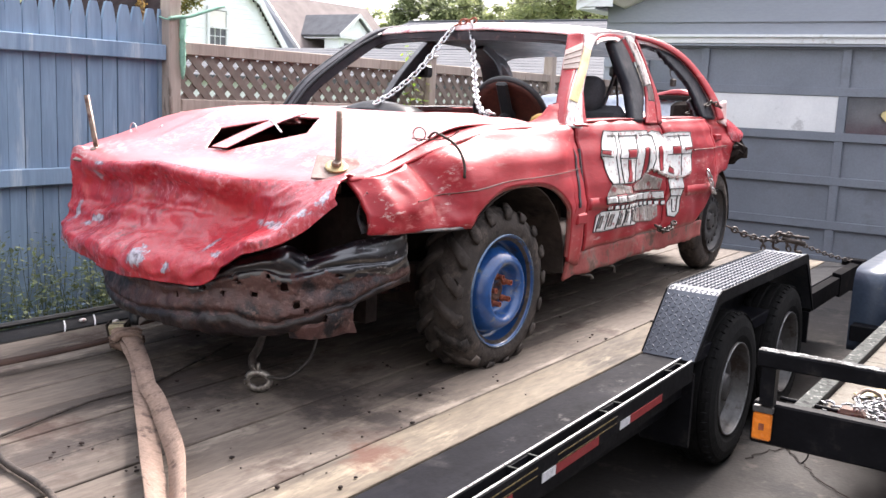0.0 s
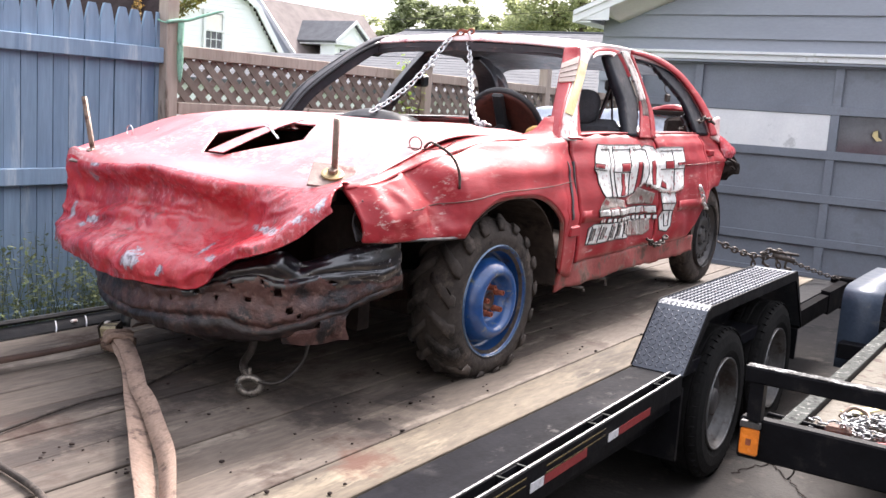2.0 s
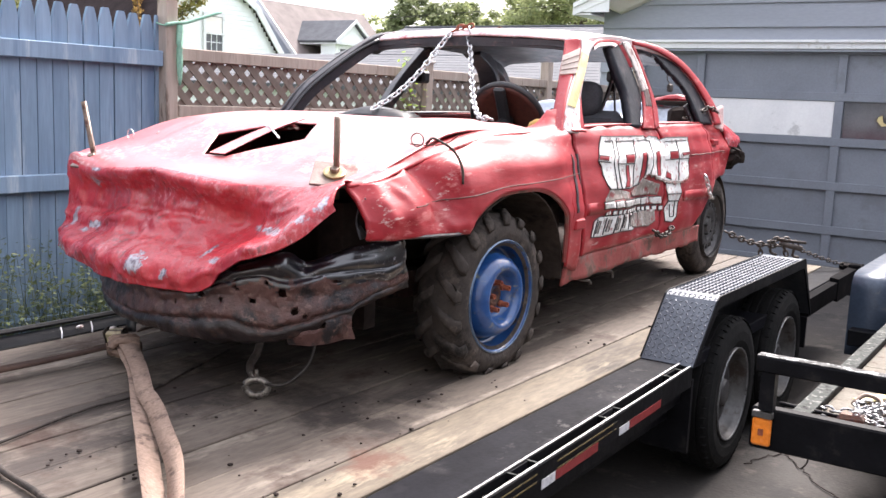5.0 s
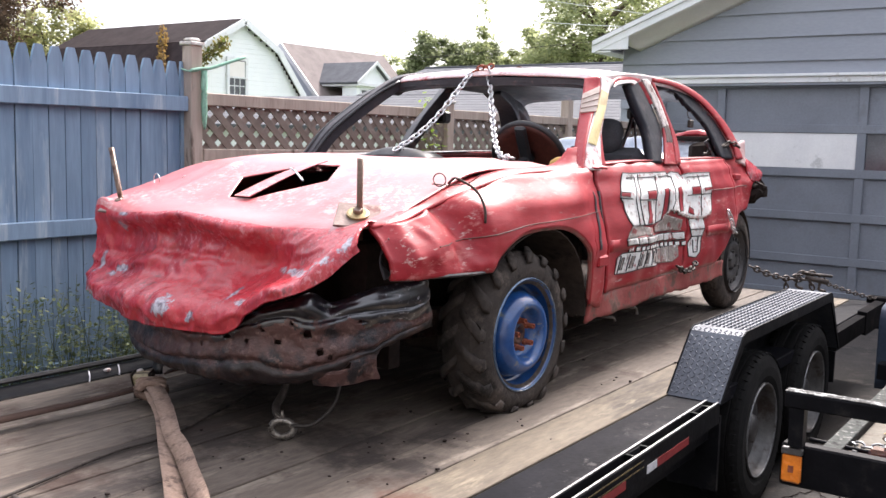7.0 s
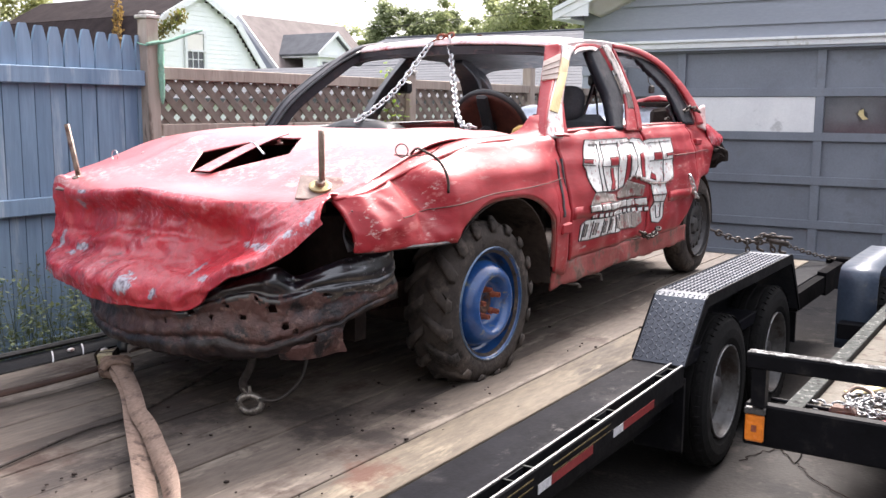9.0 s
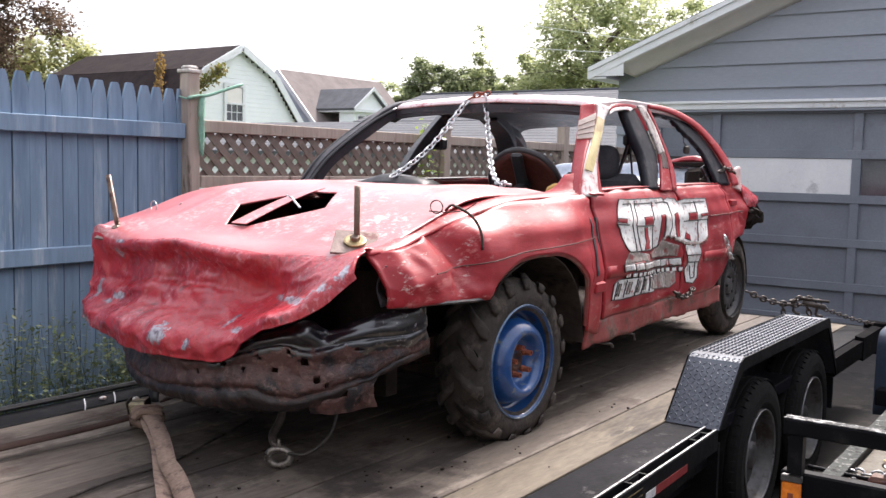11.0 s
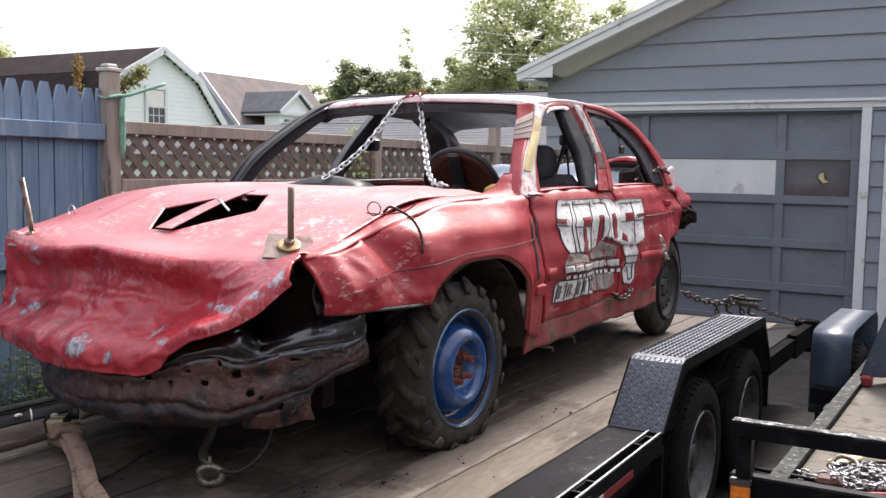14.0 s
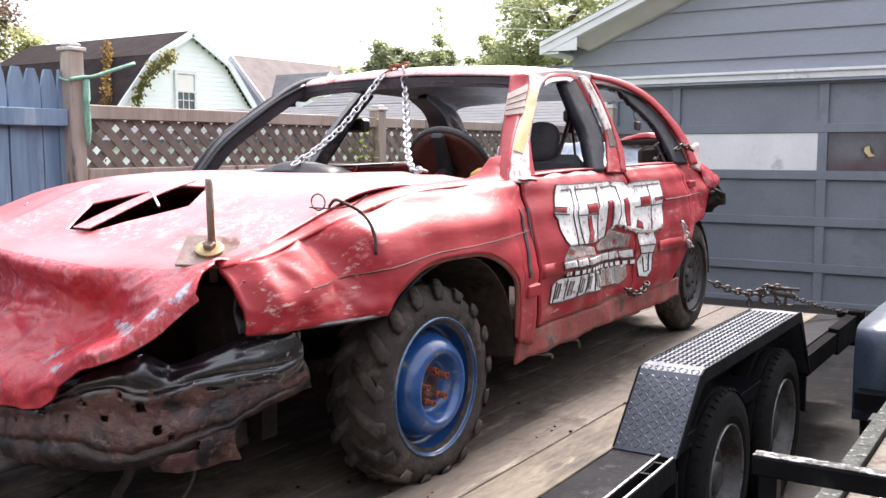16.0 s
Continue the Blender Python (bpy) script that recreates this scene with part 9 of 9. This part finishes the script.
    rim = part("rim", bm, BLUE_SHADED if lugged else rim_mat, w, "dirty blue rim painted in shade, with a worn bright lip" if lugged else "", smooth=True)
    bm = bmesh.new()
    lathe(bm, [(s * a, b) for a, b in rp[cut_at:]], 56, "x", (x, y, z))
    part("hub_disc", bm, rim_mat, rim, smooth=True)
    if lugged:
        bm = bmesh.new()
        lathe(bm, [(s * a, b) for a, b in ((0.086, 0.2105), (0.0945, 0.2085), (0.0955, 0.205), (0.0925, 0.2025))], 56, "x", (x, y, z))
        part("worn_lip", bm, LIP, rim, smooth=True)
    if lugged:
        bm = bmesh.new()
        lathe(bm, [(s * a, b) for a, b in ((0.0505, 0.052), (0.0565, 0.043), (0.0625, 0.036), (0.0625, 0.028), (0.050, 0.024), (0.050, 0.001))], 24, "x", (x, y, z))
        part("hub_boss", bm, RUST_DARK, rim, "rusty hub boss", smooth=True)
    nuts = 5
    for k in range(nuts):
        a = 2 * math.pi * k / nuts + 0.5
        bm = bmesh.new()
        at = (x + (s * 0.034 if lugged else 0), y + 0.052 * math.cos(a), z + 0.052 * math.sin(a))
        lathe(bm, [(s * 0.022, 0.0130), (s * 0.034, 0.0130), (s * 0.036, 0.0100), (s * 0.060, 0.0100), (s * 0.060, 0.0068), (s * 0.046, 0.0060), (s * 0.046, 0.001)], 8, "x", at)
        part("lug_nut", bm, RUST_NUT if lugged else DARK_RIM, rim)
    if not lugged:
        for k in range(16):
            a = 2 * math.pi * k / 16
            bm = bmesh.new()
            lathe(bm, [(s * 0.040, 0.015), (s * 0.0545, 0.015), (s * 0.0545, 0.0005)], 10, "x", (x, y + 0.128 * math.cos(a), z + 0.128 * math.sin(a)))
            part("vent_hole", bm, BLACK_LINE, rim)
    return w


FW = (-1.823, 2.994, DZ + 0.279)
wheel = derby_wheel(FW[0], FW[1], FW[2], 1, True, BLUE_RIM, "front wheel with muddy lugged tyre and blue rim")
steer = Matrix.Translation(FW) @ Matrix.Rotation(-0.041, 4, "Z") @ Matrix.Translation(-Vector(FW))
for ob in wheel.children_recursive:
    if ob.type == "MESH":
        ob.data.transform(steer)
derby_wheel(xc(3.06) - 0.72, 3.060, DZ + 0.288, -1, True, BLUE_RIM, "far front wheel with lugged tyre and blue rim")
derby_wheel(-1.945, 5.735, DZ + 0.295, 1, False, DARK_RIM, "rear wheel with worn tyre and black steel rim")
derby_wheel(xc(5.6) - 0.70, 5.70, DZ + 0.297, -1, False, DARK_RIM, "far rear wheel with worn tyre and black steel rim")
